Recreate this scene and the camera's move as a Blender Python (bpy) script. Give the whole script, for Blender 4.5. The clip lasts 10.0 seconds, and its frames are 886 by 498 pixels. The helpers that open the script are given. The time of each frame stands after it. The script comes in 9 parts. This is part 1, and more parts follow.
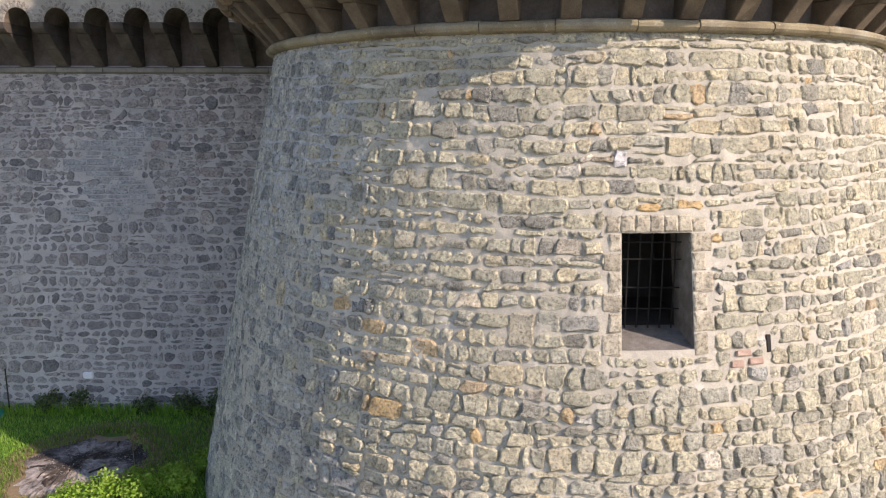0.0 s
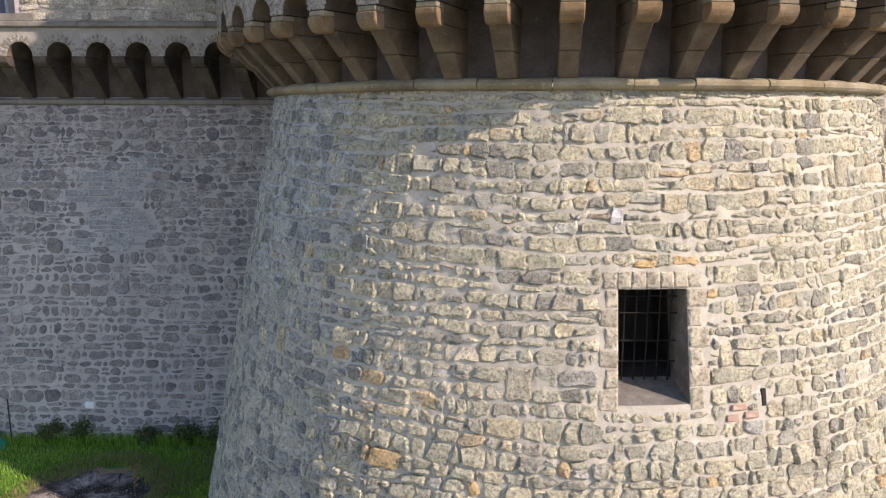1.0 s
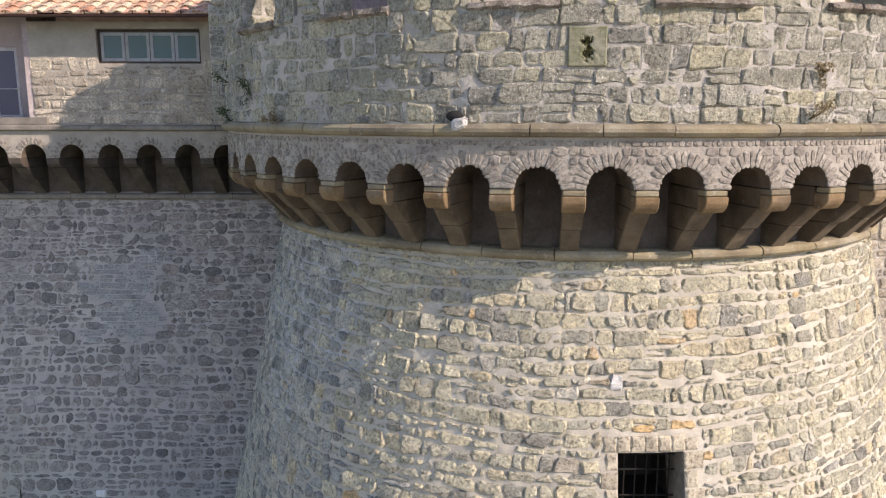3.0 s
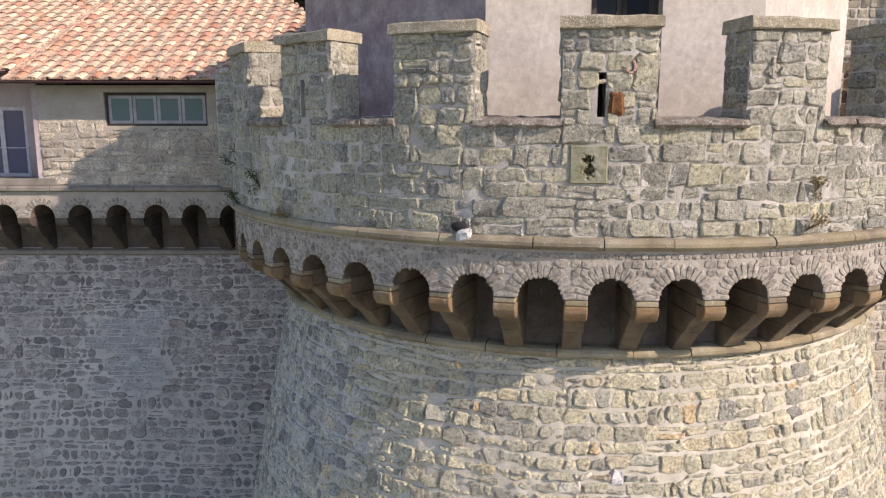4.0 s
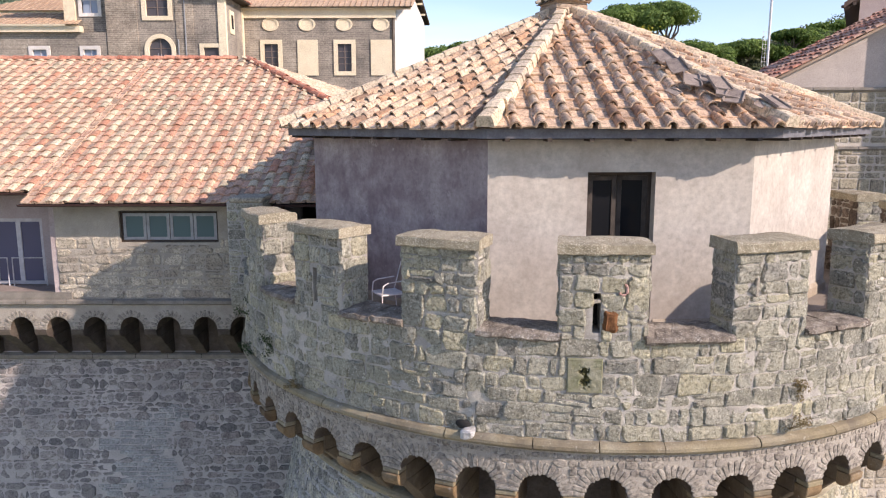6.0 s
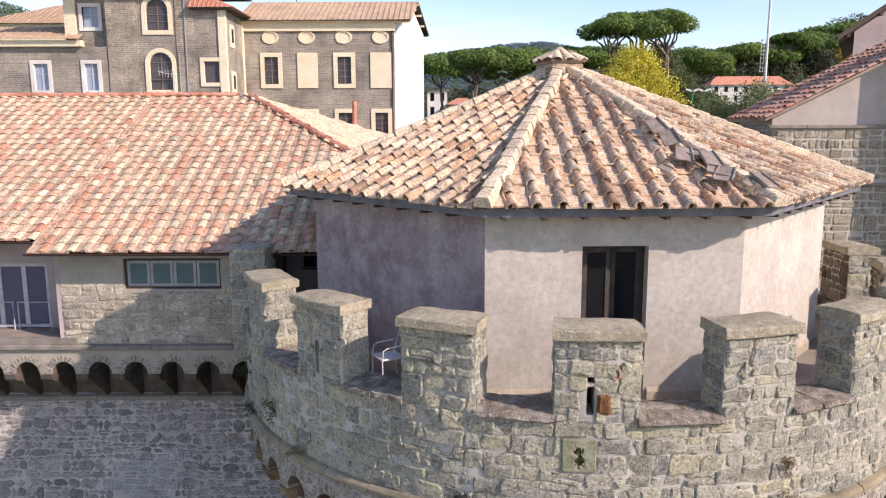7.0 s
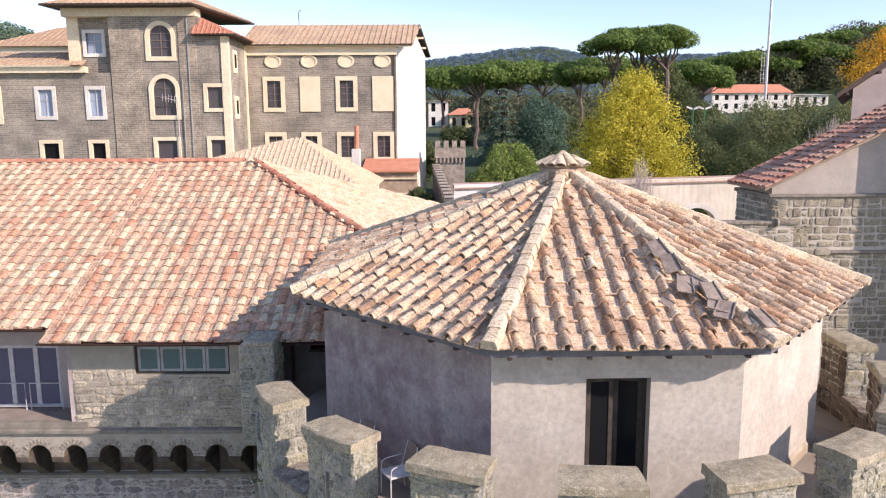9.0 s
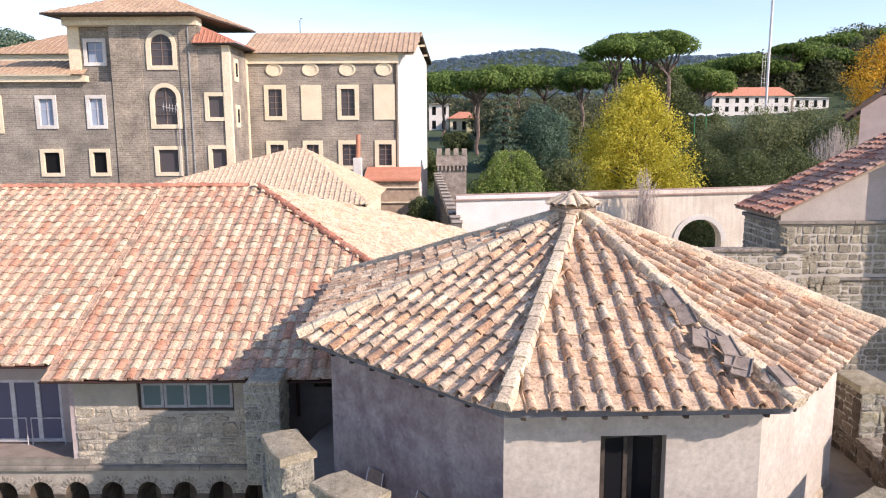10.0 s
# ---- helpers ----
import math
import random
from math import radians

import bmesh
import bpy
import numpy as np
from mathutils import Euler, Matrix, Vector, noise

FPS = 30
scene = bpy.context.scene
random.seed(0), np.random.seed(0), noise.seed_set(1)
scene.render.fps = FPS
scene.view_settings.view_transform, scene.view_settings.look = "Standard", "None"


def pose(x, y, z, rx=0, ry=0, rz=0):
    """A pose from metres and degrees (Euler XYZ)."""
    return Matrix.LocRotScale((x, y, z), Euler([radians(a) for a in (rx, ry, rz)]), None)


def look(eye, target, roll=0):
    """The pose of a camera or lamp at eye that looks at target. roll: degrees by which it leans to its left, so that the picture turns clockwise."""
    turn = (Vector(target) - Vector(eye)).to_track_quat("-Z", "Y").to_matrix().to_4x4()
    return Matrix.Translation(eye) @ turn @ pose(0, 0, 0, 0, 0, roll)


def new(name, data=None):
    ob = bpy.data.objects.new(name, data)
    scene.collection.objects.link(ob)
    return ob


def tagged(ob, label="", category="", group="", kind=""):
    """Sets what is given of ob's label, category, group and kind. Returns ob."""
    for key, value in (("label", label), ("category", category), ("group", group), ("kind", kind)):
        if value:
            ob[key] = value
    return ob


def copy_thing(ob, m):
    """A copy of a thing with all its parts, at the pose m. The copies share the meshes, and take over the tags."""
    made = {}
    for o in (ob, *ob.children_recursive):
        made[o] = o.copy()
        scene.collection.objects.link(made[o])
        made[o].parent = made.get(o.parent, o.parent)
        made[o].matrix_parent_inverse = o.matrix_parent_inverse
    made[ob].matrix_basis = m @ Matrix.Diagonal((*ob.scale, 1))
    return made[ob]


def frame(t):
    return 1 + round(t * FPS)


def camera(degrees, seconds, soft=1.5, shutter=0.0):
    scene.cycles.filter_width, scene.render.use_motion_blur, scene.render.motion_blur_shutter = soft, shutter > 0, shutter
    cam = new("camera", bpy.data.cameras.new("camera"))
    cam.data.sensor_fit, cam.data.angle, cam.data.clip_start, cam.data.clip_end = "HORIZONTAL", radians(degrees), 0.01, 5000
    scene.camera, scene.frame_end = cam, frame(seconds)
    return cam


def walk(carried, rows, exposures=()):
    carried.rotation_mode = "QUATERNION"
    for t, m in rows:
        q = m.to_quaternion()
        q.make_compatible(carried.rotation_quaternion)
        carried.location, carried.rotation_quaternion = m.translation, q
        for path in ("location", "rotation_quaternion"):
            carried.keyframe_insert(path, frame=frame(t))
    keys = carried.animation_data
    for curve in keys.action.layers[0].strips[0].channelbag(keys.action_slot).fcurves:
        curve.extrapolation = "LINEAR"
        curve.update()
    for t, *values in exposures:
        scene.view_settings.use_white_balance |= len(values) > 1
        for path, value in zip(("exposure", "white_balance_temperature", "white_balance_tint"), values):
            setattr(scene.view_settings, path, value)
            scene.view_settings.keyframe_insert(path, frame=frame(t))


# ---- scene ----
cam = camera(62.0, 10.0, soft=1.15)
PATH = [
    (0, (0.025, 0.677, 3.408), (0.03, 2.643, 3.042), 0.1),
    (0.5, (0.042, 0.693, 3.719), (0.047, 2.659, 3.353), 0.1),
    (1, (0.054, 0.699, 4.142), (0.057, 2.665, 3.78), 0.1),
    (1.5, (0.056, 0.697, 4.639), (0.058, 2.664, 4.279), 0.1),
    (2, (0.039, 0.704, 5.181), (0.04, 2.671, 4.823), 0.1),
    (2.5, (0.001, 0.701, 5.769), (0.003, 2.669, 5.414), 0.1),
    (4, (-0.09, 0.695, 7.793), (-0.09, 2.665, 7.448), 0.0),
    (4.5, (-0.122, 0.65, 8.475), (-0.122, 2.62, 8.134), -0.0),
    (5, (-0.135, 0.597, 9.148), (-0.135, 2.568, 8.811), -0.0),
    (5.5, (-0.152, 0.563, 9.826), (-0.152, 2.535, 9.492), -0.0),
    (6, (-0.151, 0.532, 10.504), (-0.152, 2.504, 10.172), -0.1),
    (7.5, (-0.123, 0.389, 12.197), (-0.123, 2.363, 11.872), -0.2),
    (8, (-0.139, 0.395, 12.756), (-0.139, 2.369, 12.434), -0.1),
    (8.5, (-0.165, 0.404, 13.287), (-0.166, 2.378, 12.967), -0.2),
    (9, (-0.221, 0.445, 13.773), (-0.224, 2.42, 13.455), -0.3),
    (9.5, (-0.299, 0.565, 14.222), (-0.302, 2.539, 13.905), -0.3),
    (10, (-0.398, 0.816, 14.578), (-0.401, 2.791, 14.263), -0.3),
]
walk(cam, [(t, look(eye, target, roll)) for t, eye, target, roll in PATH], [(0.0, 0.64, 7000, 24.5), (4.0, 0.62, 7000, 24.5), (5.0, 0.58, 6850, 25.5), (7.5, 0.61, 6850, 25.5), (10.0, 0.65, 6850, 25.5)])

# ---- light ----
SUN_AZ, SUN_EL = -30.0, 31.2
world = bpy.data.worlds.new("world")
scene.world = world
world.use_nodes = True
wn = world.node_tree
sky = wn.nodes.new("ShaderNodeTexSky")
sky.sky_type = "NISHITA"
sky.sun_disc = False
sky.sun_elevation = radians(SUN_EL)
sky.sun_rotation = radians(90 - SUN_AZ)
sky.air_density, sky.dust_density, sky.ozone_density = 1.0, 0.35, 1.0
wn.nodes["Background"].inputs["Strength"].default_value = 0.15
# thin high cloud over a clear blue
way = wn.nodes.new("ShaderNodeTexCoord")
stretch = wn.nodes.new("ShaderNodeMapping")
stretch.inputs["Scale"].default_value = (1.6, 1.6, 7.0)
wn.links.new(way.outputs["Generated"], stretch.inputs["Vector"])
cloud = wn.nodes.new("ShaderNodeTexNoise")
cloud.inputs["Scale"].default_value, cloud.inputs["Detail"].default_value = 1.8, 6
wn.links.new(stretch.outputs[0], cloud.inputs["Vector"])
veil = wn.nodes.new("ShaderNodeValToRGB")
veil.color_ramp.elements[0].position, veil.color_ramp.elements[0].color = 0.42, (0.83, 0.93, 1.05, 1)
veil.color_ramp.elements[1].position, veil.color_ramp.elements[1].color = 0.68, (1.0, 1.0, 1.0, 1)
wn.links.new(cloud.outputs[0], veil.inputs[0])
tinted = wn.nodes.new("ShaderNodeMix")
tinted.data_type, tinted.blend_type = "RGBA", "MULTIPLY"
tinted.inputs[0].default_value = 1.0
wn.links.new(sky.outputs[0], tinted.inputs[6])
wn.links.new(veil.outputs[0], tinted.inputs[7])
wn.links.new(tinted.outputs[2], wn.nodes["Background"].inputs["Color"])
sun = new("sun", bpy.data.lights.new("sun", "SUN"))
sun.data.energy, sun.data.angle, sun.data.color = 3.75, radians(0.6), (1.0, 0.925, 0.81)
to_sun = Vector((math.cos(radians(SUN_AZ)) * math.cos(radians(SUN_EL)), math.sin(radians(SUN_AZ)) * math.cos(radians(SUN_EL)), math.sin(radians(SUN_EL))))
sun.matrix_world = look(to_sun * 60, (0, 0, 0))

# ---- materials ----
MATS = {}


def base_material(name, rough=0.9):
    m = bpy.data.materials.new(name)
    m.use_nodes = True
    n, l = m.node_tree.nodes, m.node_tree.links
    b = n["Principled BSDF"]
    b.inputs["Roughness"].default_value = rough
    b.inputs["Specular IOR Level"].default_value = 0.25
    MATS[name] = m
    return m, n, l, b


def ramp(n, l, fac, stops, interp="LINEAR"):
    r = n.new("ShaderNodeValToRGB")
    r.color_ramp.interpolation = interp
    while len(r.color_ramp.elements) < len(stops):
        r.color_ramp.elements.new(0.5)
    for e, (p, c) in zip(r.color_ramp.elements, stops):
        e.position, e.color = p, (*c, 1)
    l.new(fac, r.inputs[0])
    return r.outputs[0]


def noise_tex(n, l, vec, scale, detail=6, rough=0.6, out=0):
    t = n.new("ShaderNodeTexNoise")
    t.inputs["Scale"].default_value, t.inputs["Detail"].default_value, t.inputs["Roughness"].default_value = scale, detail, rough
    l.new(vec, t.inputs["Vector"])
    return t.outputs[out]


def mix(n, l, mode, fac, a, b):
    x = n.new("ShaderNodeMix")
    x.data_type, x.blend_type = "RGBA", mode
    for value, socket in ((fac, x.inputs[0]), (a, x.inputs[6]), (b, x.inputs[7])):
        if isinstance(value, (int, float)):
            socket.default_value = value
        elif isinstance(value, tuple):
            socket.default_value = (*value, 1)
        else:
            l.new(value, socket)
    return x.outputs[2]


def maths(n, l, op, a, b=0.0):
    x = n.new("ShaderNodeMath")
    x.operation = op
    for value, socket in ((a, x.inputs[0]), (b, x.inputs[1])):
        if isinstance(value, (int, float)):
            socket.default_value = value
        else:
            l.new(value, socket)
    return x.outputs[0]


def add_bump(n, l, b, height, strength, distance):
    k = n.new("ShaderNodeBump")
    k.inputs["Strength"].default_value, k.inputs["Distance"].default_value = strength, distance
    l.new(height, k.inputs["Height"])
    l.new(k.outputs[0], b.inputs["Normal"])


def piece_random(n, l):
    """A value of its own for each piece, whether it is an object or an island of a joined mesh."""
    o = n.new("ShaderNodeObjectInfo").outputs["Random"]
    g = n.new("ShaderNodeNewGeometry").outputs["Random Per Island"]
    return maths(n, l, "FRACT", maths(n, l, "ADD", maths(n, l, "MULTIPLY", o, 7.31), g))


def world_position(n):
    return n.new("ShaderNodeNewGeometry").outputs["Position"]


def surface(name, stops, scale=3.0, fine=40.0, rough=0.9, relief=0.4, depth=0.01, stain=None, stain_scale=0.6, stain_amount=0.6, pieces=0.0, piece_stops=None, spots=None, spot_size=9.0, spot_at=0.62, streak=None, streak_amount=0.6, specks=None, speck_size=42.0, speck_at=0.57, speck_amount=0.8):
    """A mottled surface: a colour ramp over broad noise, fine grain, stains, spots and a tint for each piece."""
    m, n, l, b = base_material(name, rough)
    p = world_position(n)
    broad = noise_tex(n, l, p, scale)
    grain = noise_tex(n, l, p, fine, 4, 0.7)
    if piece_stops:
        r = piece_random(n, l)
        col = ramp(n, l, r, piece_stops)
        shade = ramp(n, l, broad, [(0.25, (0.55, 0.55, 0.56)), (0.75, (1.38, 1.36, 1.32))])
        col = mix(n, l, "MULTIPLY", 0.85, col, shade)
        pits = noise_tex(n, l, p, 22.0, 3, 0.6)
        col = mix(n, l, "MULTIPLY", 0.88, col, ramp(n, l, pits, [(0.34, (0.45, 0.44, 0.43)), (0.5, (1.0, 1.0, 1.0)), (0.7, (1.2, 1.2, 1.2))]))
    else:
        col = ramp(n, l, broad, stops)
    g = ramp(n, l, grain, [(0.3, (0.7, 0.7, 0.7)), (0.7, (1.25, 1.25, 1.25))])
    col = mix(n, l, "MULTIPLY", 0.7, col, g)
    if stain:
        s = noise_tex(n, l, p, stain_scale, 5, 0.65)
        f = ramp(n, l, s, [(0.45, (0, 0, 0)), (0.68, (stain_amount,) * 3)])
        col = mix(n, l, "MIX", f, col, stain)
    if streak:
        k = n.new("ShaderNodeMapping")
        k.inputs["Scale"].default_value = (2.6, 2.6, 0.22)
        l.new(p, k.inputs["Vector"])
        s = noise_tex(n, l, k.outputs[0], 1.0, 5, 0.65)
        f = ramp(n, l, s, [(0.46, (0, 0, 0)), (0.66, (streak_amount,) * 3)])
        col = mix(n, l, "MIX", f, col, streak)
    if spots:
        s = noise_tex(n, l, p, spot_size, 5, 0.7)
        f = ramp(n, l, s, [(spot_at, (0, 0, 0)), (spot_at + 0.07, (0.75,) * 3)])
        col = mix(n, l, "MIX", f, col, spots)
    if specks:
        k = noise_tex(n, l, p, speck_size, 3, 0.6)
        where = ramp(n, l, noise_tex(n, l, p, 2.3, 4, 0.6), [(0.38, (0.15,) * 3), (0.62, (1.0,) * 3)])
        f = ramp(n, l, k, [(speck_at, (0, 0, 0)), (speck_at + 0.06, (speck_amount,) * 3)])
        col = mix(n, l, "MIX", mix(n, l, "MULTIPLY", 1.0, f, where), col, specks)
    l.new(col, b.inputs["Base Color"])
    h = maths(n, l, "ADD", maths(n, l, "MULTIPLY", noise_tex(n, l, p, scale * 3.5, 8, 0.75), 1.0), maths(n, l, "MULTIPLY", grain, 0.35))
    add_bump(n, l, b, h, relief, depth)
    return m


def plain(name, colour, rough=0.6, metal=0.0):
    m, n, l, b = base_material(name, rough)
    p = world_position(n)
    g = ramp(n, l, noise_tex(n, l, p, 6.0), [(0.3, tuple(c * 0.8 for c in colour)), (0.7, tuple(min(1, c * 1.15) for c in colour))])
    l.new(g, b.inputs["Base Color"])
    b.inputs["Metallic"].default_value = metal
    return m


GREYS = [(0.0, (0.338, 0.333, 0.286)), (0.18, (0.537, 0.515, 0.380)), (0.42, (0.644, 0.615, 0.451)), (0.62, (0.753, 0.687, 0.480)), (0.8, (0.564, 0.554, 0.442)), (0.92, (0.715, 0.615, 0.399)), (0.955, (0.475, 0.481, 0.431)), (0.982, (0.793, 0.554, 0.266)), (0.99, (0.914, 0.882, 0.739)), (1.0, (0.397, 0.411, 0.389))]
stone = surface("tower_stone", None, 6.0, 60.0, 0.95, 1.0, 0.07, piece_stops=GREYS, spots=(0.56, 0.52, 0.43), spot_size=13.0, spot_at=0.59, specks=(0.66, 0.64, 0.57))
GREY_BLUE = [(0.0, (0.286, 0.290, 0.271)), (0.3, (0.435, 0.437, 0.386)), (0.6, (0.569, 0.564, 0.484)), (0.85, (0.669, 0.649, 0.532)), (1.0, (0.369, 0.379, 0.355))]
flank_stone = surface("flank_stone", None, 6.0, 60.0, 0.95, 1.0, 0.06, piece_stops=GREY_BLUE, spots=(0.5, 0.5, 0.47), spot_size=12.0, spot_at=0.6, specks=(0.6, 0.6, 0.56))
mortar = surface("lime_mortar", [(0.3, (0.421, 0.387, 0.310)), (0.7, (0.558, 0.516, 0.421))], 2.5, 50.0, 0.95, 0.7, 0.018, stain=(0.338, 0.313, 0.256), stain_scale=0.5, spots=(0.608, 0.575, 0.494), spot_size=3.0, spot_at=0.6)
lime_run = surface("lime_run", [(0.34, (0.360, 0.347, 0.315)), (0.55, (0.450, 0.446, 0.427)), (0.72, (0.576, 0.576, 0.562))], 5.0, 40.0, 0.95, 0.6, 0.016)
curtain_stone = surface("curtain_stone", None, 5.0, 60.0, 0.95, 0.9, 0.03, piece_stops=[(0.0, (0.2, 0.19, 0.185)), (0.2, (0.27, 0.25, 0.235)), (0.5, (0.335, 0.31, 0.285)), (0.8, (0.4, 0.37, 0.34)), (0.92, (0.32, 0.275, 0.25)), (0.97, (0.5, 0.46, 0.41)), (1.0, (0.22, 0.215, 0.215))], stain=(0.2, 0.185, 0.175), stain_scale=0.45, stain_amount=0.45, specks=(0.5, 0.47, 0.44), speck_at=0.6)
curtain_mortar = surface("curtain_mortar", [(0.3, (0.420, 0.383, 0.351)), (0.7, (0.556, 0.514, 0.467))], 1.5, 50.0, 0.95, 1.0, 0.03, stain=(0.315, 0.289, 0.273), stain_scale=0.4, stain_amount=0.8)
patch_stone = surface("patch_stone", None, 4.0, 60.0, 0.95, 0.8, 0.015, piece_stops=[(0.0, (0.328, 0.328, 0.314)), (0.5, (0.409, 0.409, 0.392)), (1.0, (0.355, 0.350, 0.332))], stain=(0.273, 0.265, 0.255), stain_scale=0.9, stain_amount=0.5)
tufa = surface("tufa_block", [(0.3, (0.194, 0.122, 0.061)), (0.5, (0.272, 0.190, 0.104)), (0.75, (0.287, 0.236, 0.168))], 2.2, 45.0, 0.95, 1.0, 0.02, stain=(0.086, 0.057, 0.036), stain_scale=1.7, stain_amount=0.8, spots=(0.359, 0.308, 0.236), spot_size=10.0, spot_at=0.62)
moulding_tan = surface("moulding_tan", [(0.3, (0.223, 0.182, 0.106)), (0.5, (0.315, 0.267, 0.169)), (0.75, (0.365, 0.334, 0.254))], 1.3, 45.0, 0.95, 1.0, 0.02, stain=(0.116, 0.093, 0.072), stain_scale=1.1, stain_amount=0.75, spots=(0.447, 0.415, 0.330), spot_size=10.0, spot_at=0.6)
# darker tufa for corbel blocks under the parapet; shade is in its colour
recess_shade_tufa = surface("recess_shade_tufa", [(0.3, (0.108, 0.080, 0.054)), (0.7, (0.226, 0.179, 0.121))], 2.2, 45.0, 0.95, 1.0, 0.02, stain=(0.064, 0.051, 0.041), stain_scale=1.7, spots=(0.296, 0.263, 0.198), spot_size=8.0, spot_at=0.64)
# vault colour is darkened in place of the shade behind the arches
vault_shade = surface("vault_shade", [(0.3, (0.11, 0.085, 0.065)), (0.7, (0.22, 0.175, 0.13))], 2.5, 35.0, 0.95, 0.9, 0.02, stain=(0.06, 0.05, 0.04), stain_scale=1.5)
# curtain corbels: tufa darkened further for the shade they stand in
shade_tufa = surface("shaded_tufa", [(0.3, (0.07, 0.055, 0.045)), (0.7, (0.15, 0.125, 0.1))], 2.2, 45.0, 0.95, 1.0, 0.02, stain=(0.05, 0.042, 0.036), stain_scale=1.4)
smoky_grey = surface("smoky_grey_stone", [(0.3, (0.235, 0.195, 0.164)), (0.7, (0.438, 0.383, 0.329))], 2.2, 45.0, 0.95, 1.0, 0.02, stain=(0.140, 0.117, 0.101), stain_scale=1.4)
lichen_cap = surface("lichen_cap", [(0.3, (0.28, 0.24, 0.165)), (0.7, (0.5, 0.435, 0.31))], 8.0, 60.0, 0.95, 1.0, 0.03, stain=(0.2, 0.18, 0.12), stain_scale=2.6, spots=(0.62, 0.57, 0.42), spot_size=18.0, spot_at=0.58, specks=(0.72, 0.67, 0.52), speck_size=60.0, speck_at=0.54)
plaster = surface("aged_plaster", [(0.3, (0.454, 0.411, 0.353)), (0.7, (0.555, 0.512, 0.442))], 1.2, 9.0, 0.9, 0.25, 0.008, stain=(0.367, 0.315, 0.266), stain_scale=1.3, stain_amount=0.55, streak=(0.384, 0.338, 0.283), streak_amount=0.25)
TILES = [(0.0, (0.307, 0.205, 0.140)), (0.1, (0.539, 0.312, 0.185)), (0.2, (0.665, 0.447, 0.287)), (0.4, (0.747, 0.561, 0.391)), (0.6, (0.623, 0.458, 0.328)), (0.8, (0.770, 0.644, 0.472)), (1.0, (0.458, 0.322, 0.225))]
tile_old = surface("weathered_tile", None, 4.0, 45.0, 0.9, 0.6, 0.012, piece_stops=TILES, stain=(0.14, 0.11, 0.09), stain_scale=2.5, stain_amount=0.7, spots=(0.2, 0.16, 0.13), spot_size=13.0, spot_at=0.6, specks=(0.2, 0.14, 0.1), speck_size=30.0, speck_at=0.58, speck_amount=0.65)
REDS = [(0.0, (0.522, 0.257, 0.160)), (0.16, (0.627, 0.379, 0.250)), (0.34, (0.665, 0.474, 0.322)), (0.5, (0.703, 0.569, 0.384)), (0.66, (0.722, 0.627, 0.438)), (0.8, (0.570, 0.474, 0.330)), (0.92, (0.446, 0.389, 0.276)), (1.0, (0.589, 0.323, 0.223))]
tile_red = surface("red_tile", None, 4.0, 45.0, 0.9, 0.5, 0.008, piece_stops=REDS, stain=(0.58, 0.31, 0.21), stain_scale=0.7, stain_amount=0.5, spots=(0.27, 0.22, 0.165), spot_size=7.0, spot_at=0.66)
parapet_stone = surface("parapet_stone", None, 6.0, 60.0, 0.95, 1.0, 0.06, piece_stops=[(0.0, (0.310, 0.299, 0.245)), (0.12, (0.420, 0.406, 0.326)), (0.4, (0.520, 0.502, 0.394)), (0.62, (0.570, 0.533, 0.370)), (0.82, (0.480, 0.462, 0.374)), (0.94, (0.400, 0.391, 0.331)), (1.0, (0.300, 0.294, 0.259))], spots=(0.680, 0.660, 0.547), spot_size=9.0, spot_at=0.6, stain=(0.240, 0.239, 0.187), stain_scale=0.9, stain_amount=0.4, specks=(0.760, 0.741, 0.614), speck_size=38.0)
parapet_mortar = surface("parapet_mortar", [(0.3, (0.424, 0.395, 0.341)), (0.7, (0.587, 0.551, 0.477))], 2.5, 50.0, 0.95, 1.0, 0.03, stain=(0.253, 0.237, 0.215), stain_scale=0.8, spots=(0.668, 0.647, 0.585), spot_size=6.0, spot_at=0.62)
pale_stone = surface("pale_wall_stone", None, 5.0, 60.0, 0.95, 0.9, 0.02, piece_stops=[(0.0, (0.324, 0.286, 0.232)), (0.5, (0.497, 0.443, 0.346)), (0.8, (0.540, 0.486, 0.389)), (1.0, (0.346, 0.313, 0.259))])
keep_stone = surface("keep_stone", None, 5.0, 40.0, 0.95, 0.9, 0.02, piece_stops=[(0.0, (0.253, 0.227, 0.177)), (0.5, (0.378, 0.341, 0.253)), (1.0, (0.303, 0.284, 0.227))])
dressed_stone = surface("dressed_stone", None, 6.0, 70.0, 0.95, 0.7, 0.012, piece_stops=[(0.0, (0.373, 0.333, 0.250)), (0.5, (0.469, 0.422, 0.320)), (1.0, (0.414, 0.374, 0.282))])
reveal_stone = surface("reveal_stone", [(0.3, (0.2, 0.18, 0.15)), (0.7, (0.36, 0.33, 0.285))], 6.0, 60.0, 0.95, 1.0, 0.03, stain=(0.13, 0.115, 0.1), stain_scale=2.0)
band_stone = surface("band_stone", None, 8.0, 70.0, 0.95, 0.8, 0.012, piece_stops=[(0.0, (0.251, 0.226, 0.193)), (0.5, (0.368, 0.335, 0.285)), (1.0, (0.310, 0.281, 0.234))])
band_mortar = surface("band_mortar", [(0.3, (0.311, 0.278, 0.233)), (0.7, (0.426, 0.389, 0.327))], 4.0, 60.0, 0.95, 0.8, 0.015)
# back wall darkened to stand for the shade between the corbels
back_stone = surface("recess_shade_wall", [(0.3, (0.088, 0.072, 0.060)), (0.7, (0.168, 0.140, 0.116))], 3.0, 25.0, 0.95, 0.9, 0.02, spots=(0.256, 0.232, 0.208), spot_size=4.0, spot_at=0.66)
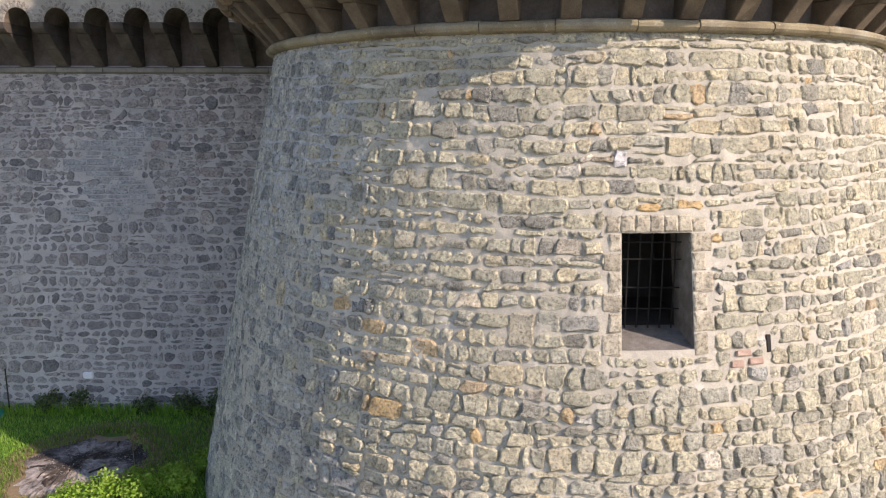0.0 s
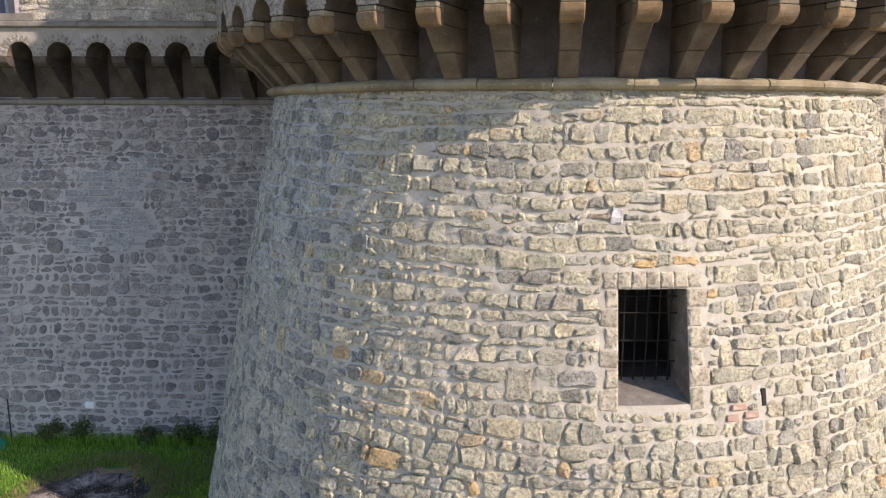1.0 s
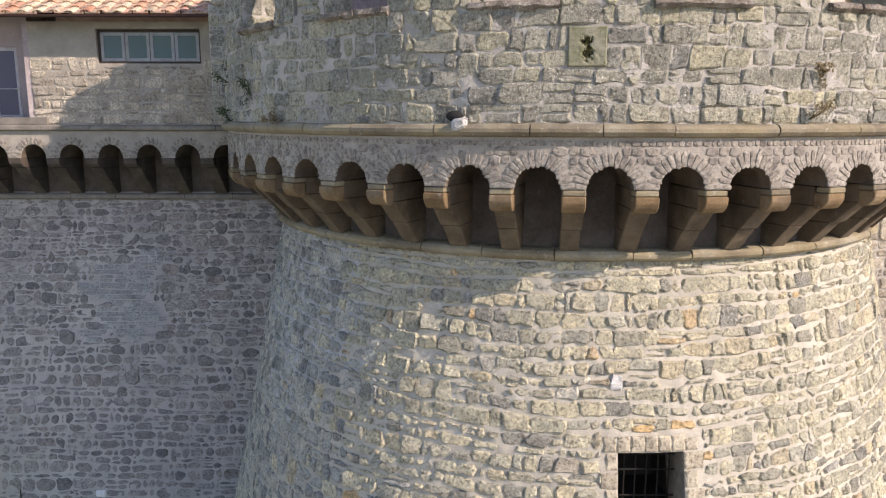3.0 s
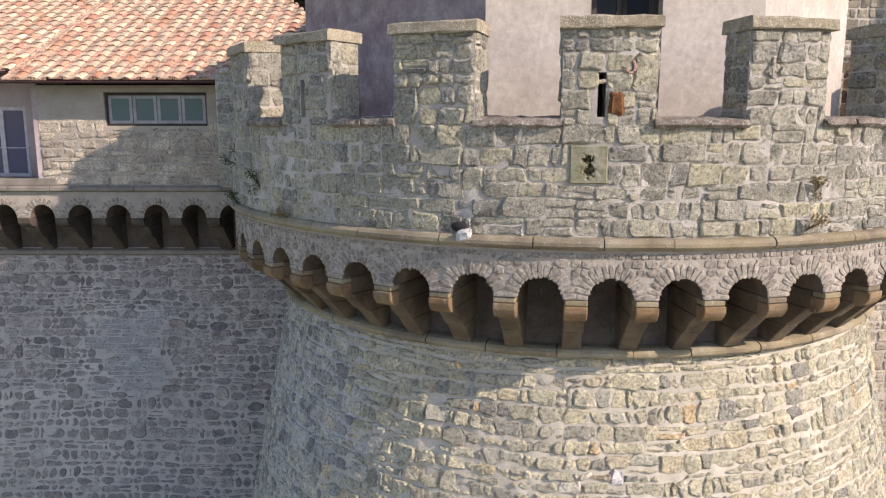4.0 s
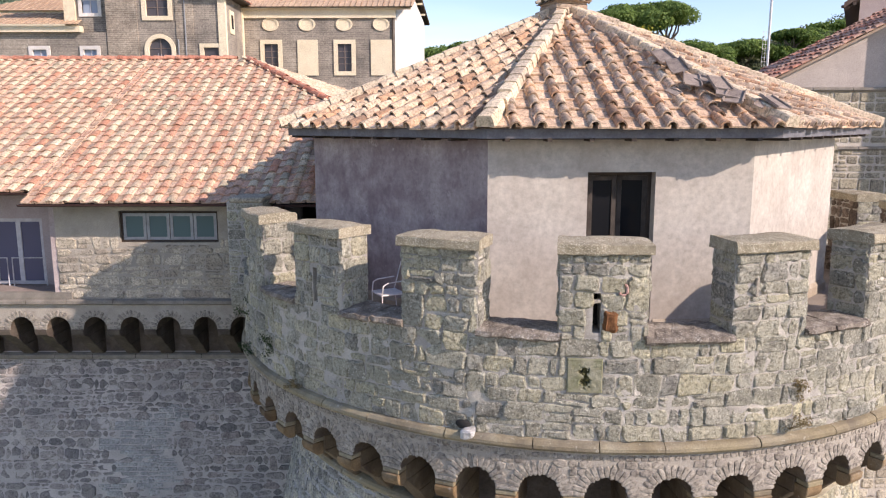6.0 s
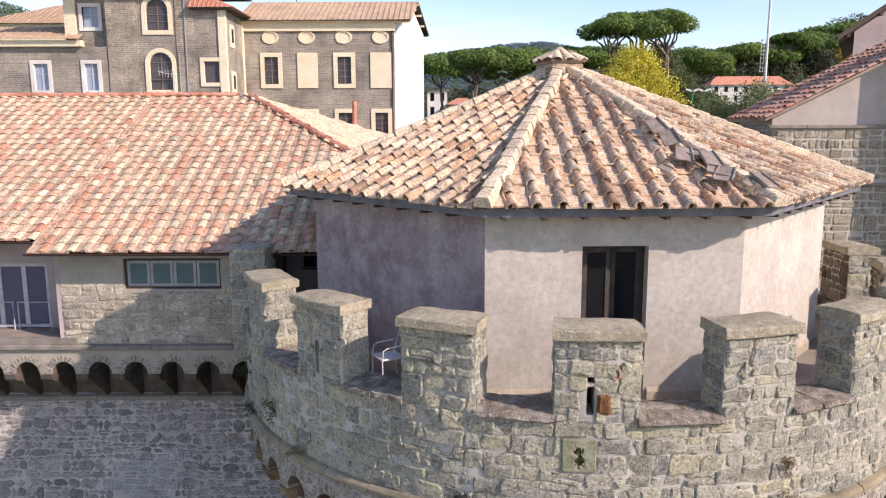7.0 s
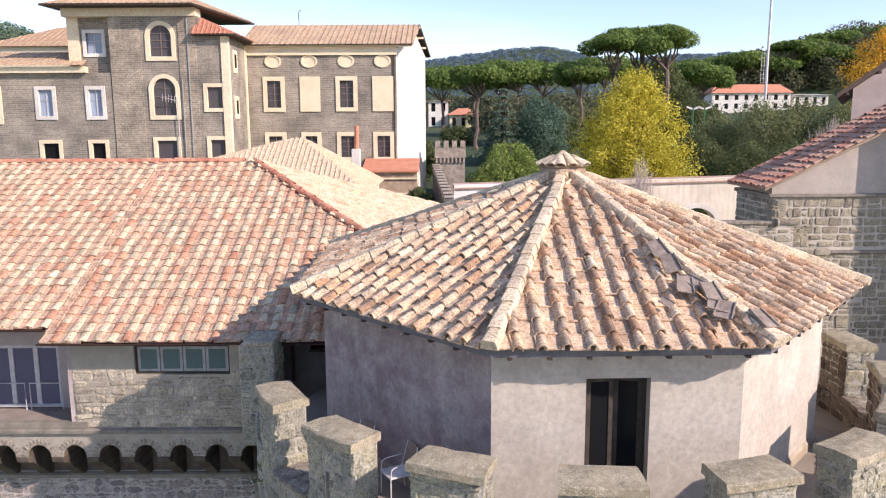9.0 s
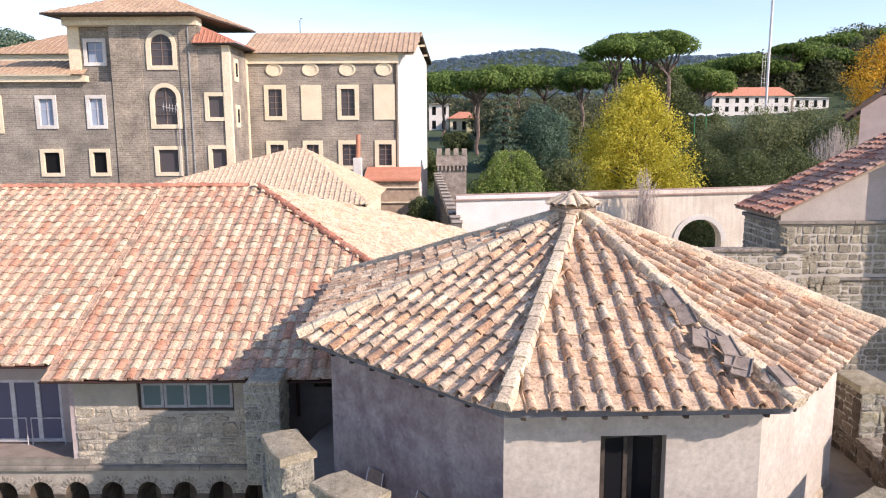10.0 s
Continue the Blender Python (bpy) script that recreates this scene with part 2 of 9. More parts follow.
yellow_stone = surface("yellowish_stone", [(0.3, (0.229, 0.221, 0.140)), (0.7, (0.352, 0.338, 0.250))], 7.0, 60.0, 0.95, 0.9, 0.015, stain=(0.123, 0.144, 0.060), stain_scale=4.0, stain_amount=0.7)
pit_moss = surface("pit_moss", [(0.35, (0.040, 0.040, 0.024)), (0.65, (0.220, 0.200, 0.080))], 16.0, 60.0, 0.95, 1.0, 0.03)
faded_brick = surface("faded_brick", [(0.3, (0.36, 0.24, 0.18)), (0.7, (0.5, 0.37, 0.29))], 7.0, 50.0, 0.9, 0.6, 0.015)
lime_white = surface("lime_white", [(0.3, (0.5, 0.49, 0.46)), (0.7, (0.72, 0.71, 0.68))], 9.0, 50.0, 0.95, 0.9, 0.03)
pink_clay = surface("pink_clay", [(0.3, (0.42, 0.24, 0.19)), (0.7, (0.56, 0.36, 0.3))], 7.0, 50.0, 0.9, 0.5, 0.01)
sill_stone = surface("sill_stone", [(0.3, (0.12, 0.1, 0.082)), (0.5, (0.26, 0.22, 0.175)), (0.7, (0.48, 0.43, 0.355))], 5.0, 50.0, 0.95, 1.0, 0.04, spots=(0.56, 0.52, 0.44), spot_size=12.0, spot_at=0.6, specks=(0.62, 0.57, 0.5), speck_size=40.0)
rust_brick = surface("rust_brick", [(0.3, (0.1, 0.045, 0.02)), (0.7, (0.3, 0.14, 0.06))], 9.0, 60.0, 0.95, 1.0, 0.03)
white_stone = surface("whitish_stone", [(0.3, (0.8, 0.79, 0.77)), (0.7, (0.88, 0.87, 0.86))], 6.0, 50.0, 0.9, 0.6, 0.01)
terrace_floor = surface("terrace_floor", [(0.3, (0.24, 0.205, 0.17)), (0.7, (0.4, 0.35, 0.295))], 2.0, 40.0, 0.95, 0.6, 0.01, stain=(0.15, 0.13, 0.11), stain_scale=1.0)
# inward faces turned from the sun: shade is put into these browns
inner_shade_stone = surface("inner_shade_stone", None, 6.0, 60.0, 0.95, 1.0, 0.03, piece_stops=[(0.0, (0.12, 0.095, 0.075)), (0.5, (0.22, 0.175, 0.14)), (1.0, (0.29, 0.24, 0.19))])
inner_shade_mortar = surface("inner_shade_mortar", [(0.3, (0.17, 0.135, 0.11)), (0.7, (0.3, 0.25, 0.21))], 2.5, 50.0, 0.95, 0.9, 0.03)
# one dark colour stands for the unlit space behind the bars
window_unlit = plain("window_unlit", (0.085, 0.075, 0.065), 0.9)
tile_pan = surface("pan_tile_clay", None, 4.0, 45.0, 0.9, 0.5, 0.008, piece_stops=[(0.0, (0.676, 0.467, 0.312)), (0.5, (0.825, 0.625, 0.442)), (1.0, (0.550, 0.381, 0.251))], stain=(0.251, 0.184, 0.143), stain_scale=3.0, stain_amount=0.55, spots=(0.226, 0.172, 0.132), spot_size=16.0, spot_at=0.6, specks=(0.168, 0.124, 0.087), speck_size=34.0, speck_at=0.58, speck_amount=0.55)
tile_pale = surface("pale_tile", None, 4.0, 45.0, 0.9, 0.6, 0.01, piece_stops=[(0.0, (0.648, 0.518, 0.362)), (0.5, (0.756, 0.637, 0.462)), (1.0, (0.583, 0.475, 0.352))], stain=(0.300, 0.250, 0.186), stain_scale=2.0, stain_amount=0.45)
tile_red_pan = surface("red_roof_pan", None, 4.0, 45.0, 0.9, 0.5, 0.008, piece_stops=[(0.0, (0.560, 0.396, 0.286)), (0.3, (0.704, 0.490, 0.352)), (0.55, (0.451, 0.332, 0.237)), (0.8, (0.668, 0.396, 0.279)), (1.0, (0.379, 0.285, 0.213))], stain=(0.379, 0.277, 0.189), stain_scale=0.5, stain_amount=0.55, spots=(0.244, 0.174, 0.135), spot_size=7.0, spot_at=0.66)
tile_ridge_red = surface("ridge_tile_red", None, 4.0, 45.0, 0.9, 0.5, 0.008, piece_stops=[(0.0, (0.5, 0.2, 0.13)), (1.0, (0.58, 0.3, 0.2))])
tile_sunny = surface("sunny_tile", None, 4.0, 45.0, 0.9, 0.5, 0.008, piece_stops=[(0.0, (0.66, 0.47, 0.31)), (0.5, (0.74, 0.58, 0.41)), (1.0, (0.64, 0.5, 0.36))])
tile_palace = surface("palace_tile", None, 4.0, 45.0, 0.9, 0.5, 0.008, piece_stops=[(0.0, (0.42, 0.27, 0.17)), (0.5, (0.6, 0.44, 0.3)), (1.0, (0.5, 0.36, 0.25))], stain=(0.3, 0.22, 0.16), stain_scale=0.5, stain_amount=0.5)
roof_bed = surface("roof_mortar_bed", [(0.3, (0.26, 0.2, 0.15)), (0.7, (0.4, 0.32, 0.25))], 3.0, 40.0, 0.95, 0.6, 0.01)
roof_bed_red = surface("roof_bed_red", [(0.3, (0.4, 0.25, 0.17)), (0.7, (0.6, 0.42, 0.3))], 3.0, 40.0, 0.95, 0.6, 0.01)
plinth_plaster = surface("plinth_plaster", [(0.3, (0.324, 0.266, 0.200)), (0.7, (0.450, 0.389, 0.304))], 3.0, 40.0, 0.95, 0.6, 0.01)
fascia_paint = surface("fascia_paint", [(0.3, (0.1, 0.1, 0.11)), (0.7, (0.2, 0.2, 0.215))], 3.0, 30.0, 0.7, 0.3, 0.006)
vent_brick = surface("vent_brick", [(0.3, (0.3, 0.22, 0.16)), (0.7, (0.42, 0.34, 0.26))], 5.0, 40.0, 0.95, 0.6, 0.01)
slipped_tile = surface("slipped_tile", [(0.3, (0.19, 0.15, 0.125)), (0.7, (0.36, 0.3, 0.25))], 5.0, 40.0, 0.95, 0.7, 0.012)
white_metal = plain("white_metal", (0.75, 0.72, 0.7), 0.45)
chair_mesh = plain("chair_mesh", (0.3, 0.22, 0.17), 0.8)
cap_grey = surface("cap_grey", [(0.3, (0.3, 0.26, 0.215)), (0.7, (0.46, 0.41, 0.345))], 2.0, 40.0, 0.95, 0.8, 0.012)
grey_block = surface("grey_block", [(0.3, (0.17, 0.155, 0.13)), (0.7, (0.3, 0.27, 0.225))], 3.0, 50.0, 0.95, 0.8, 0.012)
pale_mortar = surface("pale_wall_mortar", [(0.3, (0.344, 0.312, 0.258)), (0.7, (0.443, 0.402, 0.336))], 2.5, 50.0, 0.95, 0.8, 0.02, stain=(0.271, 0.246, 0.209), stain_scale=0.9)
grey_paint = plain("grey_paint", (0.33, 0.34, 0.34), 0.5)
green_paint = plain("green_paint", (0.05, 0.22, 0.1), 0.5)
pale_paint = plain("pale_paint", (0.5, 0.49, 0.5), 0.5)
# stained plaster; its darker mauve also holds the shade of this face
stained_shade_mauve = surface("stained_shade_plaster", [(0.3, (0.31, 0.255, 0.245)), (0.7, (0.46, 0.395, 0.37))], 1.6, 12.0, 0.9, 0.3, 0.008, stain=(0.185, 0.13, 0.14), stain_scale=1.7, stain_amount=0.8, streak=(0.22, 0.165, 0.17), streak_amount=0.35, spots=(0.5, 0.45, 0.42), spot_size=3.0, spot_at=0.64, specks=(0.2, 0.15, 0.155), speck_size=14.0, speck_at=0.58, speck_amount=0.5)
ash_grey = surface("ash", [(0.36, (0.045, 0.036, 0.03)), (0.47, (0.12, 0.1, 0.085)), (0.6, (0.4, 0.35, 0.31))], 1.6, 40.0, 0.95, 0.9, 0.03, spots=(0.06, 0.05, 0.045), spot_size=6.0, spot_at=0.56, specks=(0.55, 0.5, 0.45), speck_size=22.0)
bare_earth = surface("bare_earth", [(0.3, (0.2, 0.14, 0.08)), (0.7, (0.34, 0.26, 0.16))], 3.0, 40.0, 0.95, 0.8, 0.02)
teal_sheet = plain("teal_sheet", (0.03, 0.35, 0.26), 0.4)
plaster_mauve = surface("mauve_plaster", [(0.3, (0.34, 0.285, 0.275)), (0.7, (0.45, 0.385, 0.37))], 1.5, 30.0, 0.9, 0.3, 0.008)
# plaster darkened for the shade under the eaves
passage_shade = surface("shaded_passage_plaster", [(0.3, (0.150, 0.135, 0.132)), (0.7, (0.240, 0.217, 0.210))], 1.5, 30.0, 0.9, 0.3, 0.008)
loggia_floor = surface("loggia_floor", [(0.3, (0.25, 0.2, 0.17)), (0.7, (0.36, 0.3, 0.26))], 2.0, 30.0, 0.9, 0.4, 0.008)
gutter_brown = plain("gutter_brown", (0.075, 0.04, 0.035), 0.5)


door_wood = surface("door_wood", [(0.3, (0.036, 0.029, 0.023)), (0.7, (0.084, 0.069, 0.057))], 4.0, 40.0, 0.7, 0.4, 0.01)


def glass_material(name, tint, rough=0.05):
    m, n, l, b = base_material(name, rough)
    b.inputs["Base Color"].default_value = (*tint, 1)
    b.inputs["Specular IOR Level"].default_value = 0.2
    return m


window_glass = glass_material("dark_window_glass", (0.012, 0.013, 0.015))
window_glass.node_tree.nodes["Principled BSDF"].inputs["Specular IOR Level"].default_value = 0.1
lavender_pane = glass_material("lavender_pane", (0.11, 0.11, 0.16), 0.08)
green_pane = glass_material("greenish_pane", (0.1, 0.16, 0.16), 0.15)
keep_mortar = surface("keep_mortar", [(0.3, (0.422, 0.380, 0.317)), (0.7, (0.581, 0.528, 0.454))], 2.5, 50.0, 0.95, 0.8, 0.015)
keep_plaster = surface("keep_plaster", [(0.3, (0.378, 0.333, 0.297)), (0.7, (0.468, 0.414, 0.369))], 1.2, 30.0, 0.9, 0.3, 0.008)
tile_keep = surface("dull_tile", None, 4.0, 45.0, 0.9, 0.5, 0.008, piece_stops=[(0.0, (0.519, 0.237, 0.158)), (0.25, (0.554, 0.354, 0.264)), (0.5, (0.450, 0.292, 0.220)), (0.75, (0.606, 0.389, 0.283)), (1.0, (0.501, 0.187, 0.119))], stain=(0.432, 0.153, 0.100), stain_scale=0.7, stain_amount=0.5)
terracotta = surface("terracotta", [(0.3, (0.5, 0.2, 0.12)), (0.7, (0.6, 0.28, 0.18))], 1.0, 20.0, 0.9, 0.3, 0.01)
dark_eave = plain("dark_eave", (0.1, 0.07, 0.055), 0.8)
yellow_render = surface("yellow_render", [(0.3, (0.7, 0.6, 0.3)), (0.7, (0.8, 0.71, 0.4))], 0.8, 15.0, 0.9, 0.3, 0.01)
brown_board = surface("brown_boarding", [(0.3, (0.300, 0.210, 0.150)), (0.7, (0.540, 0.420, 0.300))], 1.5, 20.0, 0.9, 0.4, 0.01)
whitewash = surface("whitewash", [(0.3, (0.83, 0.78, 0.7)), (0.7, (0.92, 0.89, 0.83))], 0.6, 12.0, 0.9, 0.3, 0.01, stain=(0.66, 0.57, 0.47), stain_scale=0.5, stain_amount=0.25)
coping_clay = surface("coping_clay", [(0.3, (0.3, 0.2, 0.155)), (0.7, (0.46, 0.34, 0.27))], 1.2, 20.0, 0.95, 0.6, 0.02)
old_white = surface("weathered_whitewash", [(0.3, (0.72, 0.63, 0.5)), (0.7, (0.86, 0.79, 0.66))], 0.5, 10.0, 0.9, 0.3, 0.01, stain=(0.52, 0.44, 0.34), stain_scale=0.35, stain_amount=0.5, streak=(0.5, 0.43, 0.34), streak_amount=0.5)
pine_bark = surface("pine_bark", [(0.3, (0.112, 0.081, 0.063)), (0.7, (0.238, 0.185, 0.154))], 2.0, 20.0, 0.95, 0.8, 0.03)
bark = surface("bark", [(0.3, (0.08, 0.055, 0.04)), (0.7, (0.17, 0.125, 0.09))], 2.0, 20.0, 0.95, 0.8, 0.03)
twig = surface("bare_twig", [(0.3, (0.450, 0.375, 0.330)), (0.7, (0.630, 0.555, 0.495))], 2.0, 20.0, 0.95, 0.5, 0.02)


def leaf_material(name, stops, trans=0.45):
    m, n, l, b = base_material(name, 0.7)
    r = n.new("ShaderNodeNewGeometry").outputs["Random Per Island"]
    big = noise_tex(n, l, world_position(n), 0.35, 3)
    col = ramp(n, l, maths(n, l, "ADD", maths(n, l, "MULTIPLY", r, 0.55), maths(n, l, "MULTIPLY", big, 0.45)), stops)
    l.new(col, b.inputs["Base Color"])
    t = n.new("ShaderNodeBsdfTranslucent")
    l.new(col, t.inputs[0])
    x = n.new("ShaderNodeMixShader")
    x.inputs[0].default_value = trans
    l.new(b.outputs[0], x.inputs[1])
    l.new(t.outputs[0], x.inputs[2])
    l.new(x.outputs[0], n["Material Output"].inputs[0])
    return m


pine_leaf = leaf_material("pine_needles", [(0.2, (0.075, 0.123, 0.033)), (0.5, (0.151, 0.238, 0.057)), (0.8, (0.255, 0.353, 0.095))])
cedar_leaf = leaf_material("cedar_needles", [(0.2, (0.083, 0.140, 0.086)), (0.5, (0.166, 0.244, 0.167)), (0.8, (0.276, 0.365, 0.251))])
cedar_bright = leaf_material("green_cedar_needles", [(0.2, (0.132, 0.197, 0.053)), (0.5, (0.265, 0.367, 0.094)), (0.8, (0.431, 0.526, 0.160))])
blue_leaf = leaf_material("blue_green_needles", [(0.2, (0.055, 0.105, 0.075)), (0.5, (0.11, 0.19, 0.13)), (0.8, (0.19, 0.28, 0.19))])
dark_leaf = leaf_material("dark_leaf", [(0.2, (0.058, 0.082, 0.037)), (0.5, (0.117, 0.152, 0.061)), (0.8, (0.207, 0.239, 0.099))])
olive_leaf = leaf_material("olive_leaf", [(0.2, (0.101, 0.123, 0.060)), (0.5, (0.184, 0.215, 0.093)), (0.8, (0.315, 0.338, 0.153))])
yellow_leaf = leaf_material("yellow_leaf", [(0.2, (0.375, 0.325, 0.037)), (0.5, (0.605, 0.538, 0.062)), (0.8, (0.750, 0.694, 0.147))], 0.45)
orange_leaf = leaf_material("orange_leaf", [(0.2, (0.435, 0.232, 0.026)), (0.5, (0.696, 0.392, 0.039)), (0.8, (0.797, 0.522, 0.065))], 0.45)
wood_leaf = leaf_material("woodland_leaf", [(0.2, (0.064, 0.076, 0.043)), (0.5, (0.118, 0.134, 0.069)), (0.8, (0.182, 0.189, 0.103))])
# blue distance haze is mixed into these leaf colours
hazed_leaf = leaf_material("hazed_distant_leaf", [(0.2, (0.108, 0.166, 0.208)), (0.5, (0.157, 0.230, 0.286)), (0.8, (0.223, 0.304, 0.377))])
grass_leaf = leaf_material("grass_blade", [(0.2, (0.140, 0.288, 0.029)), (0.5, (0.249, 0.475, 0.058)), (0.8, (0.435, 0.605, 0.115))])
weed_leaf = leaf_material("weed_leaf", [(0.2, (0.130, 0.260, 0.026)), (0.5, (0.260, 0.442, 0.052)), (0.8, (0.416, 0.546, 0.104))])
wall_plant = leaf_material("wall_plant_leaf", [(0.2, (0.03, 0.05, 0.02)), (0.5, (0.06, 0.09, 0.035)), (0.8, (0.1, 0.14, 0.05))])
dry_grass = leaf_material("dry_grass", [(0.2, (0.2, 0.15, 0.08)), (0.5, (0.3, 0.24, 0.13)), (0.8, (0.4, 0.33, 0.2))])
palace_glass = glass_material("palace_glass", (0.085, 0.078, 0.085), 0.12)
sash_brown = plain("sash_brown", (0.2, 0.155, 0.13), 0.6)
blue_pane = glass_material("bluish_pane", (0.3, 0.36, 0.45), 0.2)
dark_wood = plain("dark_wood", (0.06, 0.045, 0.035), 0.7)
gutter_metal = plain("gutter_metal", (0.09, 0.085, 0.085), 0.5, 0.6)
iron = plain("iron", (0.03, 0.028, 0.025), 0.6, 0.5)
# near-black for rooms, slits and holes; their darkness is in the colour
unlit_dark = plain("unlit_dark", (0.03, 0.028, 0.026), 0.9)
grass_ground = surface("grass_ground", [(0.3, (0.07, 0.15, 0.025)), (0.7, (0.13, 0.23, 0.04))], 1.5, 60.0, 0.95, 0.8, 0.03)


def coursed_stone(name, dark, light, joint):
    """Grey stone in thin level courses, for walls that stay far away."""
    m, n, l, b = base_material(name, 0.95)
    p = world_position(n)
    s = n.new("ShaderNodeSeparateXYZ")
    l.new(p, s.inputs[0])
    k = n.new("ShaderNodeCombineXYZ")
    l.new(maths(n, l, "ADD", s.outputs[0], s.outputs[1]), k.inputs[0])
    l.new(s.outputs[2], k.inputs[1])
    t = n.new("ShaderNodeTexBrick")
    t.inputs["Scale"].default_value, t.inputs["Mortar Size"].default_value = 1.0, 0.035
    t.inputs["Brick Width"].default_value, t.inputs["Row Height"].default_value = 1.15, 0.2
    t.inputs["Color1"].default_value, t.inputs["Color2"].default_value, t.inputs["Mortar"].default_value = (*dark, 1), (*light, 1), (*joint, 1)
    l.new(k.outputs[0], t.inputs["Vector"])
    col = mix(n, l, "MULTIPLY", 0.85, t.outputs[0], ramp(n, l, noise_tex(n, l, p, 0.35), [(0.3, (0.5, 0.5, 0.51)), (0.7, (1.45, 1.4, 1.32))]))
    col = mix(n, l, "MULTIPLY", 0.7, col, ramp(n, l, noise_tex(n, l, p, 6.0), [(0.3, (0.5, 0.5, 0.5)), (0.7, (1.45, 1.45, 1.45))]))
    l.new(col, b.inputs["Base Color"])
    add_bump(n, l, b, noise_tex(n, l, p, 5.0), 0.6, 0.05)
    return m


open_ground = surface("open_ground", [(0.3, (0.2, 0.18, 0.13)), (0.5, (0.32, 0.29, 0.23)), (0.7, (0.16, 0.2, 0.08))], 0.15, 8.0, 0.95, 0.6, 0.03)
far_stone = coursed_stone("palace_stone", (0.225, 0.2, 0.17), (0.31, 0.28, 0.235), (0.33, 0.3, 0.255))
warm_course = coursed_stone("palace_brickwork", (0.26, 0.22, 0.175), (0.34, 0.295, 0.235), (0.38, 0.34, 0.28))
cream = surface("cream_plaster", [(0.3, (0.7, 0.6, 0.42)), (0.7, (0.82, 0.72, 0.52))], 0.5, 8.0, 0.9, 0.2, 0.01)
white_plaster = surface("white_plaster", [(0.3, (0.66, 0.62, 0.56)), (0.7, (0.8, 0.77, 0.71))], 0.4, 8.0, 0.9, 0.2, 0.01, stain=(0.5, 0.46, 0.4), stain_scale=0.25)
hill_green = surface("wooded_hill", [(0.3, (0.03, 0.05, 0.025)), (0.7, (0.07, 0.1, 0.045))], 0.02, 0.3, 0.95, 0.5, 1.0)

# ---- building helpers ----


def raw(name, verts, faces, material, parent=None, label="", smooth=False):
    me = bpy.data.meshes.new(name)
    me.from_pydata([tuple(map(float, v)) for v in verts], [], faces)
    me.materials.append(material)
    if smooth:
        me.polygons.foreach_set("use_smooth", [True] * len(me.polygons))
    me.update()
    ob = new(name, me)
    ob.parent = parent
    return tagged(ob, label)


def part(name, bm, material, parent=None, label="", smooth=False):
    me = bpy.data.meshes.new(name)
    bm.to_mesh(me)
    bm.free()
    me.materials.append(material)
    if smooth:
        me.polygons.foreach_set("use_smooth", [True] * len(me.polygons))
    ob = new(name, me)
    ob.parent = parent
    return tagged(ob, label)


def block(bm, x0, x1, y0, y1, z0, z1, bevel=0.0, m=None):
    made = bmesh.ops.create_cube(bm, size=1)["verts"]
    bmesh.ops.transform(bm, matrix=Matrix.Translation(((x0 + x1) / 2, (y0 + y1) / 2, (z0 + z1) / 2)) @ Matrix.Diagonal((x1 - x0, y1 - y0, z1 - z0, 1)), verts=made)
    if bevel:
        edges = list({e for v in made for e in v.link_edges})
        made = list({v for f in bmesh.ops.bevel(bm, geom=edges, offset=bevel, segments=1, affect="EDGES")["faces"] for v in f.verts} | {v for v in made if v.is_valid})
    if m is not None:
        bmesh.ops.transform(bm, matrix=m, verts=made)
    return made


def box(name, x0, x1, y0, y1, z0, z1, material, parent=None, label="", bevel=0.0):
    bm = bmesh.new()
    block(bm, x0, x1, y0, y1, z0, z1, bevel)
    return part(name, bm, material, parent, label)


def empty(name, label="", category="", group="", kind="", at=(0, 0, 0)):
    ob = new(name)
    ob.location = at
    return tagged(ob, label, category, group, kind)


CX, CY = 2.5, 16.6  # the tower's axis


def polar(r, a, z):
    return (CX + r * math.cos(radians(a)), CY + r * math.sin(radians(a)), z)


def revolve(name, profile, angles, material, parent=None, label="", smooth=False, closed=False, caps=False):
    """A profile of (r, z) swept through the angles about the tower's axis."""
    verts = [polar(r, a, z) for a in angles for r, z in profile]
    k, n = len(profile), len(angles)
    faces = []
    for i in range(n - 1):
        for j in range(k if closed else k - 1):
            a, b = i * k + j, i * k + (j + 1) % k
            faces.append((a, a + k, b + k, b))
    if caps:
        faces += [tuple(range(k)), tuple(range((n - 1) * k, n * k))[::-1]]
    return raw(name, verts, faces, material, parent, label, smooth)


def span(a, b, step):
    n = max(1, math.ceil(abs(b - a) / step))
    return [a + (b - a) * i / n for i in range(n + 1)]


def tower_r(z):
    """The battered wall's radius at height z."""
    return 6.6 + 0.205 * (0.62 - z)


GROUND = -3.9


def tube(bm, points, radius, sides=6):
    """A round bar along a line of points."""
    rings = []
    for i, p in enumerate(points):
        p = Vector(p)
        d = (Vector(points[min(i + 1, len(points) - 1)]) - Vector(points[max(i - 1, 0)])).normalized()
        a = d.orthogonal().normalized()
        b = d.cross(a)
        rings.append([bm.verts.new(p + radius * (math.cos(k * 2 * math.pi / sides) * a + math.sin(k * 2 * math.pi / sides) * b)) for k in range(sides)])
    for r, s in zip(rings, rings[1:]):
        for k in range(sides):
            bm.faces.new((r[k], r[(k + 1) % sides], s[(k + 1) % sides], s[k]))
    bm.faces.new(rings[0][::-1])
    bm.faces.new(rings[-1])


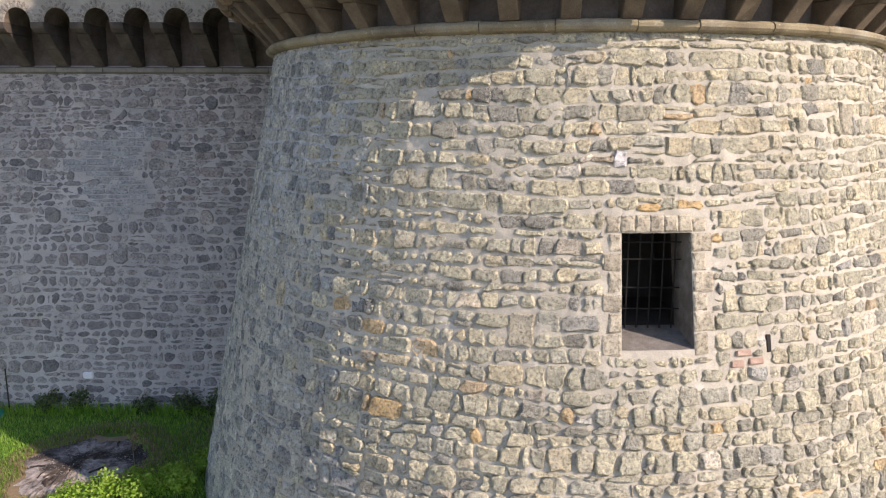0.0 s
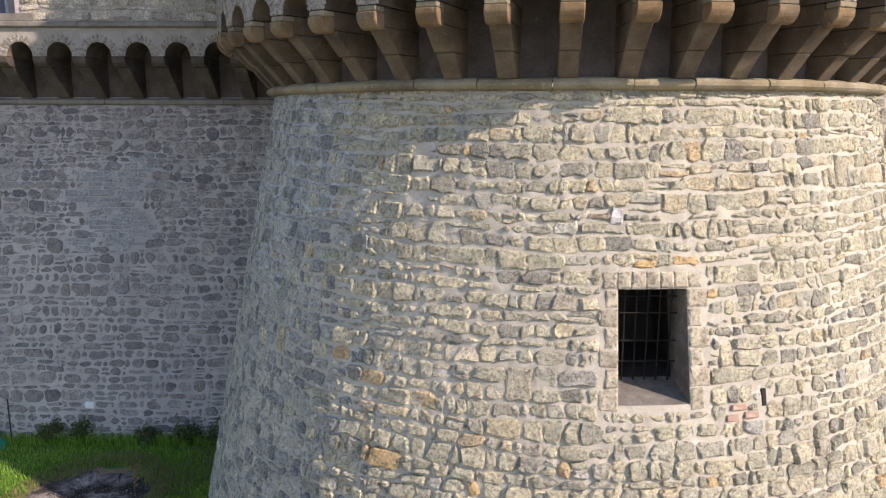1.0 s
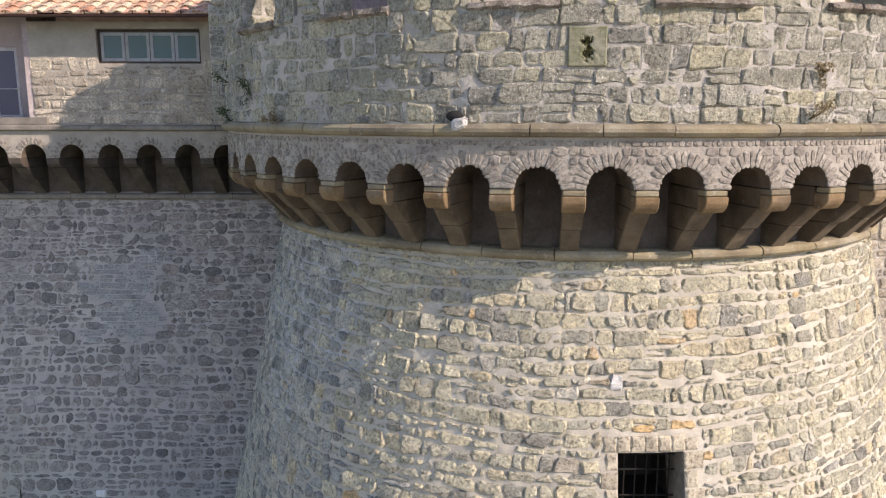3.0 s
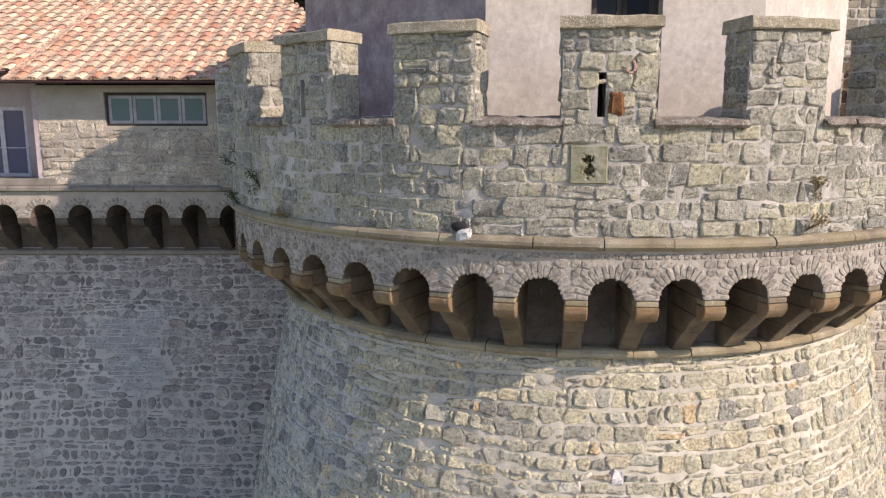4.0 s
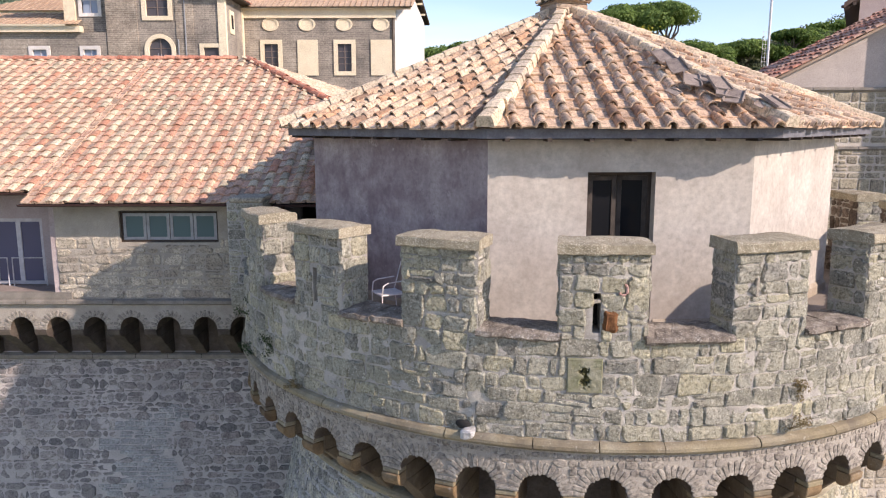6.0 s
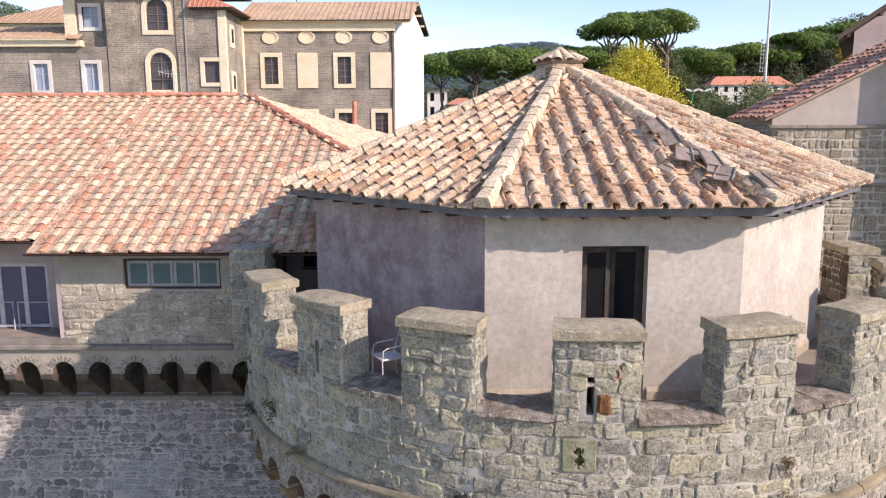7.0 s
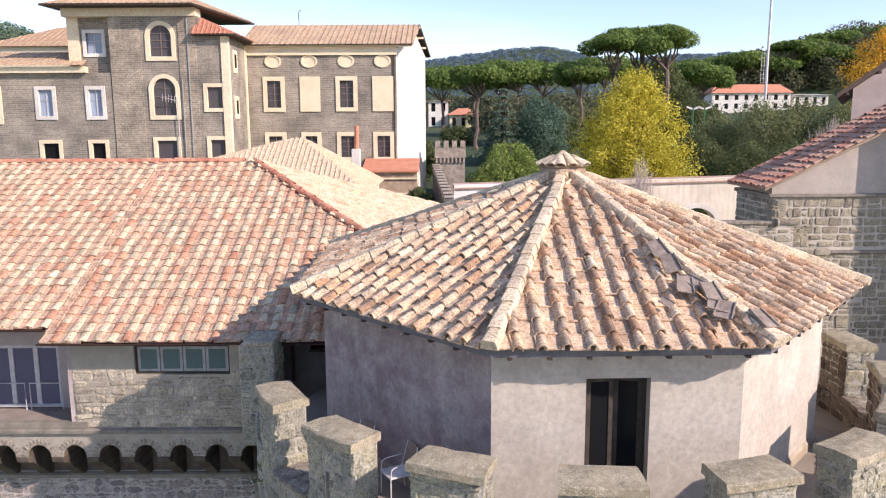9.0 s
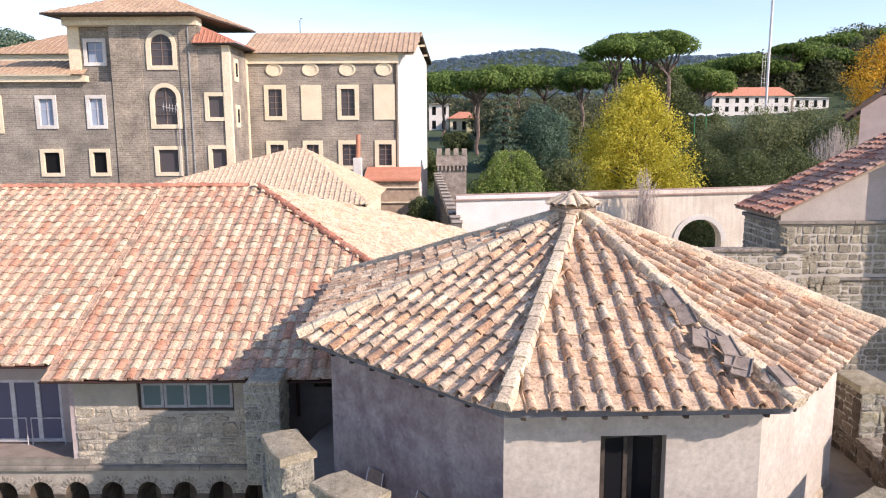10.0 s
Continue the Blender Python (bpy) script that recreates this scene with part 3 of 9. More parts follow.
def panel(name, p0, p1, z0, z1, thick, holes, material, parent=None, label=""):
    """An upright wall from p0 to p1 (outside on the right hand of the way), with through openings (s0, s1, z0, z1)."""
    p0, p1 = Vector((*p0, 0)), Vector((*p1, 0))
    u = (p1 - p0).normalized()
    n = Vector((u.y, -u.x, 0))
    length = (p1 - p0).length
    ss = sorted({0.0, length, *[v for h in holes for v in h[:2]]})
    zs = sorted({z0, z1, *[v for h in holes for v in h[2:4]]})
    index, verts, faces = {}, [], []

    def vert(s, z, inner):
        key = (round(s, 4), round(z, 4), inner)
        if key not in index:
            index[key] = len(verts)
            verts.append(p0 + u * s - n * (thick if inner else 0) + Vector((0, 0, z)))
        return index[key]

    def solid(i, j):
        if not (0 <= i < len(ss) - 1 and 0 <= j < len(zs) - 1):
            return False
        s, z = (ss[i] + ss[i + 1]) / 2, (zs[j] + zs[j + 1]) / 2
        return not any(h[0] < s < h[1] and h[2] < z < h[3] for h in holes)

    for i in range(len(ss) - 1):
        for j in range(len(zs) - 1):
            if not solid(i, j):
                continue
            a, b, c, d = ss[i], ss[i + 1], zs[j], zs[j + 1]
            faces.append((vert(a, c, 0), vert(b, c, 0), vert(b, d, 0), vert(a, d, 0)))
            faces.append((vert(a, d, 1), vert(b, d, 1), vert(b, c, 1), vert(a, c, 1)))
            for other, (q, r) in (((i - 1, j), ((a, d), (a, c))), ((i + 1, j), ((b, c), (b, d))), ((i, j - 1), ((a, c), (b, c))), ((i, j + 1), ((b, d), (a, d)))):
                if not solid(*other):
                    faces.append((vert(*q, 1), vert(*r, 1), vert(*r, 0), vert(*q, 0)))
    return raw(name, verts, faces, material, parent, label)


def frame_boxes(bm, x0, x1, z0, z1, y, w, depth):
    """Four bars round an opening, in a plane facing -y."""
    block(bm, x0, x0 + w, y, y + depth, z0, z1)
    block(bm, x1 - w, x1, y, y + depth, z0, z1)
    block(bm, x0 + w, x1 - w, y + 0.002, y + depth - 0.002, z1 - w, z1)
    block(bm, x0 + w, x1 - w, y + 0.002, y + depth - 0.002, z0, z0 + w)


# ---- stones ----
def stone_mesh(seed, sides=10, power=3.2):
    """A rough stone about 1 x 1 x 1: x along the wall, y out of it, z up."""
    g = random.Random(seed)
    rings = [[], [], []]
    p = power * g.uniform(0.75, 1.35)
    for k in range(sides):
        a = 2 * math.pi * (k + g.uniform(-0.22, 0.22)) / sides
        c, s = math.cos(a), math.sin(a)
        r = (abs(c) ** p + abs(s) ** p) ** (-1 / p) * 0.5 * g.uniform(0.88, 1.03)
        x, z = r * c, r * s
        rings[0].append((x, -0.6, z))
        rings[1].append((x, g.uniform(0.35, 0.65), z))
        q = g.uniform(0.74, 0.88)
        rings[2].append((x * q, g.uniform(0.78, 1.12), z * q))
    verts = rings[0] + rings[1] + rings[2] + [(g.uniform(-0.1, 0.1), g.uniform(0.85, 1.15), g.uniform(-0.1, 0.1))]
    return verts, ring_faces(sides)


def ring_faces(n):
    faces = []
    for i in range(2):
        for k in range(n):
            a, b = i * n + k, i * n + (k + 1) % n
            faces.append((a, a + n, b + n, b))
    return faces + [(2 * n + k, 3 * n, 2 * n + (k + 1) % n) for k in range(n)]


def stone_set(name, count, material, seed, power=3.2):
    made = []
    for i in range(count):
        v, f = stone_mesh(seed + i, 10, power)
        me = bpy.data.meshes.new(name)
        me.from_pydata(v, [], f)
        me.materials.append(material)
        made.append((me, np.array(v), f))
    return made


def masonry(seed, u0, u1, v0, v1, row=(0.15, 0.25), length=(0.16, 0.55), wave=0.05, tall=0.16, thin=0.12, lean=0.045, scale=lambda u: 1.0):
    """Close-fitting rubble: quads (bottom left, bottom right, top right, top left) in uneven courses, taken two courses at a time, with stones that span both."""
    g = random.Random(seed)
    quads = []

    def line(base, amp):
        a, b, c, d = g.uniform(0, 6.3), g.uniform(0, 6.3), g.uniform(0.5, 0.9), g.uniform(1.8, 3.2)
        return lambda u: base + amp * (0.65 * math.sin(c * u + a) + 0.35 * math.sin(d * u + b))
    low = line(v0, 0.0)
    v = v0
    while v < v1 - 0.02:
        h1, h2 = g.uniform(*row), g.uniform(*row)
        if v + h1 + h2 > v1 - row[0]:
            k = (v1 - v) / (h1 + h2)
            h1, h2, last = h1 * k, h2 * k, True
        else:
            last = False
        mid, top = line(v + h1, wave), line(v + h1 + h2, 0.0 if last else wave)
        u = u0
        slant = 0.0
        while u < u1:
            if g.random() < tall:
                w = min(g.uniform(0.6, 1.1) * (h1 + h2), length[1] * 0.8) * scale(u)
                s2 = g.uniform(-lean, lean)
                quads.append(((u, low(u)), (u + w, low(u + w)), (u + w + s2, top(u + w)), (u + slant, top(u))))
                u, slant = u + w, s2
                continue
            w = g.uniform(2.0, 4.2) * length[1] * 0.7
            s2 = g.uniform(-lean, lean)
            for lo, hi, f0, f1 in ((low, mid, 0.0, 0.5), (mid, top, 0.5, 1.0)):
                cuts = [(u + slant * f0, u + slant * f1)]
                x = u
                while True:
                    x += (g.uniform(*length) if g.random() > 0.15 else length[0] * g.uniform(0.75, 1.0)) * scale(u)
                    if x > u + w - length[0] * 0.7 * scale(u):
                        break
                    cuts.append((x + g.uniform(-lean, lean) * 0.6, x + g.uniform(-lean, lean) * 0.6))
                cuts.append((u + w + s2 * f0, u + w + s2 * f1))
                for (a, b), (c, d) in zip(cuts, cuts[1:]):
                    if g.random() < thin and c - a < 0.5:
                        k = g.uniform(0.35, 0.65)
                        z = [lo(t) + (hi(t) - lo(t)) * k for t in ((a + b) / 2, (c + d) / 2)]
                        e, f = a + (b - a) * k, c + (d - c) * k
                        quads += [((a, lo(a)), (c, lo(c)), (f, z[1]), (e, z[0])), ((e, z[0]), (f, z[1]), (d, hi(d)), (b, hi(b)))]
                    else:
                        quads.append(((a, lo(a)), (c, lo(c)), (d, hi(d)), (b, hi(b))))
            u, slant = u + w, s2
        if last:
            break
        v += h1 + h2
        low = top
    return quads


def fitted_stone(q, g, gap, out, rough=1.0, loose=0.18, corner=(0.02, 0.075), bed=1.0):
    """One stone filling its quad but for the joint: (u, out, v) points about its middle, and the middle."""
    cu, cv = sum(p[0] for p in q) / 4, sum(p[1] for p in q) / 4
    m = g.uniform(*gap)
    if g.random() < loose:
        m *= g.uniform(1.5, 2.4)
    ring = []
    for k in range(4):
        p, n, b = q[k], q[(k + 1) % 4], q[k - 1]
        e1, e0 = (n[0] - p[0], n[1] - p[1]), (b[0] - p[0], b[1] - p[1])
        l1, l0 = math.hypot(*e1) or 1e-6, math.hypot(*e0) or 1e-6
        c1, c0 = min(0.36, g.uniform(*corner) / l1), min(0.36, g.uniform(*corner) / l0)
        ring.append((p[0] + e0[0] * c0, p[1] + e0[1] * c0))
        ring.append((p[0] + e1[0] * c1, p[1] + e1[1] * c1))
        t = g.uniform(0.4, 0.6)
        if l1 > 0.22:
            ring.append((p[0] + e1[0] * t, p[1] + e1[1] * t))
    w = max(abs(p[0] - cu) for p in ring)
    h = max(abs(p[1] - cv) for p in ring)
    if w <= m * 1.3 or h <= m * bed * 1.3:
        return None
    sx, sy = (w - m) / w, (h - m * bed) / h
    j = 0.009 * rough
    base = [((p[0] - cu) * sx + g.uniform(-j, j), (p[1] - cv) * sy + g.uniform(-j, j)) for p in ring]
    d = g.uniform(*out)
    tx, ty = g.uniform(-0.12, 0.12) * rough, g.uniform(-0.15, 0.15) * rough
    r = [(x, -0.06, y) for x, y in base]
    r += [(x, d * g.uniform(0.25, 0.65), y) for x, y in base]
    for x, y in base:
        k = 1 - min(0.4, g.uniform(0.018, 0.04) / max(0.05, math.hypot(x, y)))
        r.append((x * k, d * g.uniform(0.8, 1.15) + tx * x * 0.4 + ty * y * 0.4, y * k))
    r.append((g.uniform(-0.2, 0.2) * w, d * g.uniform(0.9, 1.2), g.uniform(-0.2, 0.2) * h))
    return r, len(base), (cu, cv)


def set_masonry(quads, place, material, parent, single, seed, gap=(0.006, 0.02), out=(0.02, 0.05), name="stone", rest="rubble", free=None, limit=300, rough=1.0, loose=0.18, corner=(0.02, 0.075), bed=1.0):
    """Sets the stones of a wall: those for which single(u, v) holds become pieces of their own, the rest one joined mesh."""
    g = random.Random(seed)
    verts, faces, count, k = [], [], 0, 0
    for q in quads:
        if free and not free(q):
            continue
        cu, cv = sum(p[0] for p in q) / 4, sum(p[1] for p in q) / 4
        made = fitted_stone(q, g, gap(cu, cv) if callable(gap) else gap, out(cu, cv) if callable(out) else out, rough, loose, corner, bed)
        if made is None:
            continue
        pts, n, (u, v) = made
        m = place(u, v)
        if m.col[0].xyz.dot(place(u + 0.01, v).translation - m.translation) < 0:
            pts = [(-x, y, z) for x, y, z in pts]
        f = ring_faces(n)
        if k < limit and single(u, v):
            ob = raw(name, pts, f, material, parent)
            ob.matrix_basis = m
            k += 1
        else:
            mat = np.array(m)
            pts = np.array(pts) @ mat[:3, :3].T + mat[:3, 3]
            verts.append(pts)
            faces += [tuple(i + count for i in face) for face in f]
            count += len(pts)
    if verts:
        tagged(raw(rest, np.concatenate(verts), faces, material, parent), kind="stuff")


def rough_face(name, place, us, vs, amp, material, parent, hole=None, seed=0.0):
    """The uneven mortar that laps round the stones: a fine sheet, with an opening left out. hole: (u0, u1, v0, v1)."""
    verts, faces = [], []
    for u in us:
        for v in vs:
            m = place(u, v)
            q = m.translation
            h = amp * (noise.noise(q * 5.5 + Vector((seed, 0, 0))) + 0.7 * noise.noise(q * 14.0) + 0.35 * noise.noise(q * 31.0)) + amp * 0.25
            if hole and hole[0] - 0.02 < u < hole[1] + 0.02 and hole[2] - 0.02 < v < hole[3] + 0.02:
                h = 0.0
            verts.append(q + m.col[1].xyz * h)
    k = len(vs)
    for i in range(len(us) - 1):
        for j in range(k - 1):
            if hole and hole[0] < (us[i] + us[i + 1]) / 2 < hole[1] and hole[2] < (vs[j] + vs[j + 1]) / 2 < hole[3]:
                continue
            faces.append((i * k + j, (i + 1) * k + j, (i + 1) * k + j + 1, i * k + j + 1))
    return raw(name, verts, faces, material, parent, smooth=True)


def cut_out(quads, u0, u1, v0, v1):
    """The stones trimmed back to the rim of a rectangular opening in the wall."""
    kept = []
    for q in quads:
        us, vs = [p[0] for p in q], [p[1] for p in q]
        if max(us) <= u0 or min(us) >= u1 or max(vs) <= v0 or min(vs) >= v1:
            kept.append(q)
            continue
        over = {"l": u0 - min(us), "r": max(us) - u1, "b": v0 - min(vs), "t": max(vs) - v1}
        side = max(over, key=over.get)
        if over[side] < 0.05:
            continue
        kept.append(tuple({"l": (min(x, u0), y), "r": (max(x, u1), y), "b": (x, min(y, v0)), "t": (x, max(y, v1))}[side] for x, y in q))
    return kept


def lay(seed, u0, u1, v0, v1, heights, ratio, gap, free=None):
    """Rows of small filling stones: (u, v, width, height)."""
    g = random.Random(seed)
    cells, v = [], v0
    while v < v1 - heights[0] * 0.5:
        h = min(g.uniform(*heights), v1 - v)
        u = u0
        while u < u1:
            w = max(heights[0] * 0.6, h * g.uniform(*ratio))
            cells.append((u + w / 2, v + h / 2, w - gap, h - gap))
            u += w
        v += h
    return [c for c in cells if c[2] > 0.02 and c[3] > 0.02 and (free is None or free(*c))]


def set_stones(cells, place, kinds, parent, single, seed, out=(0.025, 0.05), name="stone", turn=4.0, rest="rubble"):
    """Sets shared stone shapes at cells (u, v, width, height)."""
    g = random.Random(seed)
    verts, faces, count, k = [], [], 0, 0
    for u, v, w, h in cells:
        me, local, f = g.choice(kinds)
        m = place(u, v) @ Matrix.Rotation(radians(g.uniform(-turn, turn)), 4, "Y") @ Matrix.Diagonal((w * 1.04, g.uniform(*out), h * 1.06, 1))
        if k < 300 and single(u, v):
            ob = new(name, me)
            ob.parent, ob.matrix_basis = parent, m
            k += 1
        else:
            mat = np.array(m)
            pts = local @ mat[:3, :3].T + mat[:3, 3]
            verts.append(pts)
            faces += [tuple(i + count for i in q) for q in f]
            count += len(pts)
    if verts:
        tagged(raw(rest, np.concatenate(verts), faces, kinds[0][0].materials[0], parent), kind="stuff")


def on_tower(u, v):
    """u: metres along the wall at radius 6.6, from azimuth -90; v: height."""
    a = -90 + math.degrees(u / 6.6)
    t = radians(a)
    out = Vector((math.cos(t) * 0.98, math.sin(t) * 0.98, 0.2)).normalized()
    along = Vector((-math.sin(t), math.cos(t), 0))
    return frame_at(polar(tower_r(v), a, v), along, out)


def frame_at(p, along, out):
    along = Vector(along).normalized()
    out = Vector(out).normalized()
    up = along.cross(out)
    if up.z < 0:
        along, up = -along, -up
    m = Matrix((along, out, up)).transposed().to_4x4()
    m.translation = p
    return m


def on_drum(r):
    def place(u, v):
        t = radians(-90) + u / r
        return frame_at((CX + r * math.cos(t), CY + r * math.sin(t), v), (-math.sin(t), math.cos(t), 0), (math.cos(t), math.sin(t), 0))
    return place


def on_plane(p0, along, slope=0.0, z0=0.0):
    """A wall plane through p0 along a level direction, leaning back by slope metres for each metre up."""
    along = Vector((*along, 0)).normalized()
    n = Vector((along.y, -along.x, 0))

    def place(u, v):
        p = Vector((p0[0], p0[1], 0)) + along * u - n * slope * (v - z0) + Vector((0, 0, v))
        return frame_at(p, along, (n + Vector((0, 0, slope))).normalized())
    return place



# ---- ground ----
ground = raw("ground", [(-3000, -3000, GROUND), (3000, -3000, GROUND), (3000, 3000, GROUND), (-3000, 3000, GROUND)], [(0, 1, 2, 3)], open_ground)
tagged(ground, "dry stony ground with thin grass round the castle", kind="structure")
rim = [(-32 + 1.1 * k, 11.2 + 1.3 * noise.noise(Vector((k * 0.37, 2.0, 0)))) for k in range(27)]
rim += [(-2.6 + 0.5 * noise.noise(Vector((k * 0.8, 7.0, 0))), 11.6 + 1.1 * k) for k in range(7)]
lawn = raw("lawn", [(x, y, GROUND + 0.004) for x, y in rim + [(-2.6, 18.3), (-32, 18.3)]], [tuple(range(len(rim) + 2))], grass_ground)
tagged(lawn, "strip of green lawn at the foot of the walls", kind="structure")

# ---- round tower: battered wall with a barred window ----
WIN = (-90.9, -82.5, 0.33, 1.84)
za = sorted({*span(GROUND - 0.2, 4.5, 0.5), WIN[2], WIN[3]})
aa = sorted({*span(-180, 180, 3.0), -168.0, -30.0, WIN[0], WIN[1]})
verts = [polar(tower_r(z), a, z) for a in aa for z in za]
faces = []
for i in range(len(aa) - 1):
    for j in range(len(za) - 1):
        if -168 < (aa[i] + aa[i + 1]) / 2 < -30:
            continue
        if WIN[0] <= (aa[i] + aa[i + 1]) / 2 <= WIN[1] and WIN[2] <= (za[j] + za[j + 1]) / 2 <= WIN[3]:
            continue
        k = i * len(za) + j
        faces.append((k, k + len(za), k + len(za) + 1, k + 1))
tower_wall = tagged(raw("wall_tower", verts, faces, mortar, smooth=True), "battered round tower wall of grey rubble stones in pale mortar", kind="structure")
# the window's deep reveal, narrowing a little towards the bars
REV = 0.75


def niche(a, z, deep):
    p = Vector(polar(tower_r(z), a, z))
    if deep:
        mid = radians((WIN[0] + WIN[1]) / 2)
        p = p - Vector((math.cos(mid), math.sin(mid), 0)) * REV
        p.z = z + (0.12 if z < 1 else 0)
    return p


na = [a for a in aa if WIN[0] <= a <= WIN[1]]
nz = [z for z in za if WIN[2] <= z <= WIN[3]]
ring = [(a, nz[0]) for a in na] + [(na[-1], z) for z in nz[1:]] + [(a, nz[-1]) for a in na[-2::-1]] + [(na[0], z) for z in nz[-2:0:-1]]
nv = [niche(a, z, False) for a, z in ring] + [niche(a, z, True) for a, z in ring]
k = len(ring)
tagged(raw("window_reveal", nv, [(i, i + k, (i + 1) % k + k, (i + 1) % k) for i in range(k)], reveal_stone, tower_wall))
back = [niche(na[0], nz[0], True), niche(na[-1], nz[0], True), niche(na[-1], nz[-1], True), niche(na[0], nz[-1], True)]
inn = Vector((-math.cos(radians(-86.7)), -math.sin(radians(-86.7)), 0)) * 1.6
side = Vector((0.3, 0, 0))
room = [back[0] - side, back[1] + side, back[2] + side, back[3] - side]
room = room + [v + inn for v in room]
tagged(raw("window_recess", room, [(4, 5, 6, 7), (0, 4, 7, 3), (1, 2, 6, 5), (0, 1, 5, 4), (3, 7, 6, 2)], window_unlit, tower_wall))
grille = empty("window_grille", "dark iron window grille set deep in the stone reveal", "grille")
gx0, gx1 = back[0].x, back[1].x
gy, gz0, gz1 = back[0].y - 0.06, back[0].z, back[2].z
for i in range(6):
    x = gx0 + (gx1 - gx0) * (i + 0.5) / 6
    bm = bmesh.new()
    tube(bm, [(x, gy, gz0 - 0.02), (x, gy, gz1 + 0.02)], 0.012)
    part("bar", bm, iron, grille)
for z in (0.72, 1.02, 1.42, 1.66):
    bm = bmesh.new()
    tube(bm, [(gx0 - 0.03, gy - 0.02, z), (gx1 + 0.03, gy - 0.02, z)], 0.011)
    part("cross_bar", bm, iron, grille)

# dressed blocks round the window
gs = random.Random(5)
jambs = []
WU0, WU1 = radians(WIN[0] + 90) * 6.6, radians(WIN[1] + 90) * 6.6


def upright(u0, u1, v0, v1):
    return ((u0, v0), (u1, v0), (u1, v1), (u0, v1))


z = WIN[2] - 0.08
for s, h in zip(range(6), (0.3, 0.27, 0.24, 0.28, 0.25, 0.25)):
    jambs += [upright(WU1 + 0.005, WU1 + 0.2 + 0.1 * (s % 2), z, z + h), upright(WU0 - 0.18 - 0.08 * ((s + 1) % 2), WU0 - 0.005, z, z + h)]
    z += h
for i in range(7):
    w = (WU1 - WU0 + 0.44) / 7
    jambs.append(upright(WU0 - 0.22 + w * i, WU0 - 0.22 + w * (i + 1), WIN[3] + 0.005, WIN[3] + gs.uniform(0.2, 0.25)))
set_masonry(jambs, on_tower, dressed_stone, tower_wall, lambda u, v: True, 9, (0.003, 0.007), (0.022, 0.034), "jamb_stone", rough=0.7, loose=0.0, corner=(0.005, 0.02))

WU = [radians(a + 90) * 6.6 for a in (-168.0, -30.0)]
HOLE = (WU0, WU1, WIN[2], WIN[3])
rough_face("mortar_face", on_tower, sorted({*span(WU[0], WU[1], 0.05), WU0, WU1}), sorted({*span(GROUND - 0.2, 4.5, 0.05), WIN[2], WIN[3]}), 0.02, mortar, tower_wall, HOLE)
# a pale run of lime below the corner of the cornice
limed = bpy.data.objects["mortar_face"]
limed.data.materials.append(lime_run)
for f in limed.data.polygons:
    q = f.center
    a = math.degrees(math.atan2(q.y - CY, q.x - CX))
    edge = 0.9 - abs(a + 150) / 24.0 + 0.36 * min(0.0, q.z - 2.8)
    if edge + 0.5 * noise.noise(q * 2.2) + 0.35 * noise.noise(q * 6.0) > 0.1:
        f.material_index = 1


def tower_joint(u, v):
    """Wide pointed joints on the open face, tighter ones low down and round the flank."""
    k = max(0.0, min(1.0, (u + 6.0) / 2.0)) * max(0.0, min(1.0, (v + 0.7) / 0.9))
    return (0.003 + 0.003 * k, 0.009 + 0.013 * k)


def tower_relief(u, v):
    k = max(0.0, min(1.0, (u + 6.5) / 2.5))
    deep = max(0.0, min(1.0, (0.4 - v) / 1.0))
    return (0.011 + 0.007 * k + 0.012 * deep * k, 0.03 + 0.018 * k + 0.024 * deep * k)


rubble = masonry(11, -10.8, 7.0, GROUND - 0.1, 4.5, (0.14, 0.25), (0.16, 0.45), 0.065, 0.09, 0.1, 0.07, lambda u: 0.58 + 0.42 * max(0.0, min(1.0, (u + 7.0) / 2.5)))
MARKS = {"lime": (-0.2, -0.05, 2.69, 2.89), "slot": (1.92, 2.0, 0.22, 0.46), "brick_a": (1.44, 1.68, 0.2, 0.28), "brick_b": (1.36, 1.56, 0.06, 0.15), "brick_c": (1.62, 1.86, 0.08, 0.17)}
for mark in MARKS.values():
    rubble = cut_out(rubble, *mark)
rubble = cut_out(rubble, WU0 - 0.24, WU1 + 0.28, WIN[2] - 0.08, WIN[3] + 0.24)


def on_flank(q):
    u, v = sum(p[0] for p in q) / 4, sum(p[1] for p in q) / 4
    return u + 1.2 * noise.noise(Vector((u * 0.9, v * 0.9, 3.0))) + 2.2 * noise.noise(Vector((u * 4.1, v * 4.1, 9.0))) + 0.12 * v < -4.6


set_masonry(rubble, on_tower, stone, tower_wall, lambda u, v: -3.2 < u < 2.6 and 0.0 < v < 3.9, 12, tower_joint, tower_relief, corner=(0.02, 0.075), rough=2.2, loose=0.25, bed=1.25, free=lambda q: not on_flank(q))
set_masonry(rubble, on_tower, flank_stone, tower_wall, lambda u, v: False, 13, tower_joint, tower_relief, corner=(0.02, 0.075), rough=2.2, loose=0.25, bed=1.25, free=on_flank, rest="flank_rubble")

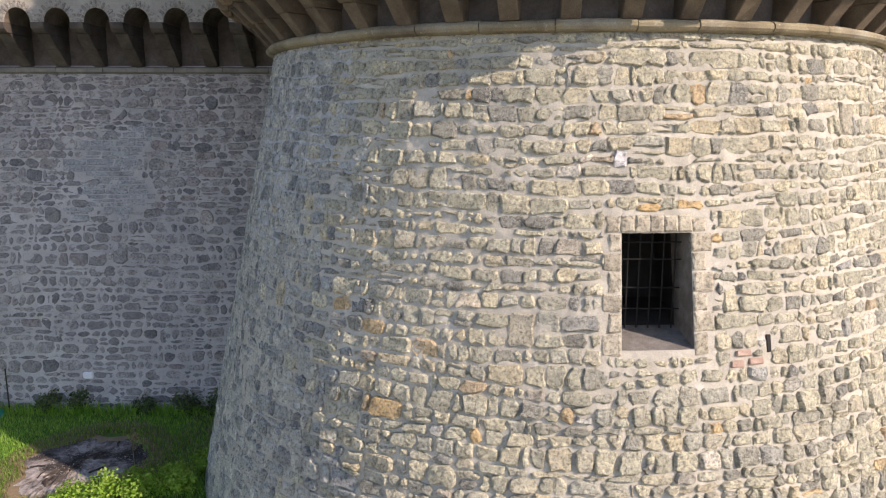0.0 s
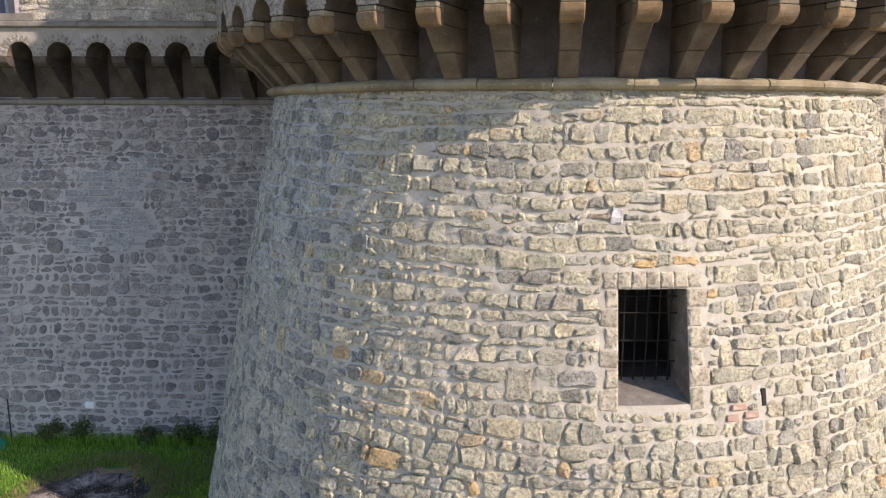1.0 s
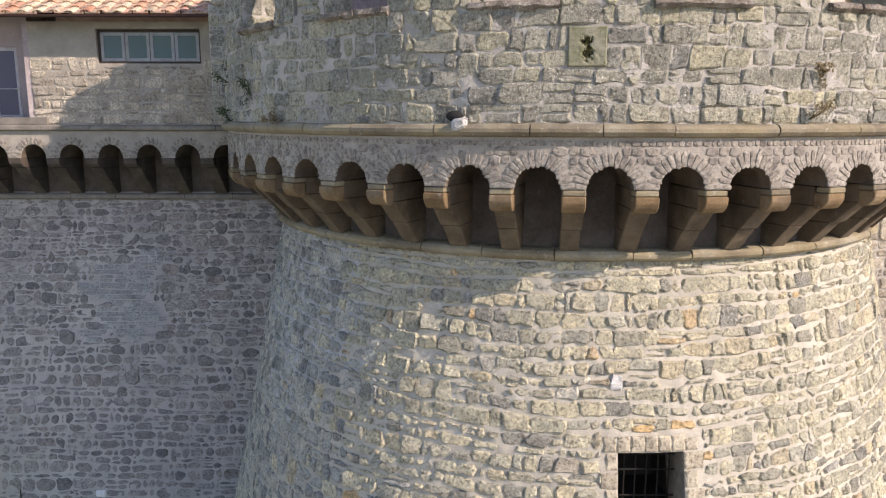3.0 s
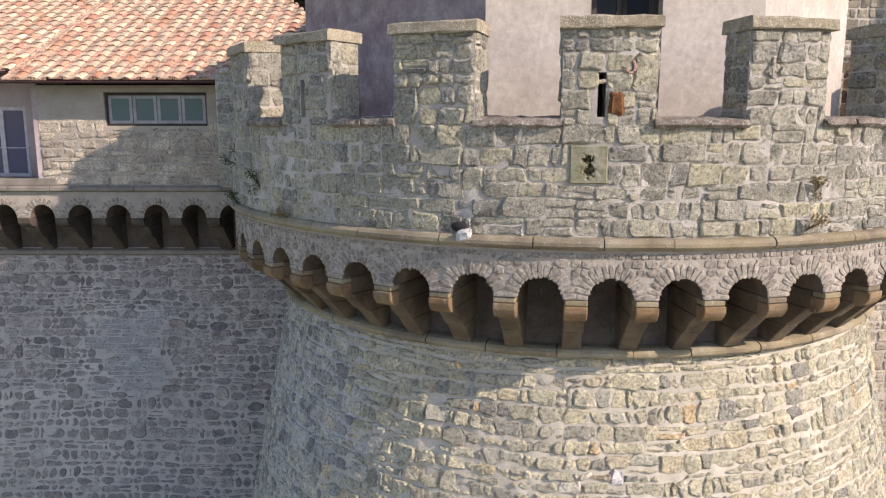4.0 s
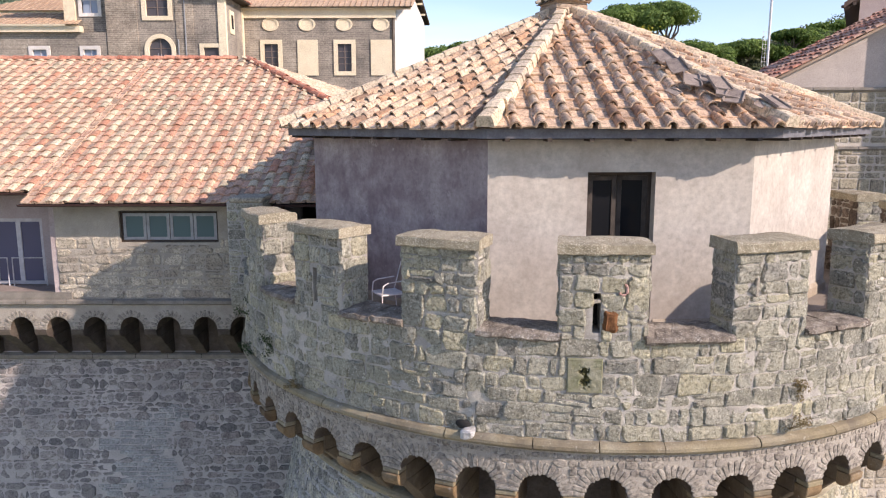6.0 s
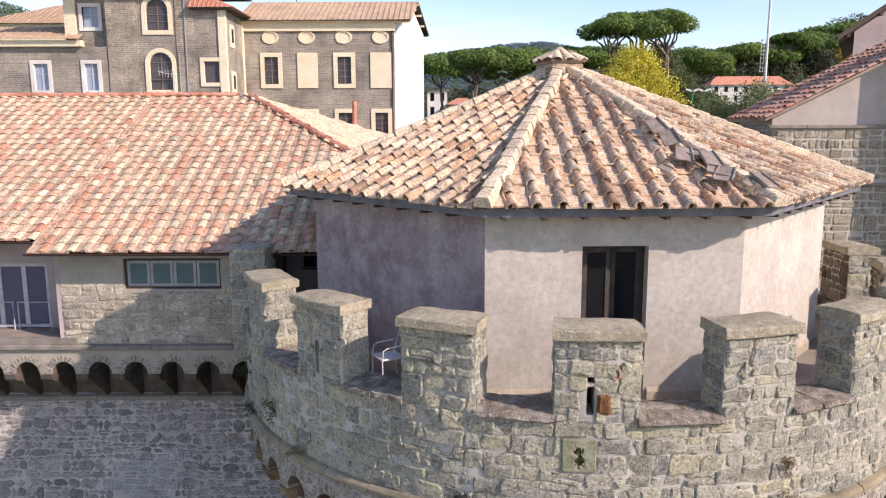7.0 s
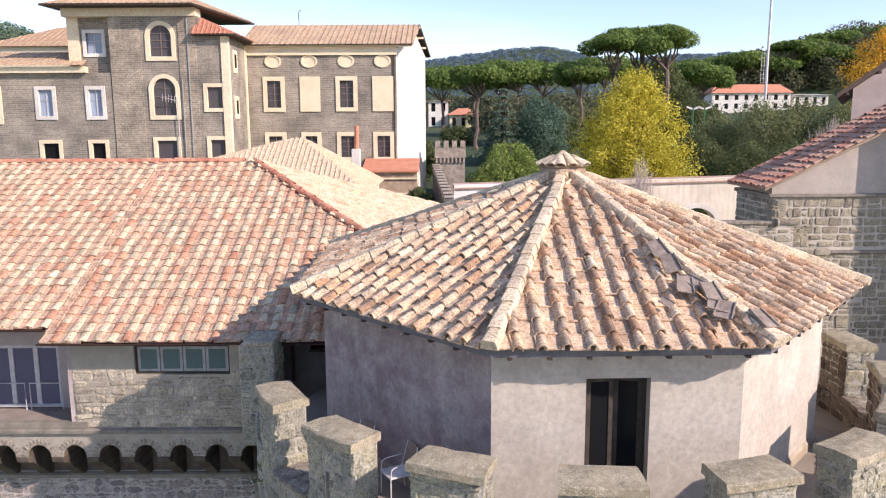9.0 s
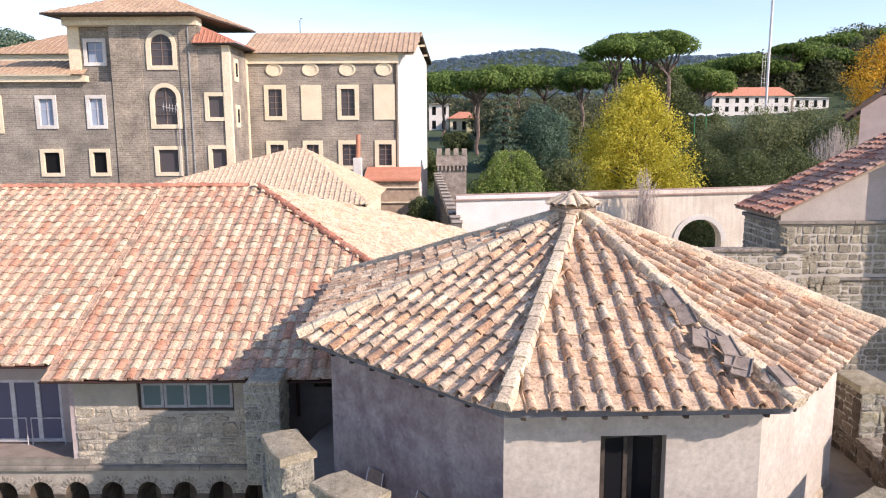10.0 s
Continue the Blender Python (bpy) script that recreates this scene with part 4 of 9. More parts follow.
for nm, (u0, u1, v0, v1) in MARKS.items():
    bm = bmesh.new()
    w, h = u1 - u0, v1 - v0
    # the slot is no hole: a dark block gives its shade by colour
    block(bm, -w / 2, w / 2, -0.06, 0.02 if nm == "slot" else 0.035, -h / 2, h / 2, 0.012)
    if nm != "slot":
        bmesh.ops.subdivide_edges(bm, edges=bm.edges[:], cuts=2)
        for v in bm.verts:
            v.co += Vector((noise.noise(v.co * 9), noise.noise(v.co * 12 + Vector((5, 0, 0))), noise.noise(v.co * 9 + Vector((0, 7, 0))))) * (0.05 if nm == "lime" else 0.018)
    ob = part({"lime": "lime_lump", "slot": "putlog_slot"}.get(nm, "clay_piece"), bm, {"lime": lime_white, "slot": unlit_dark}.get(nm, faded_brick), tower_wall, {"lime": "lump of white lime", "slot": "dark block in place of a narrow shaded slot"}.get(nm, "faded red brick"))
    ob.matrix_basis = on_tower((u0 + u1) / 2, (v0 + v1) / 2)

# ---- cornice, corbels and arches under the parapet ----
cornice = empty("cornice", "half-round tan stone moulding below the corbels", "moulding", kind="structure")
PITCH, CORBEL0 = 7.52, -105.15
prof = [(5.74, 4.44)] + [(5.86 + 0.13 * math.cos(radians(t)), 4.535 + 0.085 * math.sin(radians(t))) for t in (-80, -45, -15, 15, 45, 80)] + [(5.74, 4.63)]
g = random.Random(3)
a = -200.0
while a < 0:
    w = g.uniform(6.5, 11.5)
    d = g.uniform(-0.012, 0.012)
    revolve("moulding_stone", [(r + d, z + d * 0.5) for r, z in prof], span(a + 0.07, a + w - 0.07, 2.5), moulding_tan, cornice, closed=True, caps=True)
    a += w
machicolation = empty("machicolation", "row of tan stone corbels carrying small round arches", "machicolation", kind="structure")
ANG = [CORBEL0 + PITCH * i for i in range(-11, 13)]
RA, R_ARCH, Z_SPR, Z_BAND = 6.82, 0.292, 5.53, 6.19
R_BACK = 5.72


def corbel_block(profile, half):
    verts = [(r, s * half, z) for s in (-1, 1) for r, z in profile]
    k = len(profile)
    return verts, [tuple(range(k))[::-1], tuple(range(k, 2 * k))] + [(i, (i + 1) % k, (i + 1) % k + k, i + k) for i in range(k)]


CORBEL = [
    ([(6.622, 5.235), (6.68, 5.22), (6.76, 5.24), (6.82, 5.3), (6.85, 5.36), (6.85, 5.443), (6.622, 5.443)], 0.15),
    ([(6.624, 5.448), (6.838, 5.448), (6.838, 5.52), (6.624, 5.52)], 0.145),
    ([(5.6, 5.27), (6.618, 5.27), (6.618, 5.52), (5.6, 5.52)], 0.146),
    ([(5.6, 4.94), (6.27, 4.94), (6.6, 5.265), (5.6, 5.265)], 0.138),
    ([(5.6, 4.6), (5.95, 4.6), (6.25, 4.935), (5.6, 4.935)], 0.132),
]
corbel_meshes = []
for profile, half in CORBEL:
    v, f = corbel_block(profile, half)
    bm = bmesh.new()
    vs = [bm.verts.new(p) for p in v]
    for q in f:
        bm.faces.new([vs[i] for i in q])
    bmesh.ops.bevel(bm, geom=bm.edges[:], offset=0.012, segments=1, affect="EDGES")
    me = bpy.data.meshes.new("corbel_block")
    bm.to_mesh(me)
    bm.free()
    # only the front courses keep full colour; blocks behind carry painted shade
    me.materials.append((tufa, moulding_tan, recess_shade_tufa, recess_shade_tufa, recess_shade_tufa)[len(corbel_meshes)])
    corbel_meshes.append(me)
gap_r = random.Random(8)
for a in ANG:
    c = new("corbel", corbel_meshes[0])
    c.parent = machicolation
    c.matrix_basis = Matrix.Translation((CX, CY, 0)) @ Matrix.Rotation(radians(a + gap_r.uniform(-0.12, 0.12)), 4, "Z")
    for me in corbel_meshes[1:]:
        b = new("corbel_block", me)
        b.parent = c
        b.matrix_basis = Matrix.Translation((gap_r.uniform(-0.02, 0.02), gap_r.uniform(-0.006, 0.006), 0))
# the band with its arches, and their vaults running back to the wall
verts, faces = [], []
half = math.degrees(R_ARCH / RA)
cols, vault = [], []
for a in ANG[:-1]:
    mid = a + PITCH / 2
    cols += [(a, Z_SPR)]
    for t in range(180, -1, -15):
        cols.append((mid + half * math.cos(radians(t)), Z_SPR + R_ARCH * math.sin(radians(t))))
cols.append((ANG[-1], Z_SPR))
for a, zl in cols:
    verts += [polar(R_BACK, a, zl), polar(RA, a, zl), polar(RA, a, Z_BAND), polar(R_BACK, a, Z_BAND)]
for i in range(len(cols) - 1):
    k = 4 * i
    faces.append((k + 1, k + 5, k + 6, k + 2))
    vault.append((k, k + 4, k + 5, k + 1))
raw("arch_band", verts, faces, band_mortar, machicolation)
raw("arch_vault", verts, vault, vault_shade, machicolation, "vault behind the arches, shade put into its dark colour")
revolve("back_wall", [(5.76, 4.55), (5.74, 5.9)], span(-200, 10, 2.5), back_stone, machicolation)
vous = []
for a in ANG[:-1]:
    mid = (a + PITCH / 2 + 90) * math.pi / 180 * RA
    for t in range(15):
        vous.append((mid, radians(6 + 12 * t)))
g = random.Random(21)
vk = stone_set("voussoir", 10, band_stone, 700, 6.0)
vverts, vfaces, vn, made = [], [], 0, 0
drum = on_drum(RA)
for mid, th in vous:
    rr = R_ARCH + 0.085
    me, local, f = g.choice(vk)
    m = drum(mid + rr * math.cos(th), Z_SPR + rr * math.sin(th)) @ Matrix.Rotation(th - math.pi / 2, 4, "Y") @ Matrix.Diagonal((0.072, g.uniform(0.008, 0.02), 0.2 * g.uniform(0.85, 1.15), 1))
    if made < 260:
        ob = new("voussoir", me)
        ob.parent, ob.matrix_basis = machicolation, m
        made += 1
    else:
        pts = local @ np.array(m)[:3, :3].T + np.array(m)[:3, 3]
        vverts.append(pts)
        vfaces += [tuple(i + vn for i in q) for q in f]
        vn += len(pts)
if vverts:
    tagged(raw("arch_rubble", np.concatenate(vverts), vfaces, band_stone, machicolation), kind="stuff")
BAND_STONES = stone_set("stone", 14, band_stone, 800, 3.0)


def band_free(u, v, w, h):
    a = math.degrees(u / RA) - 90
    k = (a - ANG[0]) / PITCH
    mid = (ANG[0] + PITCH * (math.floor(k) + 0.5) + 90) * math.pi / 180 * RA
    return math.hypot(u - mid, v - Z_SPR) > R_ARCH + 0.17 + 0.2 * max(w, h) and v > Z_SPR + 0.03 and u > radians(ANG[0] + 90) * RA


set_stones(lay(31, -12.0, 7.5, 5.55, 6.17, (0.07, 0.125), (0.8, 1.7), 0.004, band_free), drum, BAND_STONES, machicolation, lambda u, v: False, 32, (0.006, 0.018), rest="fine_rubble")

# ---- parapet drum, its string course and sills ----
R_OUT, R_IN, Z_SILL, Z_FLOOR = 6.82, 6.27, 7.74, 7.2
parapet = tagged(revolve("wall_parapet", [(R_OUT - 0.16, Z_BAND - 0.01), (R_OUT - 0.16, Z_SILL), (R_IN, Z_SILL), (R_IN, Z_FLOOR - 0.2)], span(-176, 40, 2.0), parapet_mortar), "round parapet wall of grey squared rubble with lichen", kind="structure")
g = random.Random(41)
a = -200.0
prof = [(6.7, 6.17)] + [(6.82 + 0.12 * math.cos(radians(t)), 6.255 + 0.085 * math.sin(radians(t))) for t in (-85, -50, -15, 15, 50, 85)] + [(6.7, 6.34)]
string = empty("string_course", "round-nosed tan stone string course under the parapet", "moulding", kind="structure")
while a < 10:
    w = g.uniform(7.0, 12.0)
    d = g.uniform(-0.01, 0.01)
    revolve("moulding_stone", [(r + d, z + d * 0.6) for r, z in prof], span(a + 0.06, a + w - 0.06, 2.5), moulding_tan, string, closed=True, caps=True)
    a += w
HOLE_U = radians(-96.7 + 90) * R_OUT


set_masonry(cut_out(masonry(43, -10.2, 8.5, 6.34, Z_SILL, (0.13, 0.26), (0.16, 0.52), 0.05, 0.16), HOLE_U - 0.22, HOLE_U + 0.22, 7.07, 7.46), on_drum(R_OUT), parapet_stone, parapet, lambda u, v: -5.5 < u < 3.2, 44, (0.002, 0.013), lambda u, v: (0.008, 0.024) if u < -4.2 else (0.012, 0.036), rough=1.9, loose=0.2, corner=(0.012, 0.06))
rough_face("mortar_face", on_drum(R_OUT), sorted({*span(-10.2, 8.5, 0.05), HOLE_U - 0.2, HOLE_U + 0.2}), sorted({*span(Z_BAND - 0.01, Z_SILL, 0.05), 7.08, 7.42}), 0.017, parapet_mortar, parapet, (HOLE_U - 0.2, HOLE_U + 0.2, 7.08, 7.42), 3.0)
def on_inside(u, v):
    t = radians(-90) + u / R_IN
    return frame_at((CX + R_IN * math.cos(t), CY + R_IN * math.sin(t), v), (-math.sin(t), math.cos(t), 0), (-math.cos(t), -math.sin(t), 0))


rough_face("inner_mortar_face", on_inside, span(-6.0, 12.0, 0.08), span(Z_FLOOR, Z_SILL, 0.08), 0.017, inner_shade_mortar, parapet, seed=5.0)
set_masonry(masonry(47, -3.0, 11.5, Z_FLOOR, Z_SILL, (0.14, 0.26), (0.2, 0.55), 0.03), on_inside, inner_shade_stone, parapet, lambda u, v: False, 48, (0.006, 0.02), (0.015, 0.04), rest="inner_rubble", rough=1.5)
# the square stone with two eaten hollows
m = on_drum(R_OUT)(HOLE_U, 7.25)
N = 34
pts, fcs, eaten = [], [], []
for i in range(N + 1):
    for j in range(N + 1):
        x, z = (i / N - 0.5) * 0.46, (j / N - 0.5) * 0.47
        edge = min(i, j, N - i, N - j)
        d = max(1 - math.hypot((x - 0.015) / 0.075, (z - 0.055) / 0.085), 1 - math.hypot((x + 0.005) / 0.08, (z + 0.085) / 0.085), 1 - math.hypot((x + 0.01) / 0.04, (z + 0.015) / 0.06))
        d += 0.75 * noise.noise(Vector((x * 26, z * 26, 1.0))) + 0.4 * noise.noise(Vector((x * 60, z * 60, 2.0))) - 0.1
        d = max(0.0, min(1.0, d)) if edge > 3 and math.hypot(x, z * 0.6) < 0.16 else 0.0
        wear = 0.006 * noise.noise(Vector((x * 18, z * 18, 4.0)))
        eaten.append(d)
        pts.append(m @ Vector((x, (0.042 + wear - 0.075 * d) if edge else 0.02, z)))
for i in range(N):
    for j in range(N):
        a = i * (N + 1) + j
        fcs.append((a, a + N + 1, a + N + 2, a + 1))
pitted = raw("pitted_stone", pts, fcs, yellow_stone, parapet, "yellowish square stone with two eaten hollows")
pitted.data.materials.append(pit_moss)
for f in pitted.data.polygons:
    if sum(eaten[v] for v in f.vertices) > 0.9:
        f.material_index = 1
raw("pitted_stone_bed", [m @ Vector((x, y, z)) for y in (0.02, -0.15) for x, z in ((-0.23, -0.235), (0.23, -0.235), (0.23, 0.235), (-0.23, 0.235))], [(0, 1, 5, 4), (1, 2, 6, 5), (2, 3, 7, 6), (3, 0, 4, 7), (4, 5, 6, 7)], yellow_stone, parapet)

# merlons
M_HALF = 4.75


def cap_mesh(half, r0, r1, z0, z1, seed):
    g = random.Random(seed)
    angles = span(-half, half, 2.2)
    prof = [(r0, z0), (r1 - 0.012, z0), (r1, z0 + 0.014), (r1, z1 - 0.035), (r1 - 0.022, z1 - 0.015), ((r0 + r1) / 2, z1 + 0.005), (r0 + 0.03, z1 - 0.01), (r0, z1 - 0.03)]
    verts = [(r * math.cos(radians(a)) + g.uniform(-0.01, 0.01), r * math.sin(radians(a)), z + g.uniform(-0.012, 0.012) + (0.025 * (1 - (a / half) ** 2) if i == 5 else 0)) for a in angles for i, (r, z) in enumerate(prof)]
    k, n = len(prof), len(angles)
    faces = [(i * k + j, (i + 1) * k + j, (i + 1) * k + (j + 1) % k, i * k + (j + 1) % k) for i in range(n - 1) for j in range(k)]
    return verts, faces + [tuple(range(k)), tuple(range((n - 1) * k, n * k))[::-1]]


def merlon(angle, seed, slit=0.0):
    """A merlon built about the tower's axis: body, coping slab and face stones; its own azimuth is 0."""
    t = empty("merlon", "grey rubble merlon with a lichen-covered stone coping slab", "merlon", "merlons round the parapet")
    g = random.Random(seed)
    h = M_HALF
    zb, zt = Z_SILL - 0.02, 8.88
    if slit:
        s0, s1 = slit - 0.45, slit + 0.45
        pieces = [(-h, s0, zb, zt), (s1, h, zb, zt), (s0, s1, zb, 7.83), (s0, s1, 8.36, zt)]
    else:
        pieces = [(-h, h, zb, zt)]
    verts, faces = [], []
    for a0, a1, z0, z1 in pieces:
        prof = [(R_IN, z0), (R_OUT, z0), (R_OUT, z1), (R_IN, z1)]
        an = span(a0, a1, 2.4)
        b = len(verts)
        verts += [(r * math.cos(radians(a)), r * math.sin(radians(a)), z) for a in an for r, z in prof]
        faces += [tuple(b + i for i in (4 * q + j, 4 * q + 4 + j, 4 * q + 4 + (j + 1) % 4, 4 * q + (j + 1) % 4)) for q in range(len(an) - 1) for j in range(4)]
        faces += [(b, b + 1, b + 2, b + 3), tuple(b + 4 * (len(an) - 1) + i for i in (3, 2, 1, 0))]
    raw("body", verts, faces, parapet_mortar, t)
    if slit:
        # dark backing added to make the slit look shaded inside
        bm = bmesh.new()
        block(bm, R_IN + 0.01, R_IN + 0.12, -0.052, 0.052, 7.835, 8.355)
        back = part("slit_backing", bm, unlit_dark, t)
        back.matrix_basis = Matrix.Rotation(radians(slit), 4, "Z")
    v, f = cap_mesh(h + 0.35, R_IN - 0.06, R_OUT + 0.09, 8.87, 9.03, seed)
    raw("coping_slab", v, f, lichen_cap, t, "lichen-covered coping slab")

    def outer(u, v):
        q = u / R_OUT
        return frame_at((R_OUT * math.cos(q), R_OUT * math.sin(q), v), (-math.sin(q), math.cos(q), 0), (math.cos(q), math.sin(q), 0))

    def flank(sign):
        def place(u, v):
            q = radians(sign * h)
            rad = Vector((math.cos(q), math.sin(q), 0))
            return frame_at(rad * (R_IN + u) + Vector((0, 0, v)), rad, sign * Vector((-math.sin(q), math.cos(q), 0)))
        return place
    def inner(u, v):
        q = u / R_IN
        return frame_at((R_IN * math.cos(q), R_IN * math.sin(q), v), (-math.sin(q), math.cos(q), 0), (-math.cos(q), -math.sin(q), 0))
    hi = radians(h) * R_IN
    quads = [tuple((min(p[0], hi), p[1]) for p in q) for q in masonry(seed + 33, -hi, hi - 0.08, zb, zt, (0.16, 0.28), (0.18, 0.45), 0.04, 0.2)]
    set_masonry(quads, inner, inner_shade_stone, t, lambda u, v: True, seed + 34, (0.004, 0.018), (0.012, 0.035), rough=1.6)
    hw = radians(h) * R_OUT
    su = radians(slit) * R_OUT
    quads = [q for q in masonry(seed, -hw, hw - 0.08, zb, zt, (0.14, 0.26), (0.16, 0.42), 0.04, 0.2)]
    quads = [tuple((min(p[0], hw), p[1]) for p in q) for q in quads]
    if slit:
        quads = cut_out(quads, su - 0.05, su + 0.05, 7.83, 8.36)
    set_masonry(quads, outer, parapet_stone, t, lambda u, v: True, seed, (0.002, 0.012), (0.016, 0.046), rough=1.9, corner=(0.012, 0.06))
    rough_face("mortar_face", outer, sorted({*span(-hw + 0.01, hw - 0.01, 0.05), su - 0.05, su + 0.05} if slit else {*span(-hw + 0.01, hw - 0.01, 0.05)}), sorted({*span(zb, zt, 0.05), 7.83, 8.36}), 0.017, parapet_mortar, t, (su - 0.05, su + 0.05, 7.83, 8.36) if slit else None, seed)
    for sign in (-1, 1):
        quads = masonry(seed + 7 * sign + 50, 0.0, R_OUT - R_IN - 0.1, zb, zt, (0.17, 0.3), (0.18, 0.42), 0.02, 0.3)
        quads = [tuple((min(p[0], R_OUT - R_IN), p[1]) for p in q) for q in quads]
        set_masonry(quads, flank(sign), parapet_stone, t, lambda u, v: True, seed + sign, (0.003, 0.014), (0.014, 0.04), rough=1.6)
        rough_face("mortar_face", flank(sign), span(0.01, R_OUT - R_IN - 0.01, 0.05), span(zb, zt, 0.05), 0.014, parapet_mortar, t, None, seed + sign)
    t.matrix_basis = Matrix.Translation((CX, CY, 0)) @ Matrix.Rotation(radians(angle), 4, "Z")
    return t


MERLONS = [-151.3, -132.2, -113.5, -94.9, -75.8, -56.8, -37.5, -18.0, 2.0]
protos = {}
for i, a in enumerate(MERLONS):
    if a == -94.9:
        slit_merlon = merlon(a, 901, slit=-0.7)
    elif i == 1:
        merlon(a, 913, slit=-0.4)
    elif i in (0, 2, 4, 5):
        protos[i] = merlon(a, 900 + 13 * i)
    else:
        copy_thing(protos[(0, 2, 4)[i % 3]], Matrix.Translation((CX, CY, 0)) @ Matrix.Rotation(radians(a), 4, "Z"))
# a bent scrap of pink clay bedded beside the slit, and a pale chip on the next merlon
bm = bmesh.new()
tube(bm, [(0.055 * math.cos(radians(t)), 0.02, 0.075 * math.sin(radians(t))) for t in range(110, 331, 22)], 0.018, 6)
scrap = part("clay_scrap", bm, pink_clay, slit_merlon, "bent scrap of pink clay")
q = radians(2.0)
scrap.matrix_basis = frame_at((R_OUT * math.cos(q) + 0.02, R_OUT * math.sin(q), 8.42), (-math.sin(q), math.cos(q), 0), (math.cos(q), math.sin(q), 0))
bm = bmesh.new()
block(bm, -0.025, 0.025, 0.0, 0.05, -0.13, 0.13, 0.012)
chip = part("pale_chip", bm, pale_stone, protos[4], "pale strip of stone")
q = radians(-2.2)
chip.matrix_basis = frame_at((R_OUT * math.cos(q), R_OUT * math.sin(q), 8.42), (-math.sin(q), math.cos(q), 0), (math.cos(q), math.sin(q), 0))
bm = bmesh.new()
block(bm, -0.055, 0.055, -0.08, 0.015, -0.024, 0.024, 0.012)
bridge = part("bridge_stone", bm, pale_stone, slit_merlon, "pale stone bridging the slit")
q = radians(-0.7)
bridge.matrix_basis = frame_at((R_OUT * math.cos(q), R_OUT * math.sin(q), 8.25), (-math.sin(q), math.cos(q), 0), (math.cos(q), math.sin(q), 0)) @ Matrix.Rotation(0.12, 4, "Y")
# sills in the crenels
g = random.Random(61)
for a, b in zip(MERLONS, MERLONS[1:]):
    sill = empty("crenel_sill", "weathered dark stone sill slab lying between two merlons", "sill", "sills between the merlons")
    a0, a1 = a + M_HALF - 0.2, b - M_HALF + 0.2
    n = g.randint(1, 2)
    cuts = [a0 + (a1 - a0) * (q + (g.uniform(-0.2, 0.2) if 0 < q < n else 0)) / n for q in range(n + 1)]
    for q in range(n):
        d, e = g.uniform(-0.01, 0.01), g.uniform(-0.02, 0.03)
        prof = [(R_IN - 0.04, Z_SILL - 0.02), (R_OUT + 0.04 + e, Z_SILL - 0.04 + d), (R_OUT + 0.085 + e, Z_SILL + 0.0 + d), (R_OUT + 0.07 + e, Z_SILL + 0.06 + d), (R_OUT - 0.12, Z_SILL + 0.09 + d), (R_IN + 0.15, Z_SILL + 0.1), (R_IN - 0.05, Z_SILL + 0.08)]
        an = span(cuts[q] + 0.06, cuts[q + 1] - 0.06, 0.7)
        vs = [polar(r + g.uniform(-0.014, 0.014), a, z + g.uniform(-0.012, 0.014)) for a in an for r, z in prof]
        k = len(prof)
        fs = [(s * k + w, (s + 1) * k + w, (s + 1) * k + (w + 1) % k, s * k + (w + 1) % k) for s in range(len(an) - 1) for w in range(k)]
        raw("slab", vs, fs + [tuple(range(k)), tuple(range((len(an) - 1) * k, len(an) * k))[::-1]], sill_stone, sill)
# rust-brown brick wedged in the slit
bm = bmesh.new()
block(bm, -0.1, 0.1, -0.1, 0.06, -0.15, 0.15, 0.05)
bmesh.ops.subdivide_edges(bm, edges=bm.edges[:], cuts=2)
for v in bm.verts:
    v.co += Vector((noise.noise(v.co * 9), noise.noise(v.co * 9 + Vector((5, 0, 0))) * 1.3, noise.noise(v.co * 8 + Vector((0, 7, 0))))) * 0.035
wedge = part("brick", bm, rust_brick)
tagged(wedge, "broken rust-brown brick wedged in a merlon's slit", "brick")
wedge.matrix_basis = on_drum(R_OUT)(radians(-94.1 + 90) * R_OUT, 7.98) @ Matrix.Rotation(radians(6), 4, "Y")
# pale spout in the string course
m = on_drum(R_OUT)(radians(-109.9 + 90) * R_OUT, 6.3)
spout = empty("drain_spout", "broken whitish drain spout above the string course", "spout")
bm = bmesh.new()
block(bm, -0.13, 0.06, -0.08, 0.17, -0.06, 0.09, 0.03)
bmesh.ops.subdivide_edges(bm, edges=bm.edges[:], cuts=2)
for v in bm.verts:
    v.co += Vector((noise.noise(v.co * 11), noise.noise(v.co * 11 + Vector((5, 0, 0))), noise.noise(v.co * 10 + Vector((0, 7, 0))))) * 0.035
    v.co.z += 0.35 * max(0.0, -0.02 - v.co.x)
bmesh.ops.transform(bm, matrix=m, verts=bm.verts[:])
part("gutter_stone", bm, lime_white, spout)
# dark flattened ball in place of the drain's shaded hole
bm = bmesh.new()
bmesh.ops.create_icosphere(bm, subdivisions=2, radius=0.1, matrix=m @ Matrix.Translation((0.05, 0.02, 0.13)) @ Matrix.Diagonal((1.2, 0.5, 0.75, 1)))
part("drain_hole", bm, unlit_dark, spout)

# ---- terrace ----
terrace = tagged(revolve("floor_terrace", [(0.01, Z_FLOOR), (R_IN + 0.01, Z_FLOOR), (R_IN + 0.01, Z_FLOOR - 0.25), (0.01, Z_FLOOR - 0.25)], span(-200, 160, 5), terrace_floor), "worn brownish terrace floor behind the parapet", kind="structure")

# ---- tiled roofs ----
TILE_L, STEP, GAUGE = 0.45, 0.35, 0.37


